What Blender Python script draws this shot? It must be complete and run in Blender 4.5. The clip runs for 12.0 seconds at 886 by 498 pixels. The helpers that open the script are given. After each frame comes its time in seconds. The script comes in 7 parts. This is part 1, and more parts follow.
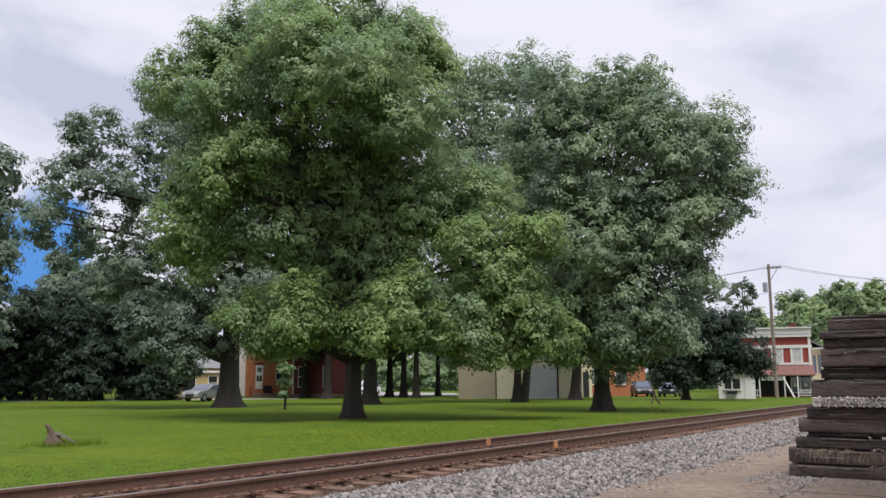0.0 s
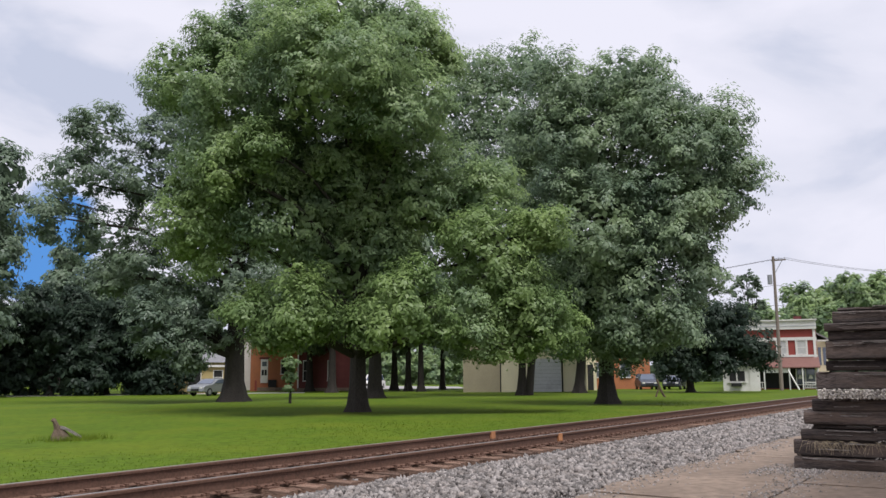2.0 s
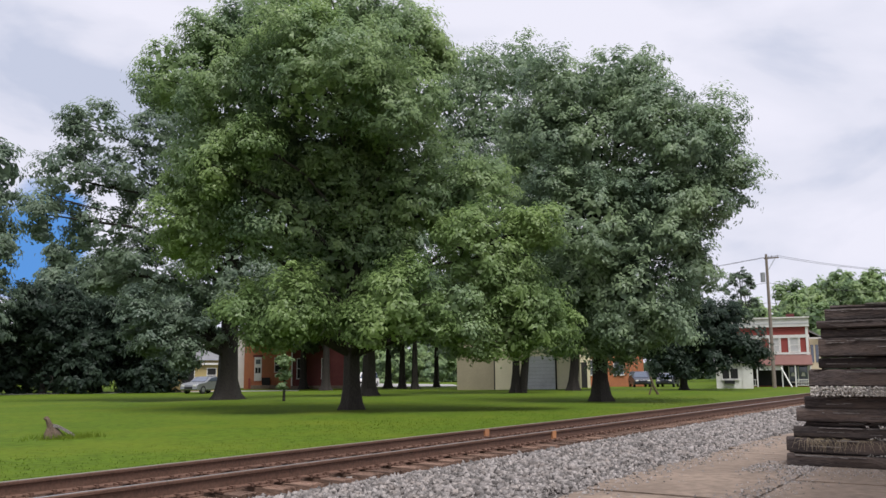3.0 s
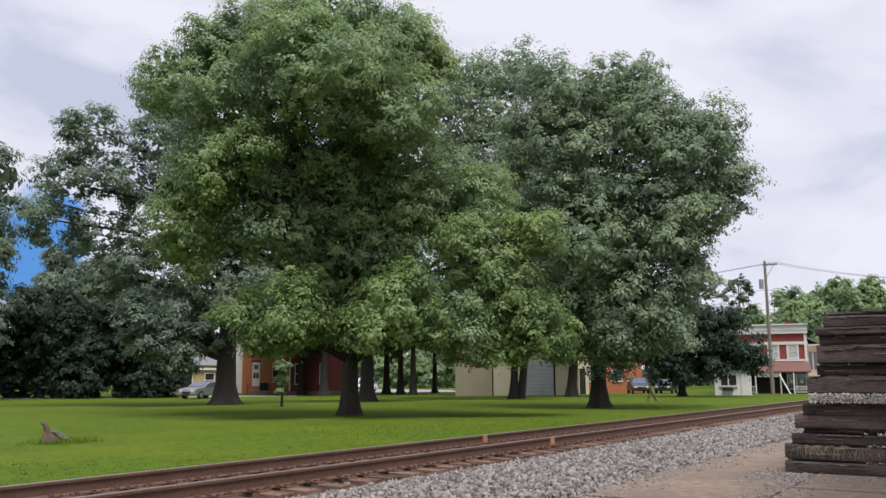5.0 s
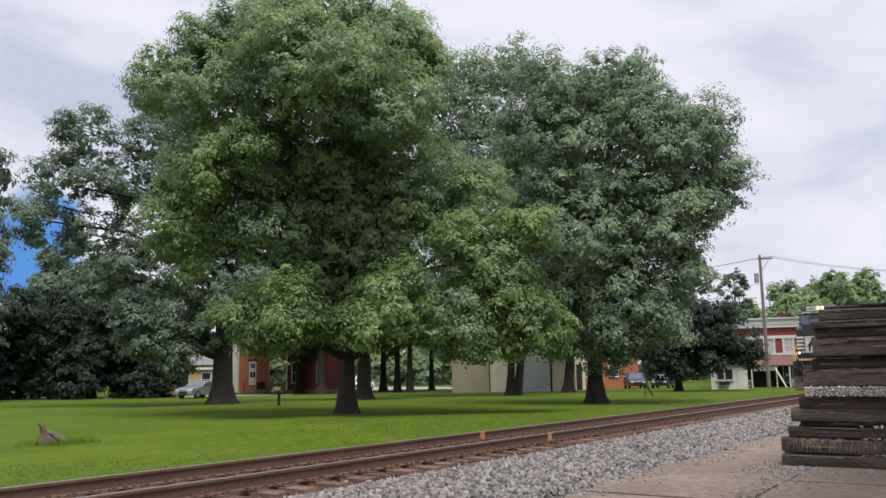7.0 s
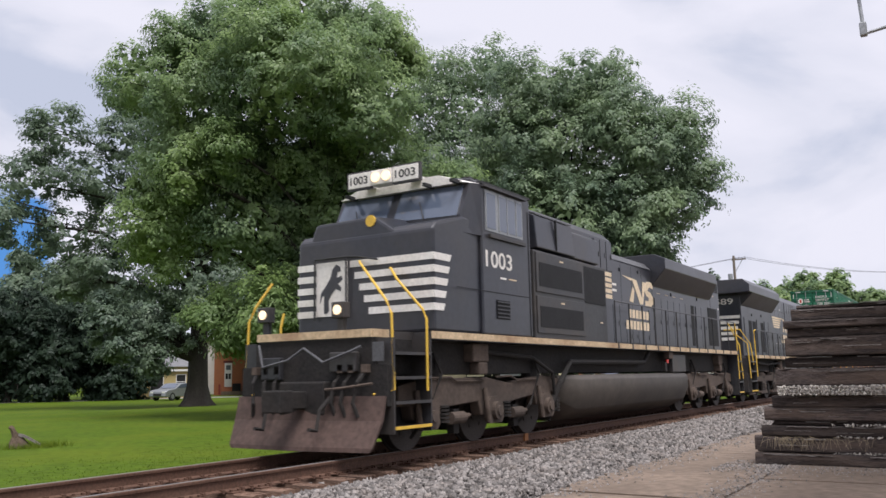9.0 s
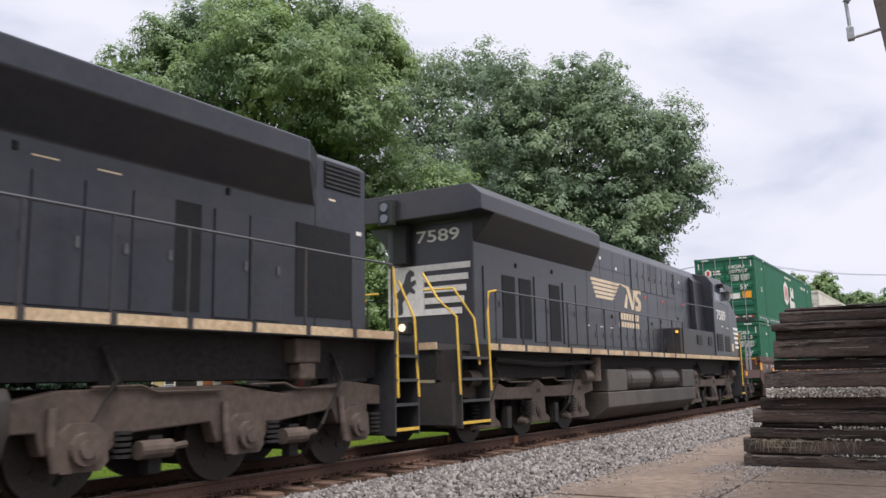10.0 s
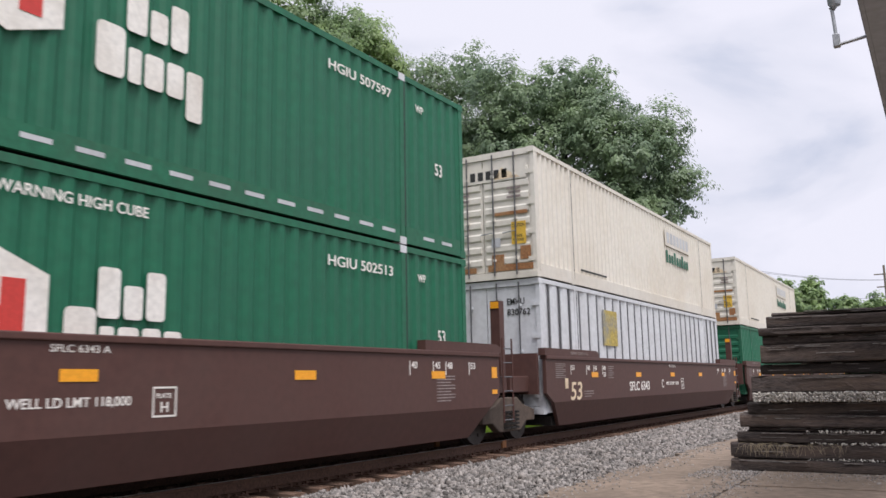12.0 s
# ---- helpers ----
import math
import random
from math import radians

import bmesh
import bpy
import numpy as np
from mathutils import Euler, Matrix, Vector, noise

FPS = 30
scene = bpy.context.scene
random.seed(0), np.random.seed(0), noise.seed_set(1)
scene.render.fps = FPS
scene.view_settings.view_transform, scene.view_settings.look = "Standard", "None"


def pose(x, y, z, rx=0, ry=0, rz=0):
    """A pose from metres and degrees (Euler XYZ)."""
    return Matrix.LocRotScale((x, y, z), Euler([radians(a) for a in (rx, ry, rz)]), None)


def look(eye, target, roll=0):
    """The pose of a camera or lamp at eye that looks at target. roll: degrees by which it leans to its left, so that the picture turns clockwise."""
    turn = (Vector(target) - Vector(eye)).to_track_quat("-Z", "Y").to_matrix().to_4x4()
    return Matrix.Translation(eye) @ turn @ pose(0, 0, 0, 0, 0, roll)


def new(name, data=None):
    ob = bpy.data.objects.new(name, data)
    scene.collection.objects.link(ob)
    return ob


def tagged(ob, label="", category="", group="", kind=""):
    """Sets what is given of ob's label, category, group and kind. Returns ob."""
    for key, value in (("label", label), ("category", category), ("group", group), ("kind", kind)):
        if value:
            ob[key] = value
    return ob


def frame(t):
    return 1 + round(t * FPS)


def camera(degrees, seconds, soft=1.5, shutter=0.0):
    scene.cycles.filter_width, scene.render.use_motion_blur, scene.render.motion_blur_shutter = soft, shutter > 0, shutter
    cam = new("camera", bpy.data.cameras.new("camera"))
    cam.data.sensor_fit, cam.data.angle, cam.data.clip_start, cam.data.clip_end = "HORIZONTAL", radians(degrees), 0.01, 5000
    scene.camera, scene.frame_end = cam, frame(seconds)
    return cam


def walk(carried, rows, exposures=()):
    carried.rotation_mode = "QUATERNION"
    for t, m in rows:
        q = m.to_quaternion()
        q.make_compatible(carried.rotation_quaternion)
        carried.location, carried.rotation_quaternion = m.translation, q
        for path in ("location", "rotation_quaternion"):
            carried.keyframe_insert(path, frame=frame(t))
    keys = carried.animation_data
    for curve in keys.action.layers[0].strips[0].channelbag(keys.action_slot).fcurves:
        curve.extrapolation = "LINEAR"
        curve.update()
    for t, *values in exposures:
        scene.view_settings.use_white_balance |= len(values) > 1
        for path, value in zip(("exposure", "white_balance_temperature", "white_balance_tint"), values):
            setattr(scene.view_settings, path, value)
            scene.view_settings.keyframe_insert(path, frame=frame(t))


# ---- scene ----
# ---------------------------------------------------------------- camera
EYE = (0.0, 0.0, 1.148)
cam = camera(55.92, 12.0, soft=1.5, shutter=0.06)


def aim(yaw, pitch, roll):
    """The camera's pose on its stand: yaw from the track's direction to the lawn, pitch up, roll."""
    a, b = radians(yaw), radians(pitch)
    way = Vector((math.cos(a) * math.cos(b), math.sin(a) * math.cos(b), math.sin(b)))
    return look(EYE, Vector(EYE) + way, roll)


CAMERA_ROWS = [
    (0.0, 34.377, 9.114, -0.157), (0.5, 34.709, 9.143, -0.093), (1.0, 34.837, 9.084, -0.119),
    (1.5, 34.772, 8.877, -0.310), (2.0, 34.658, 8.682, -0.369), (2.5, 34.472, 8.553, -0.402),
    (3.0, 34.240, 8.524, -0.413), (5.0, 34.148, 8.914, -0.239), (5.5, 34.116, 8.932, -0.329),
    (6.0, 34.052, 8.860, -0.510), (6.5, 33.955, 8.791, -0.721), (7.0, 33.847, 8.716, -0.831),
    (9.0, 32.241, 8.740, -1.076), (9.5, 31.836, 8.831, -1.081), (10.0, 31.536, 8.907, -1.140),
    (10.5, 31.333, 8.923, -1.223), (11.0, 31.056, 8.953, -1.278), (11.5, 30.744, 9.056, -1.245),
    (12.0, 30.746, 9.193, -1.138)]
walk(cam, [(t, aim(y, p, r)) for t, y, p, r in CAMERA_ROWS],
     exposures=[(t, e, 6420, 13) for t, e in ((0.0, 0.40), (9.0, 0.38), (10.0, 0.46), (10.5, 0.49), (11.0, 0.49), (11.5, 0.44), (12.0, 0.42))])

# ---------------------------------------------------------------- sky and sun
SUN_AZ, SUN_EL = 236.0, 66.0      # degrees, azimuth counted from +x towards +y


def make_sky():
    w = bpy.data.worlds.new("sky")
    scene.world = w
    w.use_nodes = True
    nt = w.node_tree
    nt.nodes.clear()
    N, K = nt.nodes.new, nt.links.new
    out, bg = N("ShaderNodeOutputWorld"), N("ShaderNodeBackground")
    sky = N("ShaderNodeTexSky")
    sky.sky_type, sky.sun_disc = "NISHITA", False
    sky.sun_elevation, sky.sun_rotation = radians(SUN_EL), radians(90 - SUN_AZ)
    gain = N("ShaderNodeVectorMath")
    gain.operation = "MULTIPLY"
    gain.inputs[1].default_value = (0.085, 0.155, 0.20)
    high = N("ShaderNodeVectorMath")
    high.inputs[1].default_value = (0, 0, 0.55)
    co, mp = N("ShaderNodeTexCoord"), N("ShaderNodeMapping")
    mp.inputs["Scale"].default_value = (1.0, 1.0, 2.6)
    mp.inputs["Location"].default_value = (0.43, 0.31, 0.1)
    big, fine = N("ShaderNodeTexNoise"), N("ShaderNodeTexNoise")
    big.inputs["Scale"].default_value, big.inputs["Detail"].default_value = 2.6, 7
    big.inputs["Distortion"].default_value = 0.35
    fine.inputs["Scale"].default_value, fine.inputs["Detail"].default_value = 4.2, 5
    shade = N("ShaderNodeValToRGB")
    e = shade.color_ramp.elements
    e[0].position, e[0].color = 0.36, (0.43, 0.47, 0.57, 1)
    e[1].position, e[1].color = 0.56, (0.645, 0.65, 0.72, 1)
    mid = shade.color_ramp.elements.new(0.46)
    mid.color = (0.58, 0.595, 0.67, 1)
    cover = N("ShaderNodeValToRGB")
    c = cover.color_ramp.elements
    c[0].position, c[0].color = 0.24, (0, 0, 0, 1)
    c[1].position, c[1].color = 0.33, (1, 1, 1, 1)
    # a gap of blue low in the cloud cover
    gap = N("ShaderNodeVectorMath")
    gap.operation = "DISTANCE"
    gap.inputs[1].default_value = (0.485, 0.862, 0.150)
    near = N("ShaderNodeMapRange")
    near.inputs["From Min"].default_value, near.inputs["From Max"].default_value = 0.045, 0.115
    near.inputs["To Min"].default_value, near.inputs["To Max"].default_value = -0.30, 0.06
    add = N("ShaderNodeMath")
    mix = N("ShaderNodeMix")
    mix.data_type = "RGBA"
    K(co.outputs["Generated"], mp.inputs["Vector"])
    K(co.outputs["Generated"], high.inputs[0])
    K(high.outputs["Vector"], sky.inputs["Vector"])
    K(co.outputs["Generated"], gap.inputs[0])
    K(gap.outputs["Value"], near.inputs["Value"])
    for n in (big, fine):
        K(mp.outputs["Vector"], n.inputs["Vector"])
    K(big.outputs["Fac"], shade.inputs["Fac"])
    K(fine.outputs["Fac"], add.inputs[0])
    K(near.outputs["Result"], add.inputs[1])
    K(add.outputs["Value"], cover.inputs["Fac"])
    K(sky.outputs["Color"], gain.inputs[0])
    K(cover.outputs["Color"], mix.inputs["Factor"])
    K(gain.outputs["Vector"], mix.inputs["A"])
    K(shade.outputs["Color"], mix.inputs["B"])
    K(mix.outputs["Result"], bg.inputs["Color"])
    bg.inputs["Strength"].default_value = 1.0
    K(bg.outputs["Background"], out.inputs["Surface"])


make_sky()
sun = new("sun", bpy.data.lights.new("sun", "SUN"))
sun.data.energy, sun.data.angle, sun.data.color = 3.05, radians(30), (1.0, 0.98, 0.965)
_a, _e = radians(SUN_AZ), radians(SUN_EL)
sun.matrix_world = look((40 * math.cos(_a), 40 * math.sin(_a), 40 * math.tan(_e)), (0, 0, 0))



# ---------------------------------------------------------------- materials
def surface(name, base, rough=0.7, var=0.25, scale=6.0, dirt=None, amount=0.45, bump=0.15, metal=0.0, stretch=(1, 1, 1),
            spec=0.4, island=0.0, random_ob=0.0):
    """A painted, stained or raw surface: fine grain, larger blotches of dirt, relief, and a spread from piece to piece."""
    m = bpy.data.materials.new(name)
    m.use_nodes = True
    nt = m.node_tree
    N, K = nt.nodes.new, nt.links.new
    b = nt.nodes["Principled BSDF"]
    co, mp = N("ShaderNodeTexCoord"), N("ShaderNodeMapping")
    mp.inputs["Scale"].default_value = stretch
    K(co.outputs["Object"], mp.inputs["Vector"])
    grain, blot = N("ShaderNodeTexNoise"), N("ShaderNodeTexNoise")
    grain.inputs["Scale"].default_value, grain.inputs["Detail"].default_value = scale * 6, 6
    blot.inputs["Scale"].default_value, blot.inputs["Detail"].default_value = scale * 0.35, 8
    blot.inputs["Roughness"].default_value = 0.65
    for n in (grain, blot):
        K(mp.outputs["Vector"], n.inputs["Vector"])
    lo, hi = [max(0.0, c * (1 - var)) for c in base], [min(1.0, c * (1 + var)) for c in base]
    r1 = N("ShaderNodeValToRGB")
    r1.color_ramp.elements[0].position, r1.color_ramp.elements[0].color = 0.32, (*lo, 1)
    r1.color_ramp.elements[1].position, r1.color_ramp.elements[1].color = 0.68, (*hi, 1)
    K(grain.outputs["Fac"], r1.inputs["Fac"])
    colour = r1.outputs["Color"]
    if dirt:
        r2 = N("ShaderNodeValToRGB")
        r2.color_ramp.elements[0].position, r2.color_ramp.elements[0].color = 0.45, (0, 0, 0, 1)
        r2.color_ramp.elements[1].position, r2.color_ramp.elements[1].color = 0.72, (amount, amount, amount, 1)
        K(blot.outputs["Fac"], r2.inputs["Fac"])
        mx = N("ShaderNodeMix")
        mx.data_type = "RGBA"
        K(r2.outputs["Color"], mx.inputs["Factor"])
        K(colour, mx.inputs["A"])
        mx.inputs["B"].default_value = (*dirt, 1)
        colour = mx.outputs["Result"]
    if island or random_ob:
        src = N("ShaderNodeNewGeometry") if island else N("ShaderNodeObjectInfo")
        rng = N("ShaderNodeMapRange")
        k = island or random_ob
        rng.inputs["To Min"].default_value, rng.inputs["To Max"].default_value = 1 - k, 1 + k
        K(src.outputs["Random Per Island" if island else "Random"], rng.inputs["Value"])
        hs = N("ShaderNodeHueSaturation")
        K(rng.outputs["Result"], hs.inputs["Value"])
        K(colour, hs.inputs["Color"])
        colour = hs.outputs["Color"]
    K(colour, b.inputs["Base Color"])
    rr = N("ShaderNodeMapRange")
    rr.inputs["To Min"].default_value, rr.inputs["To Max"].default_value = max(0.02, rough - 0.12), min(1, rough + 0.12)
    K(blot.outputs["Fac"], rr.inputs["Value"])
    K(rr.outputs["Result"], b.inputs["Roughness"])
    b.inputs["Metallic"].default_value = metal
    b.inputs["Specular IOR Level"].default_value = spec
    if bump:
        bp = N("ShaderNodeBump")
        bp.inputs["Strength"].default_value, bp.inputs["Distance"].default_value = bump, 0.02
        K(grain.outputs["Fac"], bp.inputs["Height"])
        K(bp.outputs["Normal"], b.inputs["Normal"])
    return m


def leaf_material(name, dark, light, shine=0.42):
    m = bpy.data.materials.new(name)
    m.use_nodes = True
    nt = m.node_tree
    N, K = nt.nodes.new, nt.links.new
    b, out = nt.nodes["Principled BSDF"], nt.nodes["Material Output"]
    geo, co, nz = N("ShaderNodeNewGeometry"), N("ShaderNodeTexCoord"), N("ShaderNodeTexNoise")
    nz.inputs["Scale"].default_value, nz.inputs["Detail"].default_value = 0.42, 4
    K(co.outputs["Object"], nz.inputs["Vector"])
    half = N("ShaderNodeMath")
    half.operation = "MULTIPLY_ADD"
    half.inputs[1].default_value, half.inputs[2].default_value = 0.22, -0.02
    add = N("ShaderNodeMath")
    K(geo.outputs["Random Per Island"], half.inputs[0])
    K(half.outputs["Value"], add.inputs[0])
    sc = N("ShaderNodeMath")
    sc.operation = "MULTIPLY_ADD"
    sc.inputs[1].default_value, sc.inputs[2].default_value = 1.5, -0.42
    K(nz.outputs["Fac"], sc.inputs[0])
    K(sc.outputs["Value"], add.inputs[1])
    r = N("ShaderNodeValToRGB")
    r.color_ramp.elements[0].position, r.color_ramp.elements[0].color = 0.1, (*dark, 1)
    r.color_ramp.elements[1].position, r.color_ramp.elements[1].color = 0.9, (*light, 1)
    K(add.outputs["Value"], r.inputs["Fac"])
    K(r.outputs["Color"], b.inputs["Base Color"])
    b.inputs["Roughness"].default_value, b.inputs["Specular IOR Level"].default_value = 0.46, shine
    tr, mx = N("ShaderNodeBsdfTranslucent"), N("ShaderNodeMixShader")
    K(r.outputs["Color"], tr.inputs["Color"])
    mx.inputs["Fac"].default_value = 0.5
    K(b.outputs["BSDF"], mx.inputs[1])
    K(tr.outputs["BSDF"], mx.inputs[2])
    K(mx.outputs["Shader"], out.inputs["Surface"])
    return m


def glass_material(name, tint, rough=0.06):
    m = bpy.data.materials.new(name)
    m.use_nodes = True
    b = m.node_tree.nodes["Principled BSDF"]
    b.inputs["Base Color"].default_value = (*tint, 1)
    b.inputs["Roughness"].default_value, b.inputs["Specular IOR Level"].default_value = rough, 1.0
    return m


def glow_material(name, colour, strength):
    m = bpy.data.materials.new(name)
    m.use_nodes = True
    b = m.node_tree.nodes["Principled BSDF"]
    b.inputs["Base Color"].default_value = (*colour, 1)
    b.inputs["Emission Color"].default_value = (*colour, 1)
    b.inputs["Emission Strength"].default_value = strength
    return m


M = dict(
    lawn=surface("lawn", (0.066, 0.108, 0.009), 0.9, 0.25, 0.8, (0.115, 0.142, 0.014), 0.7, 0.5, spec=0.08),
    blade=surface("grass_blade", (0.078, 0.122, 0.011), 0.8, 0.2, 0.8, (0.130, 0.155, 0.018), 0.6, 0, island=0.14, spec=0.08),
    soil=surface("soil", (0.16, 0.14, 0.11), 0.95, 0.3, 3, (0.10, 0.09, 0.07), 0.6, 0.6),
    ballast=surface("ballast_bed", (0.075, 0.066, 0.058), 0.95, 0.5, 4, (0.12, 0.11, 0.10), 0.6, 0.8),
    stone=surface("ballast_stone", (0.190, 0.173, 0.161), 0.9, 0.25, 9, (0.17, 0.135, 0.11), 0.5, 0.2, island=0.62),
    steel=surface("rusty_steel", (0.115, 0.062, 0.042), 0.75, 0.3, 5, (0.17, 0.10, 0.07), 0.6, 0.35, metal=0.15),
    railtop=surface("polished_rail_head", (0.36, 0.34, 0.33), 0.38, 0.15, 4, (0.16, 0.12, 0.10), 0.4, 0.1, metal=0.6),
    tie=surface("weathered_tie", (0.19, 0.115, 0.080), 0.95, 0.4, 3, (0.07, 0.05, 0.04), 0.7, 0.8, stretch=(6, 0.8, 6), random_ob=0.3),
    old_tie=surface("creosoted_tie", (0.050, 0.038, 0.034), 0.85, 0.6, 3, (0.165, 0.118, 0.090), 0.75, 1.0, stretch=(7, 0.7, 7), random_ob=0.6),
    tie_end=surface("split_tie_top", (0.24, 0.215, 0.195), 0.95, 0.5, 4, (0.05, 0.04, 0.04), 0.7, 0.9, stretch=(7, 0.7, 7)),
    concrete=surface("old_concrete", (0.200, 0.150, 0.112), 0.95, 0.25, 1.4, (0.110, 0.082, 0.062), 0.8, 0.4),
    seam=surface("pale_gravel", (0.56, 0.52, 0.47), 0.9, 0.2, 9, (0.30, 0.26, 0.22), 0.5, 0.2, island=0.4),
    mark=surface("orange_paint_mark", (0.42, 0.19, 0.08), 0.8, 0.25, 8, (0.25, 0.12, 0.07), 0.5, 0.2),
    black=surface("black_engine_paint", (0.022, 0.0235, 0.031), 0.33, 0.2, 1.6, (0.058, 0.050, 0.045), 0.6, 0.03, spec=0.6),
    black2=surface("faded_black_paint", (0.034, 0.034, 0.037), 0.45, 0.2, 1.6, (0.095, 0.074, 0.056), 0.6, 0.05),
    under=surface("sooty_underframe", (0.018, 0.016, 0.015), 0.85, 0.4, 3, (0.05, 0.04, 0.033), 0.5, 0.3),
    truck=surface("dusty_truck_casting", (0.105, 0.077, 0.060), 0.85, 0.2, 2, (0.045, 0.036, 0.030), 0.7, 0.25),
    tank=surface("dusty_fuel_tank", (0.088, 0.074, 0.062), 0.5, 0.15, 1.0, (0.030, 0.027, 0.025), 0.8, 0.06),
    grille=surface("dark_grille", (0.008, 0.008, 0.009), 0.7, 0.4, 8, None, 0, 0.3),
    cream=surface("dirty_cream_stripe", (0.56, 0.42, 0.26), 0.7, 0.2, 3, (0.24, 0.12, 0.06), 0.85, 0.1),
    stencil=surface("faded_white_stencil", (0.30, 0.25, 0.235), 0.8, 0.3, 5, (0.12, 0.08, 0.07), 0.7, 0),
    letter=surface("faded_gold_lettering", (0.74, 0.60, 0.42), 0.7, 0.12, 3, (0.35, 0.24, 0.14), 0.5, 0.05),
    white=surface("white_stripe_paint", (0.78, 0.75, 0.70), 0.6, 0.1, 3, (0.45, 0.38, 0.30), 0.4, 0.05),
    yellow=surface("yellow_handrail_paint", (0.72, 0.46, 0.06), 0.5, 0.15, 6, (0.35, 0.2, 0.05), 0.4, 0.05),
    greyrail=surface("black_handrail", (0.09, 0.09, 0.095), 0.5, 0.2, 6, None, 0, 0.05),
    wheel=surface("worn_wheel_steel", (0.06, 0.05, 0.045), 0.55, 0.25, 4, (0.03, 0.025, 0.02), 0.5, 0.1, metal=0.4),
    # the sky's reflection is put into this glass as a bluish base colour
    glass=glass_material("sky_toned_glass", (0.085, 0.105, 0.145), 0.03),
    paleglass=glass_material("window_glass", (0.10, 0.12, 0.14), 0.15),
    lamp=glow_material("lit_headlamp", (1.0, 0.78, 0.50), 0.75),
    amber=glow_material("amber_marker", (1.0, 0.55, 0.08), 0.6),
    green=surface("green_container_paint", (0.010, 0.122, 0.063), 0.5, 0.1, 1.2, (0.028, 0.10, 0.068), 0.4, 0.03),
    greenb=surface("green_frame_paint", (0.014, 0.125, 0.065), 0.55, 0.15, 2, (0.05, 0.09, 0.06), 0.5, 0.05),
    ivory=surface("ivory_container_paint", (0.68, 0.64, 0.57), 0.6, 0.05, 1.2, (0.48, 0.39, 0.28), 0.35, 0.04),
    grey=surface("pale_grey_container_paint", (0.60, 0.61, 0.63), 0.55, 0.08, 1.5, (0.34, 0.32, 0.30), 0.4, 0.04),
    rust=surface("rust_streak", (0.30, 0.14, 0.06), 0.9, 0.4, 4, (0.5, 0.36, 0.2), 0.5, 0.2),
    carbrown=surface("brown_wagon_paint", (0.082, 0.036, 0.029), 0.6, 0.1, 1.4, (0.094, 0.055, 0.046), 0.45, 0.05),
    orange=surface("orange_reflector", (0.85, 0.36, 0.02), 0.4, 0.08, 5, None, 0, 0),
    red=surface("red_reflector", (0.55, 0.05, 0.04), 0.4, 0.1, 5, None, 0, 0),
    ink=surface("dark_lettering", (0.03, 0.03, 0.03), 0.7, 0.2, 5, None, 0, 0),
    bark=surface("tree_bark", (0.030, 0.025, 0.021), 0.95, 0.5, 2.5, (0.070, 0.060, 0.052), 0.5, 1.0, stretch=(2, 2, 0.5)),
    leaf=leaf_material("maple_leaf", (0.158, 0.240, 0.138), (0.390, 0.505, 0.200)),
    leaf_b=leaf_material("silver_maple_leaf", (0.158, 0.228, 0.160), (0.335, 0.430, 0.220)),
    leaf_yellow=leaf_material("yellow_green_leaf", (0.146, 0.230, 0.088), (0.305, 0.410, 0.138)),
    leaf_far=leaf_material("far_leaf", (0.130, 0.185, 0.140), (0.250, 0.325, 0.195)),
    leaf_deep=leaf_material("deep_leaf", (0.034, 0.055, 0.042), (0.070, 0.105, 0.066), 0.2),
    stump=surface("grey_stump_wood", (0.115, 0.082, 0.055), 0.95, 0.4, 3, (0.06, 0.048, 0.038), 0.6, 0.9, stretch=(3, 3, 0.8)),
    brick_o=surface("orange_brick", (0.42, 0.16, 0.075), 0.9, 0.3, 5, (0.30, 0.13, 0.08), 0.5, 0.3),
    brick_d=surface("dark_red_brick", (0.13, 0.035, 0.034), 0.9, 0.3, 5, (0.17, 0.06, 0.05), 0.5, 0.3),
    redpaint=surface("red_siding", (0.28, 0.055, 0.045), 0.75, 0.15, 3, (0.20, 0.06, 0.05), 0.4, 0.2),
    whitewall=surface("white_siding", (0.70, 0.69, 0.65), 0.75, 0.08, 3, (0.5, 0.48, 0.44), 0.4, 0.15),
    yellowwall=surface("yellow_siding", (0.46, 0.36, 0.16), 0.8, 0.1, 3, (0.42, 0.32, 0.13), 0.4, 0.15),
    creamwall=surface("cream_sheet_wall", (0.66, 0.60, 0.42), 0.7, 0.06, 2, (0.5, 0.46, 0.34), 0.4, 0.1),
    tanwall=surface("tan_sheet_wall", (0.36, 0.31, 0.21), 0.7, 0.08, 2, (0.26, 0.23, 0.16), 0.4, 0.1),
    greydoor=surface("grey_roller_door", (0.52, 0.53, 0.55), 0.6, 0.06, 2, (0.25, 0.25, 0.26), 0.4, 0.1),
    roof=surface("grey_roof", (0.20, 0.20, 0.21), 0.85, 0.25, 4, (0.12, 0.12, 0.12), 0.5, 0.3),
    redroof=surface("brown_red_shingle", (0.17, 0.085, 0.07), 0.9, 0.25, 5, (0.14, 0.07, 0.06), 0.5, 0.3),
    dark=surface("dark_interior", (0.02, 0.02, 0.02), 0.9, 0.3, 3, None, 0, 0),
    road=surface("worn_road", (0.28, 0.27, 0.26), 0.95, 0.15, 1, (0.2, 0.19, 0.18), 0.5, 0.3),
    silver=surface("silver_car_paint", (0.27, 0.28, 0.29), 0.3, 0.05, 2, None, 0, 0, metal=0.5, spec=0.6),
    navy=surface("dark_car_paint", (0.03, 0.035, 0.05), 0.3, 0.1, 2, None, 0, 0, spec=0.6),
    tyre=surface("tyre_rubber", (0.02, 0.02, 0.02), 0.9, 0.2, 6, None, 0, 0.1),
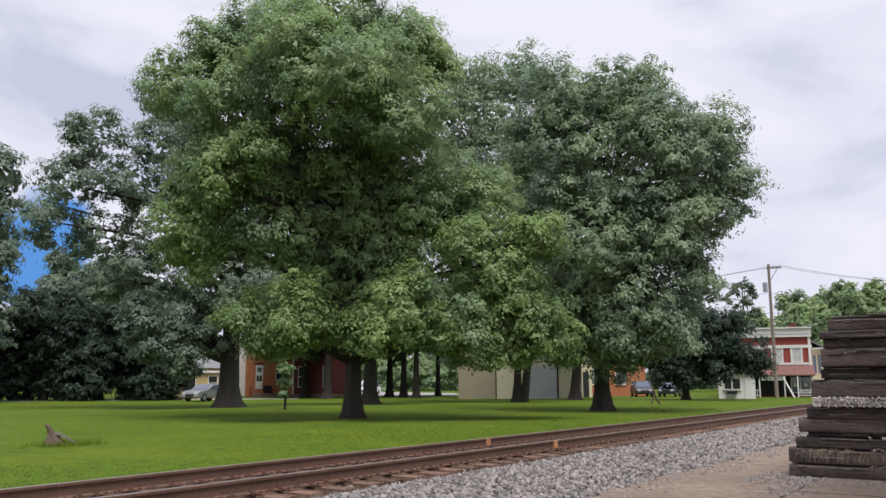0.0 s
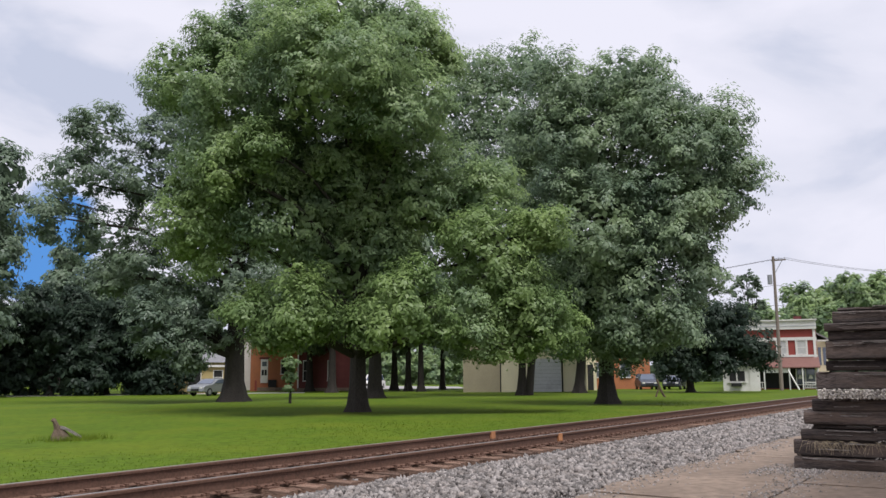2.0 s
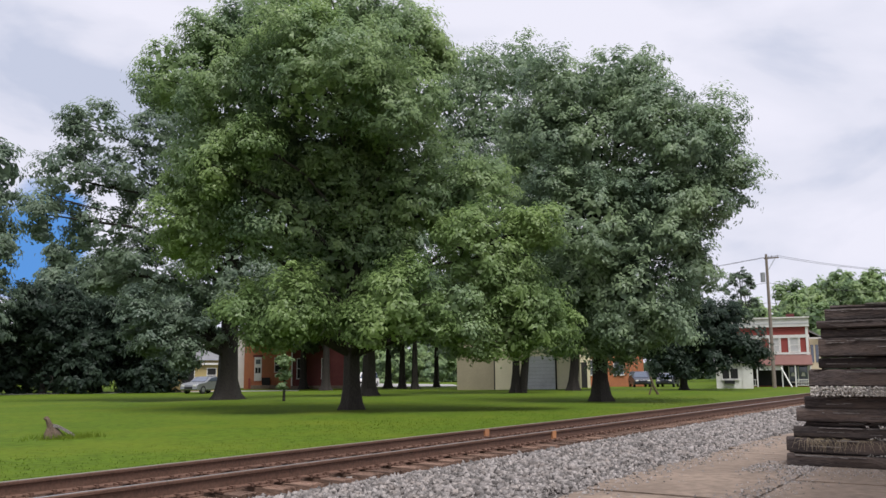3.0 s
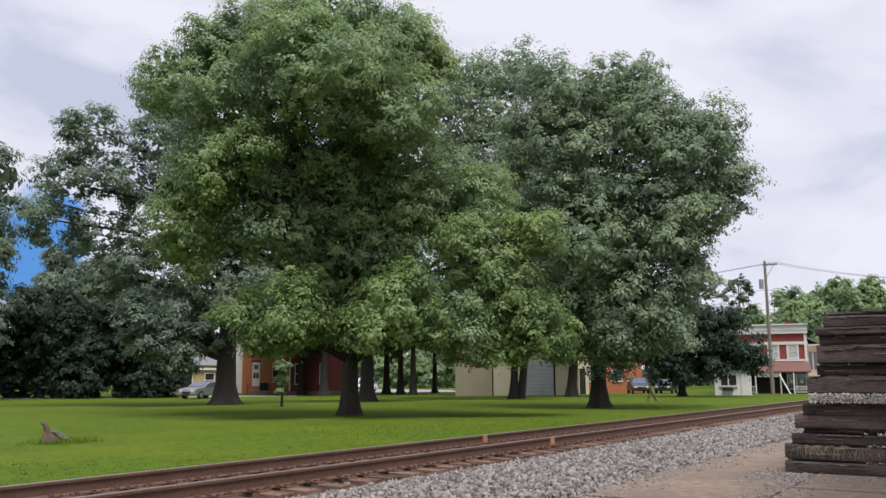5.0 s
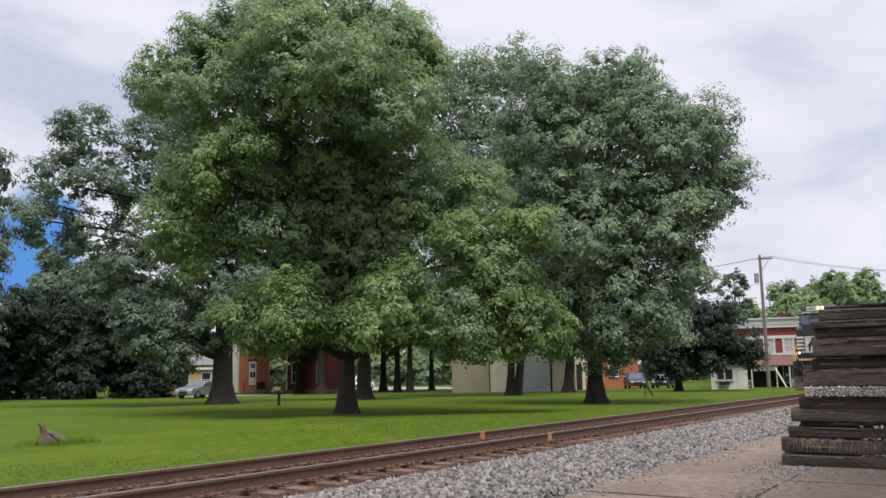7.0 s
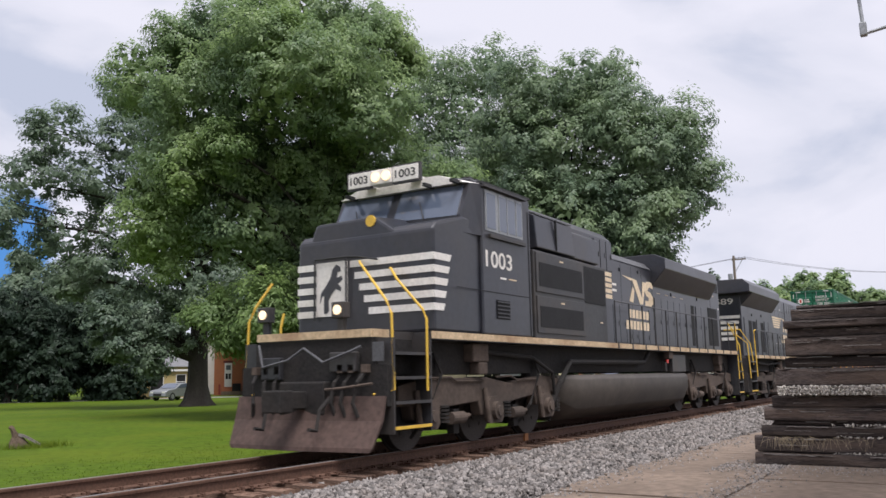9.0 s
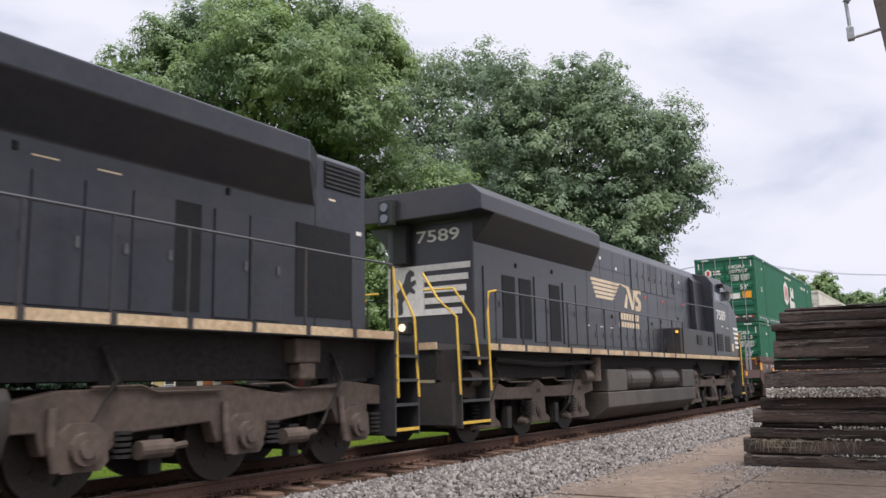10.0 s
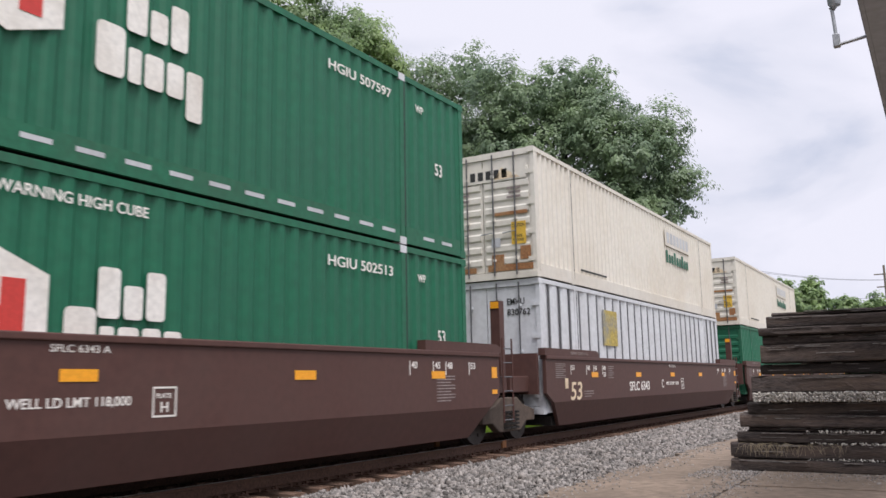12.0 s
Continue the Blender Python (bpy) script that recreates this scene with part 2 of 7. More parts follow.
    pole=surface("grey_pole_wood", (0.20, 0.165, 0.135), 0.95, 0.3, 2, (0.12, 0.10, 0.08), 0.5, 0.5, stretch=(4, 4, 0.4)),
    wire=surface("cable", (0.05, 0.05, 0.055), 0.8, 0.2, 3, None, 0, 0),
    depot=surface("grey_painted_eave", (0.38, 0.41, 0.47), 0.8, 0.1, 2, (0.21, 0.23, 0.26), 0.5, 0.1),
    curtain=surface("curtained_pane", (0.50, 0.50, 0.48), 0.25, 0.12, 2, (0.30, 0.31, 0.32), 0.5, 0, spec=0.6),
    galv=surface("galvanised_pipe", (0.34, 0.35, 0.36), 0.5, 0.15, 6, None, 0, 0.05, metal=0.5),
)


# ---------------------------------------------------------------- mesh building
class Shape:
    """Vertices and faces gathered from simple solids; ox shifts everything along x."""

    def __init__(self, ox=0.0):
        self.v, self.f, self.ox = [], [], ox

    def add(self, verts, faces):
        n = len(self.v)
        self.v += [(x - self.ox, y, z) for x, y, z in verts]
        self.f += [tuple(i + n for i in f) for f in faces]
        return self

    def box(self, x0, x1, y0, y1, z0, z1):
        return self.add([(x, y, z) for x in (x0, x1) for y in (y0, y1) for z in (z0, z1)],
                        [(0, 1, 3, 2), (4, 6, 7, 5), (0, 4, 5, 1), (2, 3, 7, 6), (0, 2, 6, 4), (1, 5, 7, 3)])

    def prism_y(self, pts, y0, y1):
        """A polygon in (x, z), extruded along y."""
        n = len(pts)
        return self.add([(x, y0, z) for x, z in pts] + [(x, y1, z) for x, z in pts],
                        [tuple(range(n)), tuple(range(2 * n - 1, n - 1, -1))] + [(i, i + n, (i + 1) % n + n, (i + 1) % n) for i in range(n)])

    def prism_x(self, pts, x0, x1):
        """A polygon in (y, z), extruded along x."""
        n = len(pts)
        return self.add([(x0, y, z) for y, z in pts] + [(x1, y, z) for y, z in pts],
                        [tuple(range(n)), tuple(range(2 * n - 1, n - 1, -1))] + [(i, i + n, (i + 1) % n + n, (i + 1) % n) for i in range(n)])

    def loft_x(self, rings):
        """Rings (x, polygon in (y, z)) with the same number of corners, joined one after another."""
        n = len(rings[0][1])
        verts = [(x, y, z) for x, pts in rings for y, z in pts]
        faces = [tuple(range(n)), tuple(range(len(verts) - 1, len(verts) - n - 1, -1))]
        for k in range(len(rings) - 1):
            faces += [(k * n + i, (k + 1) * n + i, (k + 1) * n + (i + 1) % n, k * n + (i + 1) % n) for i in range(n)]
        return self.add(verts, faces)

    def tube(self, pts, r, n=8, r1=None):
        """A round bar through the points, from radius r to r1."""
        pts = [Vector(p) for p in pts]
        r1 = r if r1 is None else r1
        verts, faces = [], []
        for k, p in enumerate(pts):
            d = (pts[min(k + 1, len(pts) - 1)] - pts[max(k - 1, 0)]).normalized()
            a = d.cross(Vector((0, 0, 1)) if abs(d.z) < 0.9 else Vector((1, 0, 0))).normalized()
            b = d.cross(a)
            q = r + (r1 - r) * k / max(1, len(pts) - 1)
            verts += [tuple(p + q * (a * math.cos(2 * math.pi * i / n) + b * math.sin(2 * math.pi * i / n))) for i in range(n)]
        for k in range(len(pts) - 1):
            faces += [(k * n + i, k * n + (i + 1) % n, (k + 1) * n + (i + 1) % n, (k + 1) * n + i) for i in range(n)]
        faces += [tuple(range(n)), tuple(range(len(verts) - 1, len(verts) - n - 1, -1))]
        return self.add(verts, faces)

    def disc_y(self, x, y0, y1, z, r, n=20):
        return self.tube([(x, y0, z), (x, y1, z)], r, n)

    def mesh(self, name, material):
        me = bpy.data.meshes.new(name)
        me.from_pydata(self.v, [], self.f)
        bm = bmesh.new()
        bm.from_mesh(me)
        bmesh.ops.recalc_face_normals(bm, faces=bm.faces)
        bm.to_mesh(me)
        bm.free()
        me.materials.append(material)
        return me


def part(name, shape, material, parent, label="", bevel=0.0, smooth=False):
    """Links a shape (or a mesh) as one mesh object under a thing or a part."""
    me = shape if isinstance(shape, bpy.types.Mesh) else shape.mesh(name, material)
    ob = new(name, me)
    ob.parent = parent
    if label:
        ob["label"] = label
    if bevel:
        md = ob.modifiers.new("edge", "BEVEL")
        md.width, md.segments, md.limit_method = bevel, 2, "ANGLE"
    if smooth:
        me.polygons.foreach_set("use_smooth", [True] * len(me.polygons))
        me.set_sharp_from_angle(angle=radians(40))
    return ob


def thing(name, label, category, group="", kind="", at=(0, 0, 0), turn=0.0):
    ob = new(name)
    ob.matrix_basis = pose(*at, 0, 0, turn)
    return tagged(ob, label, category, group, kind)


FACES = {"side": Matrix(((1, 0, 0), (0, 0, -1), (0, 1, 0))).to_4x4(),      # seen from -y
         "front": Matrix(((0, 0, -1), (-1, 0, 0), (0, 1, 0))).to_4x4()}    # seen from -x


def lettering(text, at, height, width, face, material, parent, ox=0.0, lean=0.0, name="lettering"):
    """Raised letters of the built-in font: at is the lower left corner, on a face seen from -y or from -x."""
    cu = bpy.data.curves.new(name, "FONT")
    cu.body, cu.extrude, cu.shear, cu.offset = text, 0.002, lean, 0.012
    tmp = new(name, cu)
    dg = bpy.context.evaluated_depsgraph_get()
    me = bpy.data.meshes.new_from_object(tmp.evaluated_get(dg))
    bpy.data.objects.remove(tmp)
    co = np.empty(len(me.vertices) * 3, np.float32)
    me.vertices.foreach_get("co", co)
    co = co.reshape(-1, 3)
    lo, hi = co.min(0), co.max(0)
    co[:, 0] = (co[:, 0] - lo[0]) * width / (hi[0] - lo[0])
    co[:, 1] = (co[:, 1] - lo[1]) * height / (hi[1] - lo[1])
    me.vertices.foreach_set("co", co.ravel())
    me.transform(Matrix.Translation((at[0] - ox, at[1], at[2])) @ FACES[face])
    me.materials.clear()
    me.materials.append(material)
    return part(name, me, material, parent)

# ---------------------------------------------------------------- ground and track
TRACK_Y = 8.649
LAWN_Z = -0.35


def make_ground():
    co = np.concatenate([-np.geomspace(3000, 30, 20), np.linspace(-25, 130, 80), np.geomspace(140, 3000, 20)])
    xs, ys = co, np.concatenate([-np.geomspace(3000, 30, 15), np.linspace(-25, 110, 90), np.geomspace(120, 3000, 20)])
    verts = []
    for y in ys:
        for x in xs:
            z = LAWN_Z
            if 11.5 < y < 120 and -20 < x < 125:
                z += 0.05 * noise.noise((x * 0.12, y * 0.12, 0)) * min(1, (y - 11.5) / 6)
            verts.append((x, y, z))
    w = len(xs)
    faces = [(j * w + i, j * w + i + 1, (j + 1) * w + i + 1, (j + 1) * w + i) for j in range(len(ys) - 1) for i in range(w - 1)]
    s = Shape()
    s.v, s.f = verts, faces
    g = part("ground", s, M["lawn"], None, smooth=True)
    tagged(g, "mown green lawn beside the railway track", "lawn", kind="structure")


def make_bed():
    pts = [(-5.2, -0.5), (-4.9, -0.10), (-2.0, -0.19), (-1.45, -0.30), (0.0, -0.30), (1.6, -0.28), (2.6, -0.42), (2.9, -0.6)]
    s = Shape().prism_x([(TRACK_Y + y, z) for y, z in pts], -80, 420)
    ob = part("ballast_bed", s, M["ballast"], None)
    tagged(ob, "bed of grey crushed stone under the track", "ballast", kind="structure")


def bed_height(y):
    d = y - TRACK_Y
    return np.interp(d, [-4.9, -2.0, -1.45, 0, 1.6, 2.6], [-0.10, -0.19, -0.30, -0.30, -0.28, -0.42])


def make_stones():
    rng = np.random.default_rng(4)
    parts_ = []
    for x0, x1, n, r in ((2.5, 14, 17500, 0.043), (14, 26, 14500, 0.046), (26, 60, 13000, 0.066), (60, 130, 7000, 0.11)):
        x = rng.uniform(x0, x1, n)
        y = np.where(rng.random(n) < 0.02, rng.uniform(7.2, 8.2, n), rng.uniform(3.75, 7.36, n))
        edge = 3.98 + 0.12 * np.sin(x * 1.7) + 0.08 * np.sin(x * 4.1 + 1)
        keep = (y > edge) | (rng.random(n) < 0.06)
        parts_.append((x[keep], y[keep], np.full(keep.sum(), r)))
    n = 5000
    parts_.append((rng.uniform(3, 40, n), rng.uniform(9.8, 11.1, n), np.full(n, 0.04)))
    x, y, r = (np.concatenate(a) for a in zip(*parts_))
    n = len(x)
    base = np.array([(1, 0, 0), (-1, 0, 0), (0, 1, 0), (0, -1, 0), (0, 0, 1), (0, 0, -1)], float)
    tri = np.array([(0, 2, 4), (2, 1, 4), (1, 3, 4), (3, 0, 4), (2, 0, 5), (1, 2, 5), (3, 1, 5), (0, 3, 5)])
    q = rng.normal(size=(n, 4))
    q /= np.linalg.norm(q, axis=1)[:, None]
    a, b, c, d = q.T
    R = np.stack([1 - 2 * (c * c + d * d), 2 * (b * c - a * d), 2 * (b * d + a * c), 2 * (b * c + a * d), 1 - 2 * (b * b + d * d), 2 * (c * d - a * b),
                  2 * (b * d - a * c), 2 * (c * d + a * b), 1 - 2 * (b * b + c * c)], 1).reshape(n, 3, 3)
    v = base[None] * rng.uniform(0.55, 1.25, (n, 6, 1)) * r[:, None, None] * rng.uniform(0.6, 1.35, (n, 1, 1))
    v += rng.normal(size=(n, 6, 3)) * r[:, None, None] * 0.22
    v = np.einsum("nij,nkj->nki", R, v)
    z = bed_height(y) + r * rng.uniform(-0.1, 1.1, n)
    v += np.stack([x, y, z], 1)[:, None]
    f = (tri[None] + 6 * np.arange(n)[:, None, None]).reshape(-1, 3)
    me = bulk_mesh("ballast_stones", v.reshape(-1, 3), f, M["stone"])
    ob = new("ballast_stones", me)
    tagged(ob, "loose grey and white crushed ballast stones", "ballast", kind="stuff")


def bulk_mesh(name, v, f, material):
    k = f.shape[1]
    me = bpy.data.meshes.new(name)
    me.vertices.add(len(v))
    me.vertices.foreach_set("co", np.ascontiguousarray(v, np.float32).ravel())
    me.loops.add(f.size)
    me.loops.foreach_set("vertex_index", np.ascontiguousarray(f, np.int32).ravel())
    me.polygons.add(len(f))
    me.polygons.foreach_set("loop_start", np.arange(0, f.size, k, dtype=np.int32))
    me.update(calc_edges=True)
    me.materials.append(material)
    return me


def make_rails():
    prof = [(-0.075, -0.180), (0.075, -0.180), (0.075, -0.168), (0.012, -0.150), (0.009, -0.046), (0.036, -0.036), (0.038, -0.008),
            (0.028, 0.0), (-0.028, 0.0), (-0.038, -0.008), (-0.036, -0.036), (-0.009, -0.046), (-0.012, -0.150), (-0.075, -0.168)]
    track = thing("railway_track", "single railway track with rusty rails on worn wooden ties", "railway track", kind="structure")
    for y in (TRACK_Y - 0.755, TRACK_Y + 0.755):
        r = part("rail", Shape().prism_x([(y + a, b) for a, b in prof], -80, 420), M["steel"], track)
        part("running_surface", Shape().box(-80, 420, y - 0.027, y + 0.027, 0.0, 0.003), M["railtop"], r, "worn grey running surface")
    for x, side in ((15.40, -0.755), (15.28, 0.755)):
        part("paint_mark", Shape().box(x, x + 0.16, TRACK_Y + side - 0.047, TRACK_Y + side - 0.010, -0.150, -0.004), M["mark"], track, "orange paint mark on the rail")
    rng = random.Random(3)
    kinds = []
    for k in range(4):
        s = Shape()
        pts = [(-0.115, -0.2), (0.115, -0.2), (0.115, -0.008), (0.09, 0.0), (-0.09, 0.002), (-0.115, -0.01)]
        s.prism_y(pts, -1.3 + rng.uniform(-0.04, 0.04), 1.3)
        for j in range(3):
            x = rng.uniform(-0.09, 0.08)
            s.box(x, x + 0.02, -1.31, -0.85, -0.004, 0.004 + rng.uniform(0, 0.008))
        kinds.append(s.mesh("tie", M["tie"]))
    plates = Shape()
    for y in (-0.755, 0.755):
        plates.box(-0.10, 0.10, y - 0.18, y + 0.18, 0.0, 0.018)
        for a in (-0.105, 0.105):
            for b in (-0.06, 0.06):
                plates.box(b - 0.012, b + 0.012, y + a - 0.016, y + a + 0.016, 0.018, 0.046)
        for b in (-0.16, 0.16):
            plates.box(b - 0.02, b + 0.02, y - 0.09, y + 0.09, 0.004, 0.05)
    fast = plates.mesh("rail_fastening", M["steel"])
    for k in range(150):
        m = Matrix.Translation((2 + k * 0.545 + rng.uniform(-0.05, 0.05), TRACK_Y + rng.uniform(-0.05, 0.05), -0.196)) @ pose(0, 0, 0, 0, 0, rng.uniform(-1.5, 1.5))
        ob = new("tie", kinds[k % 4])
        ob.parent, ob.matrix_basis = track, m
        ob = new("rail_fastening", fast)
        ob.parent, ob.matrix_basis = track, Matrix.Translation((m.translation.x, TRACK_Y, -0.196))
    rest = Shape()
    for k in range(150, 420):
        x = 2 + k * 0.545
        rest.box(x - 0.11, x + 0.11, TRACK_Y - 1.3, TRACK_Y + 1.3, -0.35, -0.196)
    for k in range(1, 60):
        x = 2 - k * 0.545
        rest.box(x - 0.11, x + 0.11, TRACK_Y - 1.3, TRACK_Y + 1.3, -0.35, -0.196)
    ob = part("far_ties", rest, M["tie"], track)
    ob["kind"] = "stuff"


def make_slab():
    """Cracked concrete platform, in uneven slabs with open joints."""
    base = part("platform_base", Shape().box(-30, 60, -12, 3.7, -0.5, -0.075), M["soil"], None)
    tagged(base, "bare soil below the broken concrete platform", "soil", kind="structure")
    plat = thing("pavement", "cracked tan concrete platform beside the track", "pavement", kind="structure")
    rng = random.Random(8)
    xs = [-30, -8, 0.5, 4.6, 8.2, 9.9, 12.9, 15.6, 19.5, 24, 30, 40, 60]
    for i in range(len(xs) - 1):
        for y0, y1 in ((2.15, 3.9), (-0.4, 2.15), (-12, -0.4)):
            x0, x1 = xs[i] + rng.uniform(0.01, 0.04), xs[i + 1] - rng.uniform(0.01, 0.04)
            edge = []
            far = y1 > 3
            m = 12 if far else 4
            sk = rng.uniform(-0.25, 0.25)
            for k in range(m + 1):
                x = x0 + (x1 - x0) * k / m
                edge.append((x + (sk if 0 < k < m else 0) * 0.2, y1 - 0.015 + (rng.uniform(-0.16, 0.06) if far else rng.uniform(-0.02, 0.0))))
            near = [(x1 - (x1 - x0) * k / 4, y0 + 0.012 + rng.uniform(0, 0.02)) for k in range(5)]
            poly = edge + near
            z = -0.03 + rng.uniform(-0.022, 0.008)
            n = len(poly)
            s = Shape().add([(x, y, -0.16) for x, y in poly] + [(x, y, z + rng.uniform(-0.003, 0.003)) for x, y in poly],
                            [tuple(range(n)), tuple(range(n, 2 * n))] + [(k, (k + 1) % n, (k + 1) % n + n, k + n) for k in range(n)])
            part("concrete_slab", s, M["concrete"], plat)
    # grit along the stack and the joints
    r = np.random.default_rng(5)
    n = 5200
    x = np.concatenate([r.normal(11.1, 0.35, n // 2), r.uniform(7, 16, n // 4), r.uniform(6, 12, n - n // 2 - n // 4)])
    y = np.concatenate([r.uniform(-0.5, 2.9, n // 2), r.normal(3.75, 0.25, n // 4), r.normal(2.15, 0.18, n - n // 2 - n // 4)])
    size = r.uniform(0.006, 0.02, n)
    base = np.array([(1, 0, 0), (-0.5, 0.87, 0), (-0.5, -0.87, 0), (0, 0, 0.9)])
    tri = np.array([(0, 1, 3), (1, 2, 3), (2, 0, 3)])
    v = base[None] * size[:, None, None] + r.normal(size=(n, 4, 3)) * size[:, None, None] * 0.3
    v += np.stack([x, y, np.full(n, -0.028)], 1)[:, None]
    ob = new("grit", bulk_mesh("grit", v.reshape(-1, 3), (tri[None] + 4 * np.arange(n)[:, None, None]).reshape(-1, 3), M["stone"]))
    tagged(ob, "scattered grit and wood chips on the concrete", "grit", kind="stuff")


def make_stack():
    """Old ties piled crosswise to the track, with a seam of stones half-way up."""
    rng = random.Random(21)
    z = -0.028
    # height, end nearest the track, front face
    layers = [(0.155, 2.55, 11.46), (0.195, 2.54, 11.50), (0.145, 2.455, 11.57), (0.05, 2.34, 11.64), (0.165, 2.42, 11.54), (0.155, 2.32, 11.60), None,
              (0.23, 2.23, 11.52), (0.145, 2.12, 11.62), (0.24, 2.09, 11.57), (0.115, 2.075, 11.64), (0.10, 2.09, 11.58), (0.155, 2.00, 11.63), (0.055, 1.94, 11.68)]
    for k, lay in enumerate(layers):
        if lay is None:
            r = np.random.default_rng(6)
            n = 5600
            p = np.stack([11.47 + 0.7 * r.random(n) ** 2, r.uniform(-0.1, 2.2, n), z + r.uniform(0.005, 0.118, n)], 1)
            base = np.array([(1, 0, 0), (-1, 0, 0), (0, 1, 0), (0, -1, 0), (0, 0, 1), (0, 0, -1)], float)
            tri = np.array([(0, 2, 4), (2, 1, 4), (1, 3, 4), (3, 0, 4), (2, 0, 5), (1, 2, 5), (3, 1, 5), (0, 3, 5)])
            v = base[None] * r.uniform(0.007, 0.016, (n, 6, 1)) + p[:, None] + r.normal(size=(n, 6, 3)) * 0.005
            ob = new("stone_seam", bulk_mesh("stone_seam", v.reshape(-1, 3), (tri[None] + 6 * np.arange(n)[:, None, None]).reshape(-1, 3), M["seam"]))
            tagged(ob, "pale stones lying between the stacked ties", "stones", kind="stuff")
            z += 0.12
            continue
        h, y1, x0 = lay
        x = x0 + rng.uniform(-0.035, 0.035)
        for row in range(4):
            w = 0.235 + rng.uniform(-0.004, 0.004)
            length = 2.6 + rng.uniform(-0.05, 0.05)
            e = y1 + (0 if row == 0 else rng.uniform(-0.1, 0.08))
            hh = h - rng.uniform(0.003, 0.013)
            s = Shape()
            n = 22
            rings = []
            tilt = rng.uniform(-0.012, 0.012)
            wander = [rng.uniform(0, 6.3) for _ in range(4)]
            for i in range(n):
                f = i / (n - 1)
                y = e - length * f + (rng.uniform(-0.03, 0.0) if i == 0 else 0)
                j = [0.011 * math.sin(9 * f + wander[q]) + rng.uniform(-0.007, 0.007) for q in range(4)]
                if rng.random() < 0.16:
                    j[3] += rng.uniform(0.012, 0.035)
                sag = -0.006 * math.sin(3 * f + k) + tilt * (f - 0.3)
                low = z + 0.002 + max(0.0, -tilt * 0.3 * f)
                rings.append([(x + 0.012 + j[0], y, low), (x + j[0], y, low + 0.016), (x + w, y, low), (x + w, y, z + hh + j[1] * 0.5 + sag),
                              (x + 0.035 + j[2], y, z + hh + sag + j[2] * 0.4), (x + 0.008 + j[3], y, z + hh - 0.020 + j[2] * 0.6 + sag), (x + j[3] * 0.4, y, z + hh * 0.55)])
            rings = [[r_[q] for q in (0, 2, 3, 4, 5, 6, 1)] for r_ in rings]
            verts = [p for r_ in rings for p in r_]
            m = 7
            faces = [tuple(range(m)), tuple(range(len(verts) - 1, len(verts) - m - 1, -1))]
            for a in range(n - 1):
                faces += [(a * m + i, (a + 1) * m + i, (a + 1) * m + (i + 1) % m, a * m + (i + 1) % m) for i in range(m)]
            s.add(verts, faces)
            ob = part("railroad_tie", s, M["old_tie"], None)
            tagged(ob, "dark creosoted old wooden railroad tie in a stack", "railroad tie", "stacked ties")
            if row == 0:
                # pale splits, and strips near the top that paint the edges' highlights
                for q in range(11):
                    y = e - rng.uniform(0.02, length - 0.3)
                    zz = z + hh * (rng.uniform(0.15, 0.95) if q < 4 else rng.uniform(0.80, 0.90))
                    part("splinter", Shape().box(x - 0.006, x + 0.01, y - rng.uniform(0.08, 0.5), y, zz, zz + rng.uniform(0.004, 0.014)), M["tie_end"], ob, "pale strip for splits and edge highlights")
            x += w + rng.uniform(0.002, 0.012)
        z += h
    # stones and crumbs lying on the ledges
    r = np.random.default_rng(16)
    n = 420
    zl = np.array([0.127, 0.322, 0.467])[r.integers(0, 3, n)]
    p = np.stack([11.53 + r.uniform(-0.02, 0.03, n), 1.6 - 1.2 * np.abs(r.normal(size=n)), zl + r.uniform(-0.008, 0.012, n)], 1)
    v = base[None] * r.uniform(0.006, 0.018, (n, 6, 1)) + p[:, None] + r.normal(size=(n, 6, 3)) * 0.005
    ob = new("ledge_stones", bulk_mesh("ledge_stones", v.reshape(-1, 3), (tri[None] + 6 * np.arange(n)[:, None, None]).reshape(-1, 3), M["seam"]))
    tagged(ob, "pale crumbs of stone on the ledges of the tie stack", "stones", kind="stuff")
    # dry grass caught in the stack
    g = Shape()
    for q in range(90):
        y = 2.35 - abs(rng.gauss(0, 0.55))
        zz = 0.275 + rng.uniform(-0.02, 0.03)
        d = rng.uniform(-0.12, 0.12)
        g.tube([(11.47, y, zz + 0.03), (11.42, y + d * 0.5, zz + 0.02), (11.435, y + d, zz - rng.uniform(0.02, 0.12))], 0.0022, 3)
    ob = part("dry_grass", g, surface("straw", (0.33, 0.27, 0.18), 0.9, 0.2, 6), None)
    tagged(ob, "dry straw hanging from the stacked ties", "straw", kind="stuff")


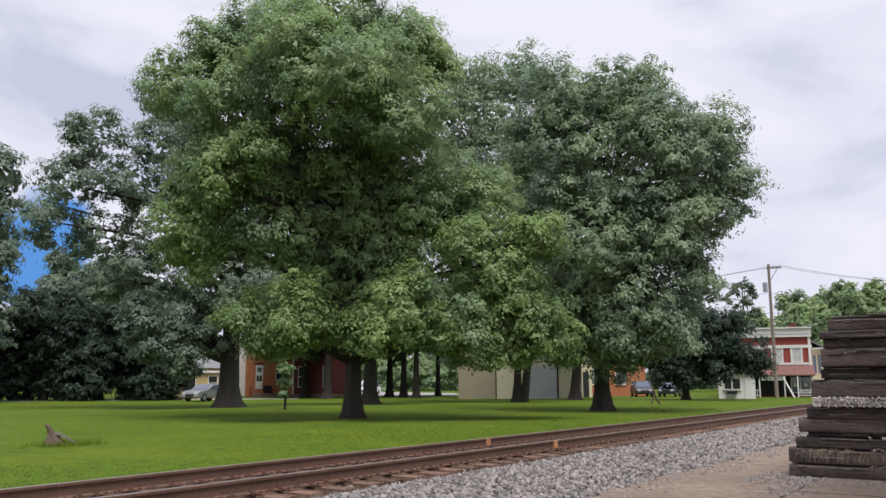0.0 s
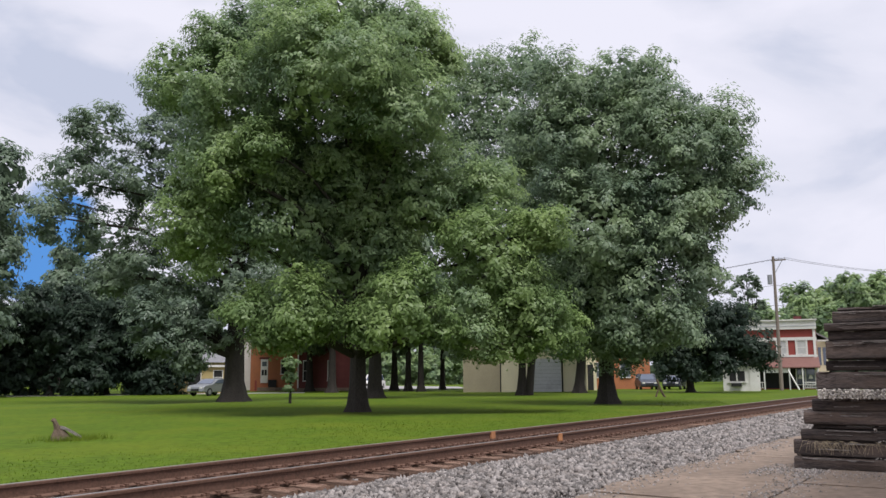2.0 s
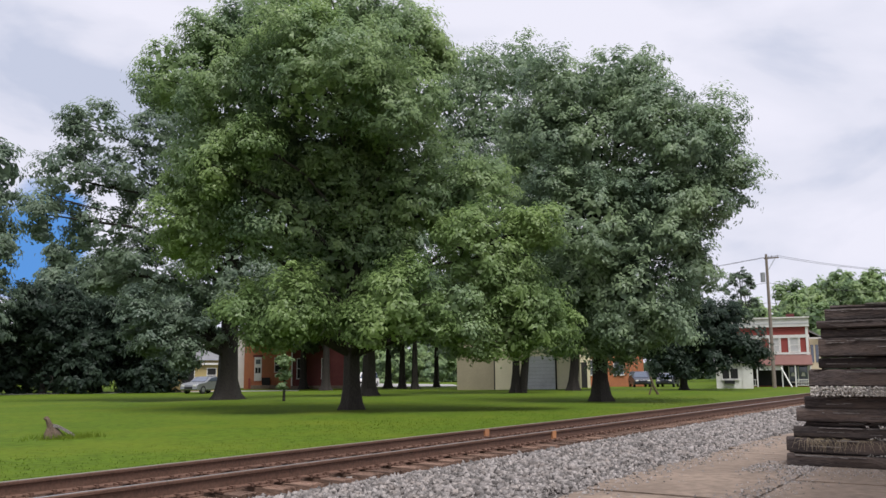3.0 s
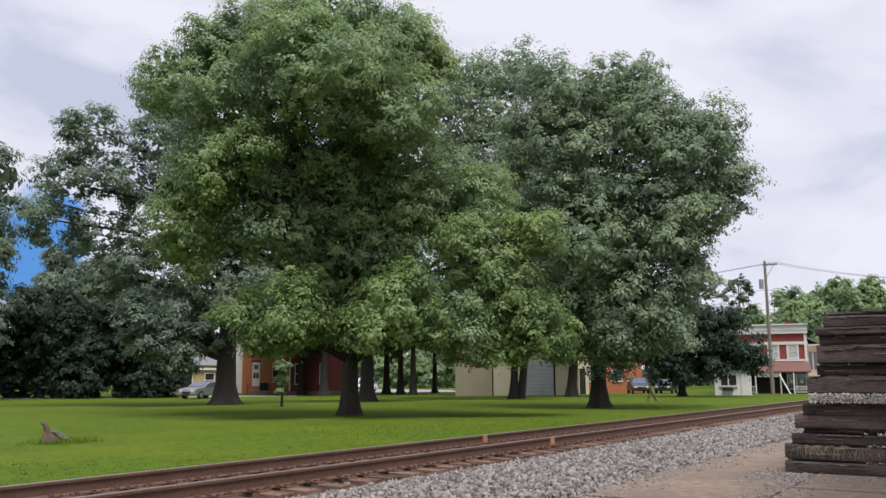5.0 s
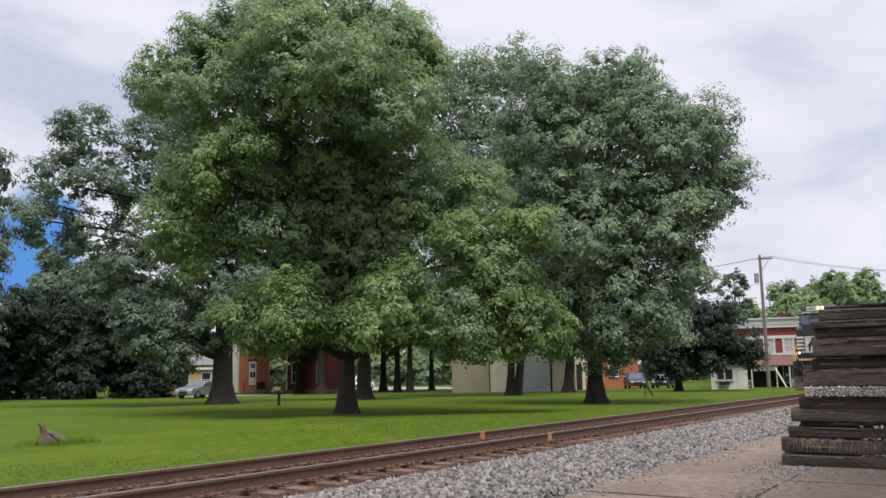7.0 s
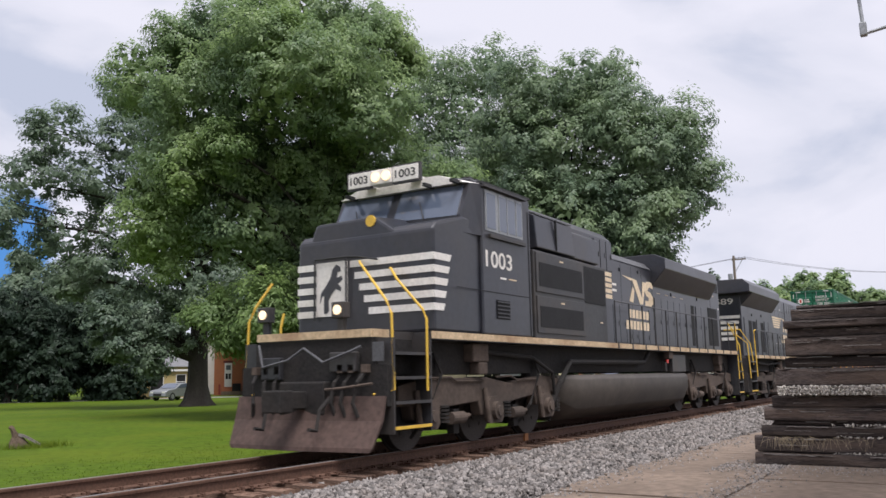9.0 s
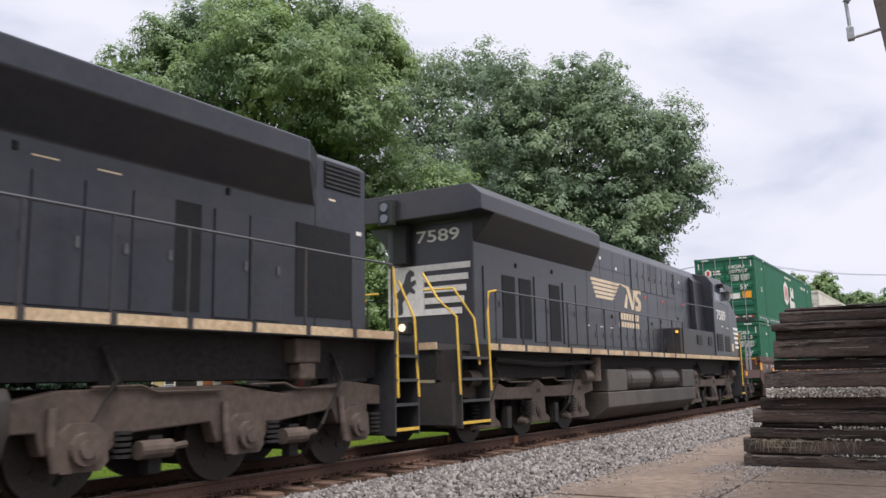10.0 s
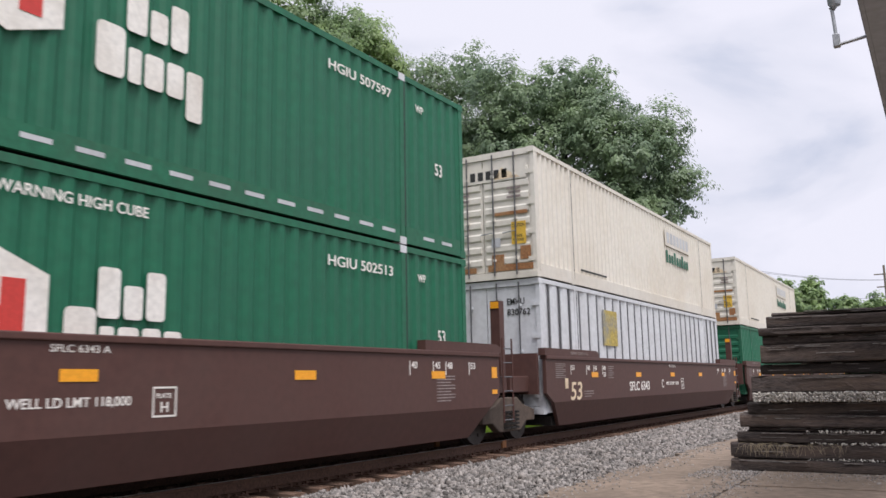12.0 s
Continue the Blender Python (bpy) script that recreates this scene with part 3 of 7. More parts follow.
def make_eave():
    """The depot's eave over the camera's stand, its building left out so that sunlight reaches the platform."""
    d = thing("depot_eave", "grey painted depot eave with a pale metal edge", "canopy", kind="structure")
    part("soffit", Shape().box(-6, 22, -1.1, 0.30, 4.20, 4.26), M["depot"], d)
    part("fascia", Shape().box(-6, 22, 0.301, 0.335, 4.195, 4.36), M["depot"], d, "grey painted fascia")
    part("roof", Shape().box(-6.1, 22.1, -1.2, 0.36, 4.361, 4.40), M["roof"], d)
    # posts are added out of view, in place of the depot's wall
    for x in (-4.0, 5.0, 18.0):
        part("post", Shape().box(x - 0.08, x + 0.08, -0.98, -0.82, -0.06, 4.2), M["depot"], d)
    lamp = thing("eave_lamp", "grey gooseneck lamp on conduit at the eave", "lamp")
    x = 8.28
    s = Shape().tube([(x, 0.30, 4.24), (x - 0.01, 0.57, 4.205)], 0.016, 8)
    part("conduit", s, M["galv"], lamp)
    part("elbow_box", Shape().box(x - 0.045, x + 0.02, 0.56, 0.62, 4.18, 4.31), M["galv"], lamp, bevel=0.01)
    part("upright", Shape().tube([(x - 0.01, 0.59, 4.30), (x - 0.01, 0.60, 4.50), (x - 0.01, 0.605, 4.57)], 0.016, 8), M["galv"], lamp)
    part("lamp_head", Shape().tube([(x - 0.01, 0.605, 4.56), (x - 0.01, 0.58, 4.60), (x - 0.01, 0.57, 4.78)], 0.03, 12, 0.08), M["galv"], lamp, smooth=True)


make_ground()
make_bed()
make_slab()
make_eave()

# ---------------------------------------------------------------- trees
def spot(az, dist, z=LAWN_Z):
    """A place by its bearing from the platform (degrees from the track) and its distance."""
    return (dist * math.cos(radians(az)), dist * math.sin(radians(az)), z)


def leaf_quads(p, nrm, along, size, rng):
    """A slim folded leaf at each point, its length pointing along."""
    along = along + rng.normal(size=p.shape) * 0.35
    b = np.cross(nrm, along)
    b /= np.linalg.norm(b, axis=1)[:, None] + 1e-6
    t = np.cross(b, nrm)
    s = size * rng.uniform(0.7, 1.3, (len(p), 1))
    return np.stack([p - t * s * 0.5, p + b * s * 0.34 + nrm * s * 0.1, p + t * s * 0.75 - nrm * s * 0.12, p - b * s * 0.34 + nrm * s * 0.1], 1).reshape(-1, 3)


def leaves(lobes, per, size, seed, spread=0.62, core=1.0):
    """Leaf clumps on lobes (centre, radius): drooping tufts at the ends of twigs round a shaded core of inner leaves."""
    rng = np.random.default_rng(seed)
    out = []
    for c, r, *main in lobes:
        n = max(6, int(per * r * r))
        d = rng.normal(size=(n, 3))
        d /= np.linalg.norm(d, axis=1)[:, None]
        d[:, 2] = np.where(d[:, 2] < 0, d[:, 2] * 0.75, d[:, 2])
        rad = r * np.where(rng.random(n) < 0.84, 0.80 + 0.24 * rng.random(n), 0.45 + 0.4 * rng.random(n))
        cc = np.array(c) + d * rad[:, None]
        big = cc - np.array(main[0]) if main else d
        big = big / (np.linalg.norm(big, axis=1)[:, None] + 0.01)
        m = 46 if size < 0.2 else 26
        cr = spread * rng.uniform(0.6, 1.25, n)
        raw = np.clip(rng.normal(size=(n, m, 3)), -1.5, 1.5)
        off = raw * (cr[:, None, None] * np.array([0.36, 0.36, 0.20]))
        # sprays reach outwards from the lobe and hang at their rims
        off += (d * np.array([1, 1, 0.6]) + np.array([0, 0, 0.15]))[:, None] * (rng.random((n, m, 1)) - 0.4) * cr[:, None, None] * 0.9
        p = cc[:, None] + off
        p[..., 2] -= 0.5 * (off[..., 0] ** 2 + off[..., 1] ** 2) / cr[:, None]
        nrm = (d * 0.35 + big * 0.55)[:, None] + raw * 0.30 + np.array([0, 0, 0.55]) + rng.normal(size=(n, m, 3)) * 0.20
        nrm /= np.linalg.norm(nrm, axis=2)[..., None]
        way = off / (np.linalg.norm(off, axis=2)[..., None] + 0.01) - np.array([0, 0, 0.2])
        out.append((p.reshape(-1, 3), nrm.reshape(-1, 3), way.reshape(-1, 3), np.full(n * m, size)))
        if core and not main:
            # larger hanging leaves inside close the crown
            k = int(core * per * r * r * 4)
            d = rng.normal(size=(k, 3))
            d /= np.linalg.norm(d, axis=1)[:, None]
            p = np.array(c) + d * (r * (0.35 + 0.47 * rng.random(k)))[:, None]
            nrm = d + rng.normal(size=(k, 3)) * 0.5
            nrm /= np.linalg.norm(nrm, axis=1)[:, None]
            out.append((p, nrm, rng.normal(size=(k, 3)), np.full(k, size * 2.5)))
    p, nrm, way, sz = (np.concatenate(a) for a in zip(*out))
    v = leaf_quads(p, nrm, way, sz[:, None], rng)
    return v, np.arange(len(v)).reshape(-1, 4)


def trunk_shape(base, top, r, lean, lobes, seed, flare=1.75):
    rng = random.Random(seed)
    s = Shape()
    b = Vector(base)
    pts, rad = [], []
    n = 9
    for i in range(n):
        f = (0, 0.028, 0.09, 0.2, 0.34, 0.5, 0.66, 0.83, 1.0)[i]
        pts.append(b + Vector((lean[0] * f + rng.uniform(-0.08, 0.08) * f, lean[1] * f + rng.uniform(-0.08, 0.08) * f, top * f - 0.25 * (i == 0))))
        rad.append(r * flare if i == 0 else r * (1.22 if i == 1 else 1 - 0.75 * f))
    m = 14
    verts, faces = [], []
    for i, (p, q) in enumerate(zip(pts, rad)):
        for j in range(m):
            a = 2 * math.pi * j / m
            k = q * (1 + (0.26 if i == 0 else 0.10 if i == 1 else 0.05) * math.sin(5 * a + seed) + 0.04 * math.sin(9 * a))
            verts.append((p.x + k * math.cos(a), p.y + k * math.sin(a), p.z))
    for i in range(n - 1):
        faces += [(i * m + j, i * m + (j + 1) % m, (i + 1) * m + (j + 1) % m, (i + 1) * m + j) for j in range(m)]
    s.add(verts, faces)
    for c, q in lobes:
        c = Vector(c)
        f = min(0.9, max(0.22, (c.z - base[2]) / top * 0.62))
        i = min(n - 2, 2 + int(f * (n - 2)))
        st = pts[i]
        d = c - st
        mid = st + d * 0.5 + Vector((rng.uniform(-0.4, 0.4), rng.uniform(-0.4, 0.4), 0.12 * d.length * (1 if d.z > 0 else 2)))
        s.tube([st, st.lerp(mid, 0.55), mid, mid.lerp(c, 0.6), c], rad[i] * 0.45, 6, 0.03)
        for _ in range(5):
            w = Vector((rng.gauss(0, 1), rng.gauss(0, 1), rng.gauss(0.3, 0.8))).normalized() * q * 0.9
            a = mid.lerp(c, rng.uniform(0.2, 0.9))
            s.tube([a, a + w * 0.5 + Vector((0, 0, 0.1 * q)), c + w], 0.045, 4, 0.012)
    return s


def tree(name, label, az, dist, top, r, lobes, per, size, seed, leaf="leaf", spread=0.62, lean=(0, 0), group="trees on the lawn", core=1.0):
    """lobes: across (to the right), height over the ground, radius, towards (positive: nearer to the track), and 1 for
    yellow-green leaves.
    """
    base = spot(az, dist)
    a = radians(az)
    right, deep = Vector((math.sin(a), -math.cos(a), 0)), Vector((math.cos(a), math.sin(a), 0))
    ob = thing(name, label, "tree", group, at=base)
    world = [(tuple(right * u - deep * w + Vector((0, 0, h))), q) for u, h, q, w, *_ in lobes]
    part("trunk", trunk_shape((0, 0, 0), top, r, lean, world, seed), M["bark"], ob, smooth=True)
    # smaller lobes break up the outline; flagged lobes get the yellow-green leaf colour
    rng = random.Random(seed + 50)
    fine, yellower = [], []
    for (c, q), flagged in zip(world, [bool(l[4:]) for l in lobes]):
        to = yellower if flagged else fine
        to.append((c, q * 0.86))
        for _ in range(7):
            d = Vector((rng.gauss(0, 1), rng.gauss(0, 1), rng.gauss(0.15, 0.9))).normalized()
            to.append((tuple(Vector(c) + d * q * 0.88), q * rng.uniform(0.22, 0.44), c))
    v, f = leaves(fine, per, size, seed, spread, core)
    part("crown", bulk_mesh("crown", v, f, M[leaf]), None, ob)
    if yellower:
        v, f = leaves(yellower, per, size, seed + 7, spread, core)
        part("young_foliage", bulk_mesh("young_foliage", v, f, M["leaf_yellow"]), None, ob, "yellow-green leaves on the flagged lobes")
    return ob


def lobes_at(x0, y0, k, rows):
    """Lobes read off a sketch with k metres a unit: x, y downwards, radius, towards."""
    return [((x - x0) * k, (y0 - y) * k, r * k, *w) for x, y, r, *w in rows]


def make_trees():
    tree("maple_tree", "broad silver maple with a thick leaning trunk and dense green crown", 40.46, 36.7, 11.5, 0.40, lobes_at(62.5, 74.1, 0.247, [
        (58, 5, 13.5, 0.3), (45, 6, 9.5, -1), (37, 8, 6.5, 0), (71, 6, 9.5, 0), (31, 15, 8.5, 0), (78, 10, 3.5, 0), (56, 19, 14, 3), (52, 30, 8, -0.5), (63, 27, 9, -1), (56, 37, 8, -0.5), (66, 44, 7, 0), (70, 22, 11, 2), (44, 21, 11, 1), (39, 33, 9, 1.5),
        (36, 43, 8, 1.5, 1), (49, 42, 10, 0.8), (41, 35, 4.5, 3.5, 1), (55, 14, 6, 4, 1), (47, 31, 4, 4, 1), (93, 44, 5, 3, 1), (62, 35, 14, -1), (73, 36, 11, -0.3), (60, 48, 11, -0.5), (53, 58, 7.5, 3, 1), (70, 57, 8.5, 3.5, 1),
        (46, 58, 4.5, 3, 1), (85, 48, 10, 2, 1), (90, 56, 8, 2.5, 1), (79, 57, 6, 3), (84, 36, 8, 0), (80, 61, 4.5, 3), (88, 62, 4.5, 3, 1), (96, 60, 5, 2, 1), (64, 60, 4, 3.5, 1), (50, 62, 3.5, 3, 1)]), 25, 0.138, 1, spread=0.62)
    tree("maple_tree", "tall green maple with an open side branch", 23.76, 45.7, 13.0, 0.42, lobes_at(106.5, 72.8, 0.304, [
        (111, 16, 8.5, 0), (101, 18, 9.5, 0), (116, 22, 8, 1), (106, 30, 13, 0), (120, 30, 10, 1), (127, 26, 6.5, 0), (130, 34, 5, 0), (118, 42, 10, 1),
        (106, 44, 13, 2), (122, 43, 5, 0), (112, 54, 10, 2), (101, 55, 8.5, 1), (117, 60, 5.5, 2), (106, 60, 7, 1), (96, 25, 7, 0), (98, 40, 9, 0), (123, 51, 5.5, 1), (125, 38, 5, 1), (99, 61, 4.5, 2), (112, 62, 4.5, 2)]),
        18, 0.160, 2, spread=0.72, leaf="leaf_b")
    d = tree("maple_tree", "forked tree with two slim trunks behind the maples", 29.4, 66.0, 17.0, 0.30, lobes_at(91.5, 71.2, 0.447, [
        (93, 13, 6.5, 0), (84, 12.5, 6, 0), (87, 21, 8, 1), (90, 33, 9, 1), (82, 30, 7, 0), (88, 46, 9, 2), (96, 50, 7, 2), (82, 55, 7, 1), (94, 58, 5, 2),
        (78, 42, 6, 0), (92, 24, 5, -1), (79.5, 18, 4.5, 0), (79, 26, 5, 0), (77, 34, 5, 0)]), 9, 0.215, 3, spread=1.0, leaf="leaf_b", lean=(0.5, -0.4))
    part("trunk", Shape().tube([(0.25, -0.45, -0.2), (0.32, -0.75, 2.5), (0.7, -1.5, 7.0), (1.0, -2.2, 12.0)], 0.36, 12, 0.12), M["bark"], d, smooth=True)
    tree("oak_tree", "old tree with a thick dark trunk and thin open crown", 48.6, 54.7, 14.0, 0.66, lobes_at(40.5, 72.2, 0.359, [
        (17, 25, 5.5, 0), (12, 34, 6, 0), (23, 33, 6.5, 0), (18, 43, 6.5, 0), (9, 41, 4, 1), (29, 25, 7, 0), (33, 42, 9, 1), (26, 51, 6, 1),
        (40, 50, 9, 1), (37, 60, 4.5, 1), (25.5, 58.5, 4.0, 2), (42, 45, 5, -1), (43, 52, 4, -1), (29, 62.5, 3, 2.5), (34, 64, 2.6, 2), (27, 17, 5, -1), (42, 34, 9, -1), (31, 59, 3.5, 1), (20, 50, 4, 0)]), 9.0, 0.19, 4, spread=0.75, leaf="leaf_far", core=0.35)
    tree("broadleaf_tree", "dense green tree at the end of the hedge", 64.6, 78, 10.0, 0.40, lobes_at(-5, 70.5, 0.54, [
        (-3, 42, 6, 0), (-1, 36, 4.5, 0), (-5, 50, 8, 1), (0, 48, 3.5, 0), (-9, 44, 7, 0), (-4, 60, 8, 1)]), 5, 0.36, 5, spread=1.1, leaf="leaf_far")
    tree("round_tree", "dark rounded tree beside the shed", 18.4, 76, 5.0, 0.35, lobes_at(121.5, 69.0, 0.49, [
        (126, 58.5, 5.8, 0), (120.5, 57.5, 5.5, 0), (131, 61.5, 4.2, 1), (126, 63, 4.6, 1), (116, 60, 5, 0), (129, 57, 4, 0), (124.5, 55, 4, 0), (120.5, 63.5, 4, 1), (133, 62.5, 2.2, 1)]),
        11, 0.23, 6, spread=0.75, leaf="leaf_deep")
    rng = random.Random(12)
    # trunks and crowns behind the maples
    for i, (az, d, r, h, q) in enumerate(((51.5, 92, 0.40, 10, 3.6), (43.7, 92, 0.42, 13, 4.4), (42.2, 84, 0.45, 12, 4.6), (39.3, 60, 0.55, 12, 4.2), (38.0, 92, 0.40, 12, 4.0), (37.05, 88, 0.36, 12, 4.0),
                                          (36.2, 86, 0.36, 12, 4.2), (34.75, 98, 0.32, 12, 4.2), (33.05, 96, 0.34, 12, 4.2), (25.6, 75, 0.46, 12, 4.0))):
        lob = [(rng.uniform(-q, q) * 0.8, h * rng.uniform(0.48, 0.95), q * rng.uniform(0.5, 0.8), rng.uniform(-2, 2)) for _ in range(8)]
        lean = (0, 0) if i != 9 else (1.1, -0.6)
        tree("park_tree", "shaded tree with a dark trunk on the lawn", az, d, h * 0.8, r, lob, 1.3, 0.52, 30 + i, spread=1.1, leaf="leaf_far", lean=lean)
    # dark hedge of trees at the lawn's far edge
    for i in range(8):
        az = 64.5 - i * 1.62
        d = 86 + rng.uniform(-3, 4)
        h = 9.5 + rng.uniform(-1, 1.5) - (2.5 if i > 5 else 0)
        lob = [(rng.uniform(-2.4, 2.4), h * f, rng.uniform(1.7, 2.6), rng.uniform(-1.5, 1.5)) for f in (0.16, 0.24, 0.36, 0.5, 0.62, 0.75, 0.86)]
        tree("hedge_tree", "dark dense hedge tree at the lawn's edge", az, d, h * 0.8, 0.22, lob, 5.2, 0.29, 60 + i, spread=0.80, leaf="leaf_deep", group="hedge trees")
    tree("hedge_tree", "tall dark tree standing over the hedge", 56.6, 98, 12, 0.3, [(-1.5, 12.5, 2.4, 0), (1.2, 13.2, 2.2, 0), (0, 10.5, 3.0, 0), (3.0, 11.5, 2.2, 0), (-3.2, 10.5, 2.2, 0), (0.5, 7.5, 3, 0), (5.2, 10.2, 2.4, 0), (4.0, 8.0, 2.6, 0)],
         6.0, 0.30, 79, spread=0.9, leaf="leaf_far", group="hedge trees")
    tree("spruce_tree", "green conifer top behind the hedge", 59.2, 100, 14, 0.3, [(0, 15.2, 0.9, 0), (0.2, 13.6, 1.5, 0), (-0.3, 12, 2.2, 0), (0, 10, 2.8, 0), (0, 8, 3.2, 0)],
         5, 0.4, 80, spread=1.1, leaf="leaf_far", group="hedge trees")
    # treeline behind the shops
    for i, (az, d, h, q) in enumerate(((16.0, 150, 13, 5), (13.6, 160, 13.5, 5), (11.4, 150, 14, 5), (10.1, 170, 18, 6), (8.6, 172, 21, 6.5), (7.0, 168, 19, 6.5), (5.2, 175, 17, 6), (3.5, 180, 16, 6), (19.5, 140, 12, 5))):
        lob = [(rng.uniform(-q, q), h * rng.uniform(0.35, 0.8), q * rng.uniform(0.5, 0.7), rng.uniform(-2, 2)) for _ in range(7)] + [(0, h * 0.82, q * 0.45, 0)]
        tree("far_tree", "distant green tree behind the shops", az, d, h * 0.7, 0.35, lob, 1.1, 0.60, 90 + i, spread=1.25, leaf="leaf", group="distant trees")
    # woods along the horizon
    lob = []
    for k in range(64):
        az, d = -6 + k * 1.25 + rng.uniform(-0.3, 0.3), 190 + rng.uniform(-10, 14)
        p = Vector(spot(az, d, 0))
        for h in (2.5, 6.0, 9.0 + rng.uniform(-2, 2.5)):
            lob.append(((p.x + rng.uniform(-2, 2), p.y + rng.uniform(-2, 2), LAWN_Z + h), rng.uniform(3.2, 4.4)))
    v, f = leaves(lob, 0.42, 1.15, 140, 1.9)
    tagged(new("far_woods", bulk_mesh("far_woods", v, f, M["leaf_far"])), "belt of distant green woods on the horizon", "woods", kind="stuff")
    tree("far_tree", "thin half-bare tree behind the shops", 14.6, 120, 15, 0.22, [(0.5, 14.6, 0.9, 0), (-0.9, 13.9, 0.8, 0), (1.4, 13.4, 0.7, 0), (-1.7, 12.5, 0.9, 0), (0.6, 12.4, 0.7, 0), (-0.6, 11.0, 1.0, 0), (1.2, 10.6, 1.0, 0), (-1.6, 9.6, 1.1, 0), (0.6, 8.6, 1.3, 0)],
         6.0, 0.15, 120, spread=0.34, leaf="leaf_far", group="distant trees", core=0)
    # shrubs that close the street's end behind the trunks
    for i in range(9):
        az = 42.0 - i * 1.05
        lob = [(rng.uniform(-1.6, 1.6), h, rng.uniform(1.3, 1.9), rng.uniform(-1, 1)) for h in (0.9, 1.3, 2.4, 3.4, 4.6, 5.8)]
        tree("street_shrub", "green shrub at the end of the street", az, 158 + rng.uniform(-5, 5), 4.5, 0.15, lob, 1.4, 0.55, 150 + i, spread=1.0, leaf="leaf", group="shrubs along the street")


def make_grass():
    """Blades standing on the lawn nearest to the track, shorter and thinner farther off."""
    rng = np.random.default_rng(9)
    n = 26000
    u = rng.random(n)
    y = 11.4 + 9 * u ** 2.2
    x = 1.0 + rng.random(n) * (y * 2.6 + 10)
    h = rng.uniform(0.01, 0.035, n) * (1 + (y < 12.2) * 0.7)
    a = rng.uniform(0, 2 * np.pi, n)
    w = 0.005 + 0.0009 * y
    dx, dy = np.cos(a) * w, np.sin(a) * w
    z = np.full(n, LAWN_Z - 0.03)
    lx, ly = rng.normal(0, 0.035, n), rng.normal(0, 0.035, n)
    v = np.stack([np.stack([x - dx, y - dy, z], 1), np.stack([x + dx, y + dy, z], 1), np.stack([x + lx, y + ly, z + h + 0.03], 1)], 1).reshape(-1, 3)
    ob = new("grass", bulk_mesh("grass", v, np.arange(3 * n).reshape(-1, 3), M["blade"]))
    tagged(ob, "short green grass blades of the mown lawn", "grass", kind="stuff")


def make_stump():
    st = thing("tree_stump", "broken grey tree stump with a leaning splinter in the grass", "stump", at=(11.75, 19.5, LAWN_Z))
    rng = random.Random(4)

    def shaft(rings, m=14):
        """Rough wood through rings: shift to the side, height, half width, half thickness."""
        verts = []
        for u, z, a, b in rings:
            for i in range(m):
                t = 2 * math.pi * i / m
                k = 1 + 0.14 * math.sin(5 * t + 9 * z) + rng.uniform(-0.07, 0.07)
                p, q = u + a * k * math.cos(t), b * k * math.sin(t)
                verts.append((0.856 * p + 0.517 * q, -0.517 * p + 0.856 * q, z + rng.uniform(-0.012, 0.012)))
        n = len(rings)
        return Shape().add(verts, [(k * m + i, k * m + (i + 1) % m, (k + 1) * m + (i + 1) % m, (k + 1) * m + i) for k in range(n - 1) for i in range(m)] + [tuple(range((n - 1) * m, n * m))])
    part("stump_base", shaft([(0.05, -0.05, 0.30, 0.22), (0.03, 0.07, 0.24, 0.18), (0.0, 0.18, 0.17, 0.14), (-0.03, 0.27, 0.12, 0.10)]), M["stump"], st, smooth=True)
    part("splinter", shaft([(-0.02, 0.2, 0.11, 0.10), (-0.07, 0.34, 0.075, 0.07), (-0.11, 0.44, 0.055, 0.055), (-0.15, 0.50, 0.065, 0.06), (-0.16, 0.545, 0.03, 0.03)]), M["stump"], st, smooth=True)
    slab = Shape()
    top = [(0.0, 0.37, 0.05), (0.12, 0.335, 0.085), (0.30, 0.235, 0.09), (0.50, 0.10, 0.06)]
    slab.add([(0.856 * u + 0.517 * w * g, -0.517 * u + 0.856 * w * g, z - d) for d in (0.0, 0.07) for u, z, w in top for g in (-1, 1)],
             [(2 * k, 2 * k + 1, 2 * k + 3, 2 * k + 2) for k in (0, 1, 2)] + [(8 + 2 * k, 10 + 2 * k, 11 + 2 * k, 9 + 2 * k) for k in (0, 1, 2)]
             + [(2 * k, 2 * k + 2, 10 + 2 * k, 8 + 2 * k) for k in (0, 1, 2)] + [(2 * k + 1, 9 + 2 * k, 11 + 2 * k, 2 * k + 3) for k in (0, 1, 2)] + [(0, 8, 9, 1), (6, 7, 15, 14)])
    part("fallen_slab", slab, M["tie_end"], st, "grey fallen sliver of the trunk")
    n = 900
    r = np.random.default_rng(14)
    d = np.stack([r.normal(0.25, 0.40, n), r.normal(-0.2, 0.35, n)], 1)
    z = np.zeros(n)
    h = r.uniform(0.06, 0.2, n)
    l = r.normal(0, 0.05, (n, 2))
    w = 0.008
    v = np.stack([np.stack([d[:, 0] - w, d[:, 1], z], 1), np.stack([d[:, 0] + w, d[:, 1], z], 1), np.stack([d[:, 0] + l[:, 0], d[:, 1] + l[:, 1], h], 1)], 1).reshape(-1, 3)
    ob = new("weeds", bulk_mesh("weeds", v, np.arange(3 * n).reshape(-1, 3), M["blade"]))
    ob.location = (11.75, 19.5, LAWN_Z)
    tagged(ob, "taller weeds left round the stump", "weeds", kind="stuff")


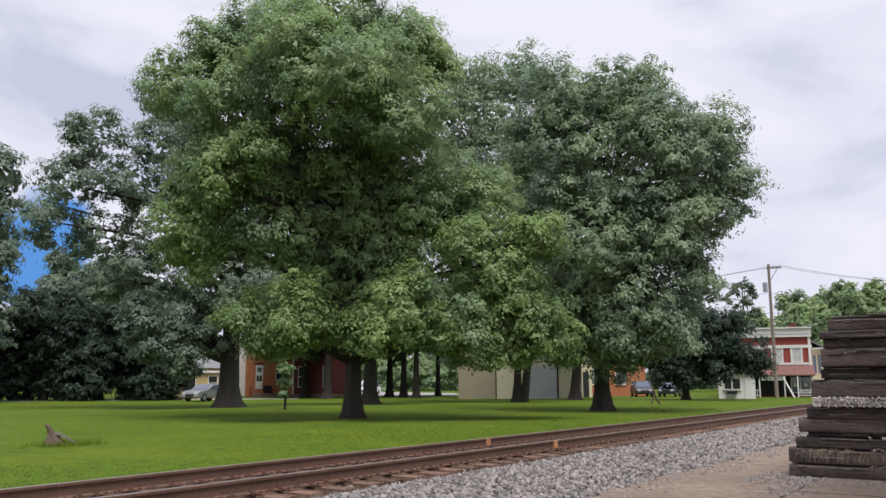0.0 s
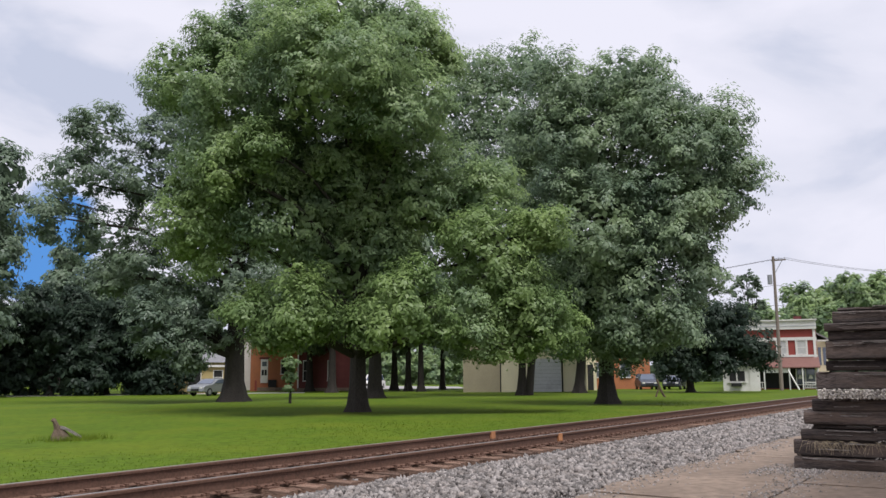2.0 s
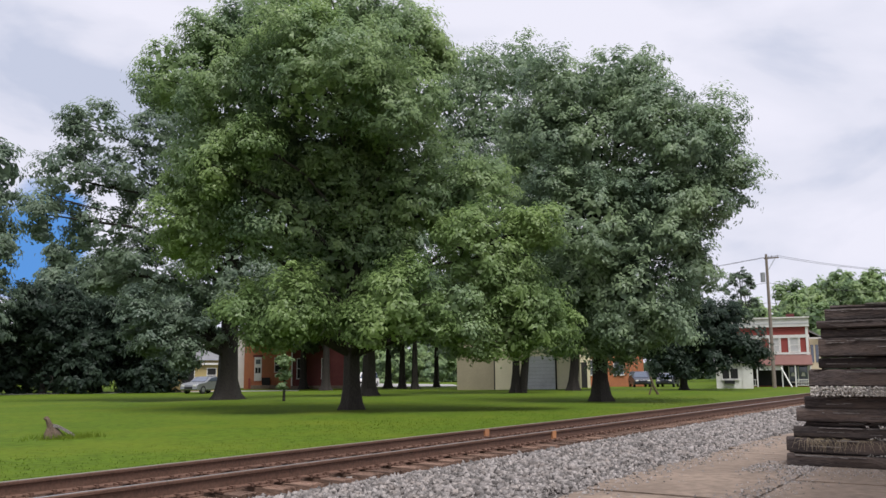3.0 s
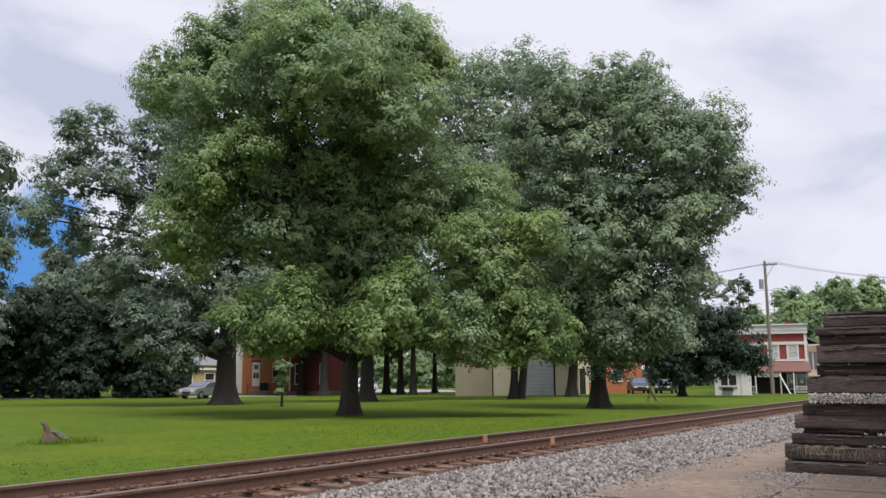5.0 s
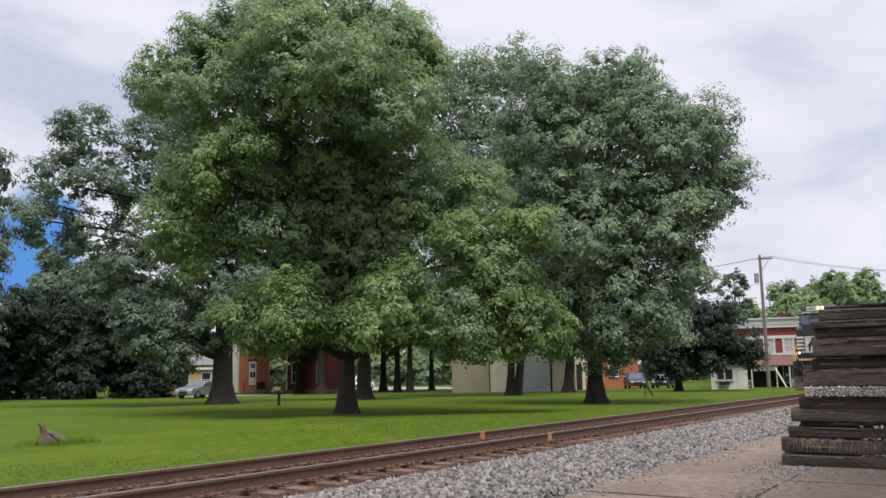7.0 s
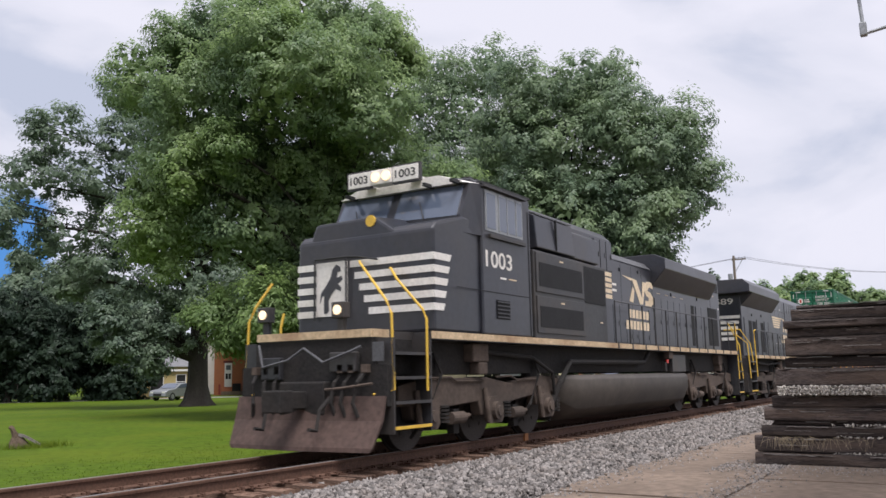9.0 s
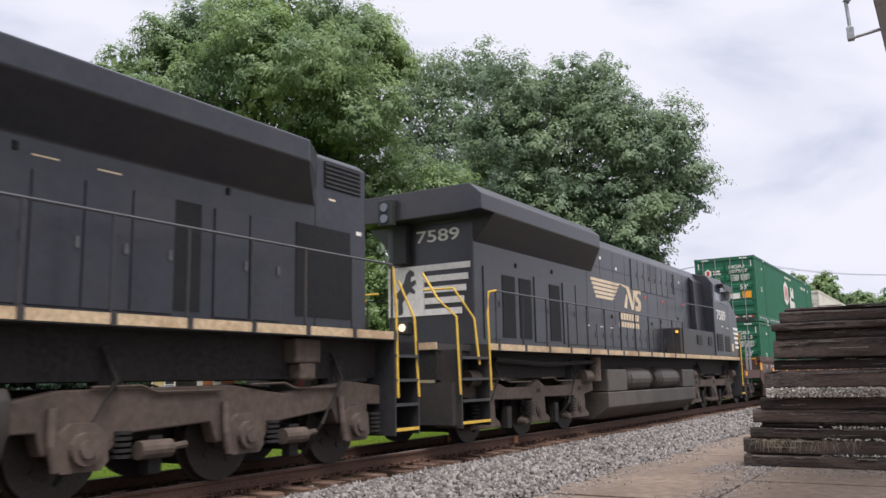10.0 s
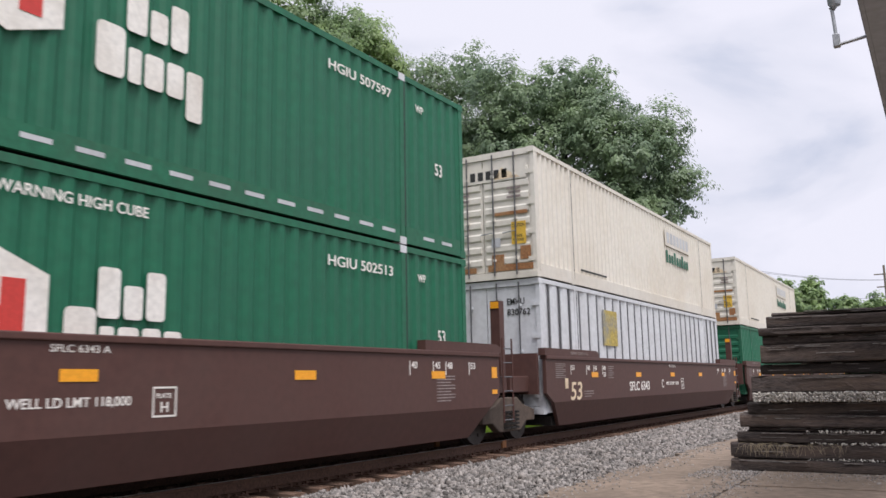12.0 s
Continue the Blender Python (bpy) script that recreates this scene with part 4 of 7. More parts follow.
# ---------------------------------------------------------------- buildings across the lawn
class Facade:
    """A house whose front looks to the platform: u to the right along the front, v up."""

    def __init__(self, name, label, az, dist, width, depth, height, wall, roof="roof", pitch=0.0, turn=0.0, group="buildings across the lawn"):
        x, y, _ = spot(az, dist)
        self.ob = thing(name, label, "building", group, at=(x, y, LAWN_Z), turn=az - 90 + turn)
        self.w = width
        s = Shape().box(-width / 2, width / 2, 0, depth, -0.1, height)
        part("wall", s, M[wall], self.ob)
        if pitch:
            part("roof", Shape().prism_x([(-0.3, height), (depth + 0.3, height), (depth / 2, height + pitch)], -width / 2 - 0.25, width / 2 + 0.25), M[roof], self.ob)
        else:
            part("roof", Shape().box(-width / 2 - 0.08, width / 2 + 0.08, -0.08, depth + 0.08, height, height + 0.18), M[roof], self.ob)

    def window(self, u, v, w, h, frame_="whitewall", pane="paleglass", bars=True):
        o = part("window", Shape().box(u - w / 2 - 0.07, u + w / 2 + 0.07, -0.05, 0.02, v - 0.07, v - 0.001)
                 .box(u - w / 2 - 0.07, u + w / 2 + 0.07, -0.05, 0.02, v + h + 0.001, v + h + 0.07)
                 .box(u - w / 2 - 0.07, u - w / 2, -0.05, 0.02, v, v + h).box(u + w / 2, u + w / 2 + 0.07, -0.05, 0.02, v, v + h), M[frame_], self.ob)
        part("pane", Shape().box(u - w / 2, u + w / 2, -0.012, 0.015, v, v + h), M[pane], o)
        if bars:
            part("glazing_bar", Shape().box(u - w / 2, u + w / 2, -0.03, -0.013, v + h / 2 - 0.03, v + h / 2 + 0.03), M[frame_], o)
        part("sill", Shape().box(u - w / 2 - 0.12, u + w / 2 + 0.12, -0.12, -0.051, v - 0.09, v - 0.02), M[frame_], o)

    def panel(self, name, u0, u1, v0, v1, mat, proud=0.05, label=""):
        return part(name, Shape().box(u0, u1, -proud, -0.001 * (1 + len(name) % 4), v0, v1), M[mat], self.ob, label)


def make_buildings():
    b = Facade("yellow_house", "small yellow house with white trimmed windows", 50.9, 86, 5.4, 7, 3.0, "yellowwall", pitch=1.6)
    b.window(-0.3, 0.5, 1.1, 1.9, pane="dark", bars=False)
    b.window(1.9, 0.9, 0.8, 1.3, pane="dark")
    b.panel("porch_board", -1.6, 2.7, 2.55, 2.75, "whitewall", 0.25)
    b.panel("corner_board", -2.7, -2.5, 0, 3.0, "whitewall")
    b = Facade("grey_house", "house with a grey roof half hidden by trees", 52.0, 104, 7, 7, 6.2, "whitewall", pitch=2.6)
    b.window(1.0, 3.5, 0.8, 1.4)
    b = Facade("white_house", "white two storey house behind the trees", 47.6, 104, 4, 8, 6.4, "whitewall", pitch=1.2)
    b.window(0.9, 1.2, 0.9, 1.6)
    b.window(0.9, 4.0, 0.9, 1.5)
    b = Facade("brick_church", "orange brick building with a tall white door", 45.9, 96, 5.6, 9, 8.4, "brick_o")
    b.panel("door_surround", -1.70, -0.90, 0.9, 3.5, "whitewall", 0.08, "white door with transom")
    for u in (-1.58, -1.27):
        b.panel("door_pane", u, u + 0.25, 1.75, 2.35, "dark", 0.10)
    b.panel("transom", -1.55, -1.05, 2.75, 3.25, "paleglass", 0.10)
    b.panel("arch_band", -1.85, -0.75, 3.52, 3.75, "brick_d", 0.06)
    b.panel("steps", -2.0, 1.3, 0, 0.42, "concrete", 1.0, "concrete steps")
    b.panel("planter", -0.85, 0.05, 0.43, 1.25, "dark", 0.6)
    b.panel("red_bin", -2.3, -2.1, 0.1, 1.2, "redpaint", 0.7, "red bin")
    b.window(0.9, 1.9, 0.7, 1.5, pane="dark")
    part("lamp_box", Shape().box(0.55, 0.75, -0.15, -0.001, 1.3, 1.6), M["whitewall"], b.ob)
    b = Facade("dark_brick_building", "dark red brick building with white framed windows", 42.4, 93, 6.85, 10, 8.0, "brick_d")
    b.window(0.25, 1.15, 0.72, 2.1, pane="dark")
    b.window(-2.4, 1.15, 0.72, 2.1, pane="dark")
    b.panel("drainpipe", 3.1, 3.28, 0, 7.8, "whitewall", 0.15)
    b.panel("drainpipe", -3.42, -3.28, 0, 7.8, "whitewall", 0.15)
    b.panel("plinth", -3.42, 3.42, 0, 0.35, "concrete", 0.25)
    b = Facade("metal_garage", "cream sheet metal garage with a grey roller door", 29.2, 80, 11.6, 9, 5.2, "creamwall")
    b.panel("side_sheet", -5.8, -2.3, 0, 5.1, "tanwall", 0.06, "tan side wall")
    b.panel("post", -2.3, -2.2, 0, 5.1, "dark", 0.08)
    b.panel("roller_door", 0.75, 3.45, 0, 3.1, "greydoor", 0.05, "grey roller door")
    for k in range(1, 9):
        b.panel("door_slat", 0.77, 3.43, k * 0.34, k * 0.34 + 0.015, "roof", 0.056)
    b.panel("door_edge", 3.47, 3.61, 0, 3.3, "dark", 0.08)
    b.panel("door_jamb", 0.59, 0.73, 0, 3.3, "dark", 0.08)
    b = Facade("cream_shop", "low cream shop with a dark doorway", 26.1, 88, 5.2, 8, 4.2, "creamwall")
    b.panel("doorway", 0.9, 1.4, 0, 2.6, "dark", 0.05)
    b.panel("doorway", 1.7, 2.3, 0, 2.6, "dark", 0.05)
    b = Facade("orange_shop", "orange brick shop behind the trees", 23.6, 96, 9.0, 9, 3.5, "brick_o")
    b.window(-1.0, 1.3, 1.0, 1.6)
    b.window(1.8, 1.3, 1.0, 1.6)
    b = Facade("white_shed", "small white shed with a shelf window", 15.25, 82, 3.2, 4, 2.35, "whitewall", pitch=0.45)
    b.panel("display_window", -1.1, 0.3, 0.9, 1.8, "dark", 0.04)
    b.panel("display_frame", -0.45, -0.35, 0.9, 1.8, "whitewall", 0.09)
    b.panel("shelf", -1.2, 0.4, 0.75, 0.85, "whitewall", 0.12)
    b.panel("door_board", 0.7, 1.45, 0, 1.9, "whitewall", 0.06)
    for u in (-1.1, -0.4):
        b.panel("display_sash", u, u + 0.06, 0.9, 1.8, "whitewall", 0.07)
    b.panel("planter", -0.9, 0.0, 0.42, 0.7, "dark", 0.3)
    # two storey shop
    b = Facade("red_shop", "two storey red shop with white cornice and porch", 13.1, 91, 7.6, 14, 6.75, "redpaint")
    b.panel("cornice", -3.85, 3.85, 5.95, 6.8, "whitewall", 0.25, "white wooden cornice")
    b.panel("cornice_cap", -3.95, 3.95, 6.8, 6.92, "whitewall", 0.42)
    b.panel("cornice_line", -3.85, 3.85, 6.25, 6.32, "greydoor", 0.29)
    b.panel("band", -3.82, 3.82, 4.85, 5.15, "whitewall", 0.1)
    b.panel("band", -3.82, 3.82, 3.2, 3.4, "whitewall", 0.1)
    for u in (-2.97, -1.18, 0.61, 2.4):
        b.window(u, 3.5, 0.70, 1.27, pane="curtain")
        b.panel("window_board", u - 0.56, u - 0.43, 3.4, 4.85, "whitewall", 0.09)
        b.panel("window_board", u + 0.43, u + 0.56, 3.4, 4.85, "whitewall", 0.09)
    for u in (-3.75, 3.6):
        b.panel("corner_board", u - 0.1, u + 0.15, 0, 5.94, "whitewall", 0.12)
    part("porch_roof", Shape().prism_x([(-0.1, 3.15), (-1.9, 2.2), (-1.9, 2.1), (-0.1, 2.1)], -3.9, 3.9), M["redroof"], b.ob, "brown shingled porch roof")
    b.panel("shop_front", -3.6, 3.6, 0.1, 2.1, "dark", 0.03)
    b.panel("shop_sign_board", -1.0, 1.2, 1.65, 2.08, "whitewall", 1.7, "white board over the porch")
    b.panel("shop_window", 1.75, 3.5, 0.55, 1.95, "glass", 0.06, "dark shop window")
    for u in (1.7, 2.55, 3.45):
        b.panel("window_post", u, u + 0.09, 0.5, 2.0, "whitewall", 0.1)
    b.panel("window_rail", 1.7, 3.54, 0.42, 0.5, "whitewall", 0.1)
    for u in (2.1, 3.05):
        part("lampshade", Shape().prism_y([(u - 0.2, 1.05), (u + 0.2, 1.05), (u + 0.1, 1.4), (u - 0.1, 1.4)], -0.09, -0.07), M["whitewall"], b.ob, "pale lampshade in the window")
    for u in (-3.6, -1.2, 1.1, 2.3, 3.7):
        part("porch_post", Shape().box(u - 0.06, u + 0.06, -1.85, -1.73, 0, 2.1), M["whitewall"], b.ob)
    for u0, u1 in ((-3.5, -1.3), (2.4, 3.6)):
        part("porch_rail", Shape().box(u0, u1, -1.82, -1.77, 0.68, 0.75).box(u0, u1, -1.82, -1.77, 0.15, 0.2), M["whitewall"], b.ob)
        for k in range(8):
            u = u0 + (u1 - u0) * (k + 0.5) / 8
            part("baluster", Shape().box(u - 0.02, u + 0.02, -1.81, -1.78, 0.2, 0.68), M["whitewall"], b.ob)
    part("prop", Shape().tube([(1.0, -1.9, 1.9), (1.9, -2.6, 0.0)], 0.07, 6), M["whitewall"], b.ob)
    part("chimney", Shape().box(1.9, 2.7, 4, 4.8, 6.8, 7.5), M["brick_d"], b.ob)
    part("side_wing", Shape().box(3.81, 4.9, 3, 14, -0.1, 4.8), M["creamwall"], b.ob)
    for u in (4.0, 4.45):
        part("side_window", Shape().box(u, u + 0.28, 2.96, 2.999, 2.4, 4.2), M["glass"], b.ob)
    part("side_fascia", Shape().box(3.82, 5.4, 2.7, 2.79, 4.78, 4.95), M["whitewall"], b.ob)
    part("side_roof", Shape().prism_y([(3.82, 5.8), (5.4, 4.9), (5.4, 4.75), (3.82, 5.6)], 2.8, 14.2), M["roof"], b.ob)
    # street between the houses
    s = Shape()
    c = [spot(40.2, 104), spot(33.2, 104), spot(33.6, 122), spot(40.2, 150)]
    s.add([(x, y, LAWN_Z + 0.03) for x, y, _ in c] + [(x, y, LAWN_Z - 0.3) for x, y, _ in c], [(0, 1, 2, 3), (7, 6, 5, 4), (0, 4, 5, 1), (1, 5, 6, 2), (2, 6, 7, 3), (3, 7, 4, 0)])
    tagged(part("road", s, M["road"], None), "pale worn street beyond the lawn", "road", kind="structure")
    s = Shape()
    c = [spot(62, 83), spot(44, 83), spot(44, 87), spot(62, 87)]
    s.add([(x, y, LAWN_Z + 0.02) for x, y, _ in c] + [(x, y, LAWN_Z - 0.3) for x, y, _ in c], [(0, 1, 2, 3), (7, 6, 5, 4), (0, 4, 5, 1), (1, 5, 6, 2), (2, 6, 7, 3), (3, 7, 4, 0)])
    tagged(part("lane", s, M["road"], None), "gravel lane along the hedge", "road", kind="structure")


def car(name, label, az, dist, turn, paint, tall=0.0):
    c = thing(name, label, "car", "parked cars", at=spot(az, dist), turn=turn)
    h = 1.45 + tall
    side = [(-2.25, 0.35), (-2.2, 0.75), (-1.95, 0.88), (-1.0, 1.0), (-0.35, h - 0.06), (0.3, h), (1.1, h - 0.06), (1.75, 1.02), (2.2, 0.95), (2.28, 0.5), (2.2, 0.3), (-2.1, 0.28)]
    part("body", Shape().prism_y(side, -0.88, 0.88), M[paint], c, bevel=0.06, smooth=True)
    win = [(-0.85, 1.03), (-0.32, h - 0.13), (0.3, h - 0.08), (1.05, h - 0.13), (1.5, 1.05)]
    for y in (-0.9, 0.885):
        part("side_window", Shape().prism_y(win, y, y + 0.015), M["glass"], c)
    part("windscreen", Shape().add([(-1.02, -0.72, 1.03), (-1.02, 0.72, 1.03), (-0.42, 0.62, h - 0.07), (-0.42, -0.62, h - 0.07), (-0.9, -0.72, 1.0), (-0.9, 0.72, 1.0), (-0.3, 0.62, h - 0.1), (-0.3, -0.62, h - 0.1)],
                                   [(0, 1, 2, 3), (7, 6, 5, 4), (0, 4, 5, 1), (1, 5, 6, 2), (2, 6, 7, 3), (3, 7, 4, 0)]), M["glass"], c)
    for x in (-1.4, 1.4):
        for y in (-0.9, 0.7):
            w = part("wheel", Shape().disc_y(x, y, y + 0.2, 0.33, 0.33, 18), M["tyre"], c)
            part("rim", Shape().disc_y(x, y - 0.01, y + 0.21, 0.33, 0.2, 12), M["silver"], w)
    for y in (-0.75, 0.45):
        part("headlight", Shape().box(-2.235, -2.1, y, y + 0.3, 0.62, 0.76), M["whitewall"], c)
    part("grille", Shape().box(-2.27, -2.2, -0.4, 0.4, 0.4, 0.6), M["dark"], c)


def make_street_things():
    car("parked_car", "silver saloon car parked by the lane", 50.0, 76, 12, "silver")
    car("parked_car", "dark blue pickup parked behind the trees", 21.2, 92, 30, "navy", 0.2)
    car("parked_car", "black car parked in the shade", 19.4, 92, 10, "navy")
    car("parked_car", "white van standing in the street", 39.4, 112, 20, "whitewall", 0.4)
    p = thing("utility_pole", "weathered wooden utility pole with a crossarm", "utility pole", "utility poles", at=spot(12.9, 85.2))
    part("pole", Shape().tube([(0, 0, -0.2), (0.02, 0, 6), (0.0, 0, 12.65)], 0.19, 10, 0.12), M["pole"], p, smooth=True)
    part("crossarm", Shape().box(-0.06, 0.06, -1.15, 0.2, 12.2, 12.32), M["pole"], p)
    part("brace", Shape().tube([(0.0, -0.8, 12.2), (0, -0.05, 11.0)], 0.03, 5), M["galv"], p)
    part("transformer", Shape().tube([(0, 0.42, 10.0), (0, 0.42, 10.9)], 0.22, 12), M["galv"], p, "grey transformer can")
    for y in (-1.05, -0.5):
        part("insulator", Shape().tube([(0, y, 12.32), (0, y, 12.5)], 0.05, 8, 0.03), M["galv"], p)
    q = thing("utility_pole", "distant wooden utility pole with two crossarms", "utility pole", "utility poles", at=spot(2.75, 118))
    part("pole", Shape().tube([(0, 0, -0.2), (0, 0, 15.2)], 0.2, 10, 0.13), M["pole"], q, smooth=True)
    part("crossarm", Shape().box(-0.07, 0.07, -1.2, 1.2, 14.0, 14.14), M["pole"], q)
    part("crossarm", Shape().box(-0.07, 0.07, -1.0, 1.0, 12.4, 12.54), M["pole"], q)
    a, b = Vector(spot(12.9, 85.2, 0)), Vector(spot(2.75, 118, 0))
    far = Vector(spot(40, 150, 0))
    for k, (za, zb, dy) in enumerate(((12.45, 13.3, -1.05), (12.45, 13.3, -0.5), (9.9, 11.2, 0.0), (8.0, 7.9, 0.0), (7.4, 7.0, 0.1))):
        for s0, s1, z0, z1 in ((a, b, za, zb), (a, far, za, za - 1.5)):
            pts = []
            for i in range(11):
                f = i / 10
                pts.append(s0.lerp(s1, f) + Vector((0, dy, LAWN_Z + z0 + (z1 - z0) * f - 2.2 * f * (1 - f))))
            w = part("cable", Shape().tube(pts, 0.016, 4), M["wire"], None)
            tagged(w, "thin overhead cable between the poles", "cable", "overhead cables")
    s = thing("leaning_post", "short pale leaning post on the lawn", "post", at=spot(20.3, 60.1))
    part("post", Shape().tube([(0.12, -0.25, -0.05), (0, 0, 0.5), (-0.12, 0.2, 1.2)], 0.10, 7, 0.07), M["stump"], s)
    part("post", Shape().tube([(-0.2, 0.3, -0.05), (-0.02, 0.1, 0.7)], 0.07, 6, 0.05), M["stump"], s)
    s = thing("sapling", "thin sapling with a few leaves on the lawn", "sapling", at=spot(44.95, 50.1))
    part("stem", Shape().tube([(0, 0, -0.05), (0.03, 0, 1.4), (0.0, 0.05, 2.7)], 0.09, 7, 0.03), M["bark"], s)
    v, f = leaves([((0.05, 0, 1.6), 0.45), ((0, 0, 2.3), 0.5), ((-0.15, 0, 0.9), 0.25)], 60, 0.13, 77, 0.2)
    part("foliage", bulk_mesh("foliage", v, f, M["leaf"]), None, s)


make_buildings()
make_trees()
make_stump()
make_street_things()

# ---------------------------------------------------------------- train
# All lengths along the train are given on one line, s, which is the place on the track at 11 s; the train runs towards -x.
SPEED = 20.52
WHEELS = []


def wheelset(truck, s, ox, r=0.53, n=28):
    """Two wheels on an axle, turning under their truck."""
    w = Shape()
    for y in (-0.83, 0.69):
        w.disc_y(0, y, y + 0.14, 0, r, n)
    for y in (-0.70, 0.66):
        w.disc_y(0, y, y + 0.04, 0, r + 0.025, n)
    w.disc_y(0, -0.86, -0.82, 0, 0.16, 12)
    w.disc_y(0, -0.66, 0.66, 0, 0.09, 10)
    for k in range(5):
        a = 2 * math.pi * k / 5
        w.box(0.30 * math.cos(a) - 0.03, 0.30 * math.cos(a) + 0.03, -0.845, -0.82, 0.30 * math.sin(a) - 0.03, 0.30 * math.sin(a) + 0.03)
    ob = part("wheelset", w, M["wheel"], truck, "worn steel wheels on an axle")
    WHEELS.append((ob, s - ox, r))
    return ob


def engine_truck(loco, axles, ox, kind):
    """A three-axle truck: cast side frames, journal boxes, springs, brake gear."""
    a, b, c = axles
    t = part("truck", Shape(ox).box(a + 0.3, c - 0.3, -0.55, 0.55, 0.55, 0.85), M["under"], loco)
    for x in axles:
        part("traction_motor", Shape(ox).box(x - 0.28, x + 0.62, -0.58, 0.58, 0.2, 0.54), M["under"], t, bevel=0.05)
    for sg in (-1, 1):
        y0, y1 = sorted((sg * 1.02, sg * 1.22))
        s = Shape(ox)
        if kind == "a":
            pts = [(a - 0.75, 0.72), (a - 0.75, 1.02), (a - 0.2, 1.12), (b - 0.2, 1.14), (b + 0.7, 1.02), (c - 0.1, 1.16), (c + 0.7, 1.08), (c + 0.72, 0.80), (c + 0.35, 0.82),
                   (c + 0.30, 0.60), (c - 0.35, 0.58), (c - 0.45, 0.78), (b + 0.5, 0.66), (b + 0.38, 0.48), (b - 0.4, 0.48), (b - 0.5, 0.72), (a + 0.5, 0.66), (a + 0.38, 0.5), (a - 0.38, 0.5), (a - 0.45, 0.72)]
        else:
            pts = [(a - 0.85, 0.84), (a - 0.8, 1.10), (a + 0.3, 1.10), (a + 0.8, 0.98), (b - 0.35, 0.98), (b, 1.12), (b + 0.35, 0.98), (c - 0.8, 0.98), (c - 0.3, 1.10), (c + 0.8, 1.10), (c + 0.85, 0.84)]
            for x in (c, b, a):
                pts += [(x + 0.30, 0.76), (x + 0.34, 0.44), (x + 0.52, 0.34), (x + 0.52, 0.26), (x - 0.62, 0.26), (x - 0.62, 0.34), (x - 0.36, 0.46), (x - 0.30, 0.74)]
        s.prism_y(pts, y0, y1)
        part("side_frame", s, M["truck"], t, "dusty cast side frame", bevel=0.02)
        for k, x in enumerate(axles):
            j = Shape(ox)
            yo = sg * 1.22
            if kind == "a":
                j.prism_y([(x - 0.30, 0.42), (x - 0.22, 0.33), (x + 0.22, 0.33), (x + 0.30, 0.42), (x + 0.27, 0.70), (x + 0.12, 0.80), (x - 0.12, 0.80), (x - 0.27, 0.70)], *sorted((yo, yo + sg * 0.07)))
                j.disc_y(x, yo + sg * 0.06, yo + sg * 0.15, 0.55, 0.16, 18)
                j.disc_y(x, yo + sg * 0.14, yo + sg * 0.18, 0.55, 0.09, 12)
                part("yoke", Shape(ox).tube([(x - 0.33, yo + sg * 0.05, 0.95), (x - 0.35, yo + sg * 0.1, 0.6), (x - 0.30, yo + sg * 0.1, 0.36)], 0.045, 8), M["truck"], t)
            else:
                j.disc_y(x, yo, yo + sg * 0.03, 0.55, 0.15, 20)
                j.disc_y(x, yo + sg * 0.02, yo + sg * 0.05, 0.55, 0.10, 16)
                part("window_hole", Shape(ox).box(x - 0.09, x + 0.09, *sorted((yo, yo + sg * 0.006)), 0.86, 0.94), M["under"], t)
            part("journal_box", j, M["truck"], t)
            for dx in ((-0.46,) if kind == "b" else (0.5,)):
                sp = Shape(ox)
                for q in range(5):
                    sp.tube([(x + dx, yo, 0.42 + q * 0.06), (x + dx, yo, 0.455 + q * 0.06)], 0.10, 10)
                part("spring", sp, M["under"], t)
        for x in (a + 1.0, b + 1.0):
            zc = 0.48 if kind == "a" else 1.16
            xc = x if kind == "a" else (a - 0.45 if x < b else c + 0.45)
            part("brake_cylinder", Shape(ox).tube([(xc - 0.30, sg * 1.22, zc), (xc + 0.12, sg * 1.22, zc)], 0.10 if kind == "a" else 0.15, 14).tube([(xc + 0.1, sg * 1.2, zc), (xc + 0.36, sg * 1.2, zc + 0.02)], 0.04, 8), M["truck"], t)
            part("air_pipe", Shape(ox).tube([(x - 0.9, sg * 1.25, 1.14), (x - 0.3, sg * 1.25, 1.15), (x - 0.1, sg * 1.25, 1.08), (x + 0.8, sg * 1.25, 1.08)], 0.018, 6), M["truck"], t)
            part("brake_hanger", Shape(ox).box(x - 0.12, x + 0.05, *sorted((sg * 1.05, sg * 1.18)), 0.22, 0.62), M["under"], t)
    for x in (a + 0.25, c - 0.45):
        part("sand_hose", Shape(ox).tube([(x, -1.2, 1.55), (x + 0.1, -1.3, 1.2), (x - 0.25, -1.25, 0.6), (x - 0.3, -0.95, 0.2)], 0.03, 6), M["under"], t)
        part("bolster_spring", Shape(ox).tube([(x + 0.15, -1.05, 1.1), (x + 0.15, -1.05, 1.45)], 0.17, 12), M["under"], t)
    for x in axles:
        wheelset(t, x, ox)
    return t


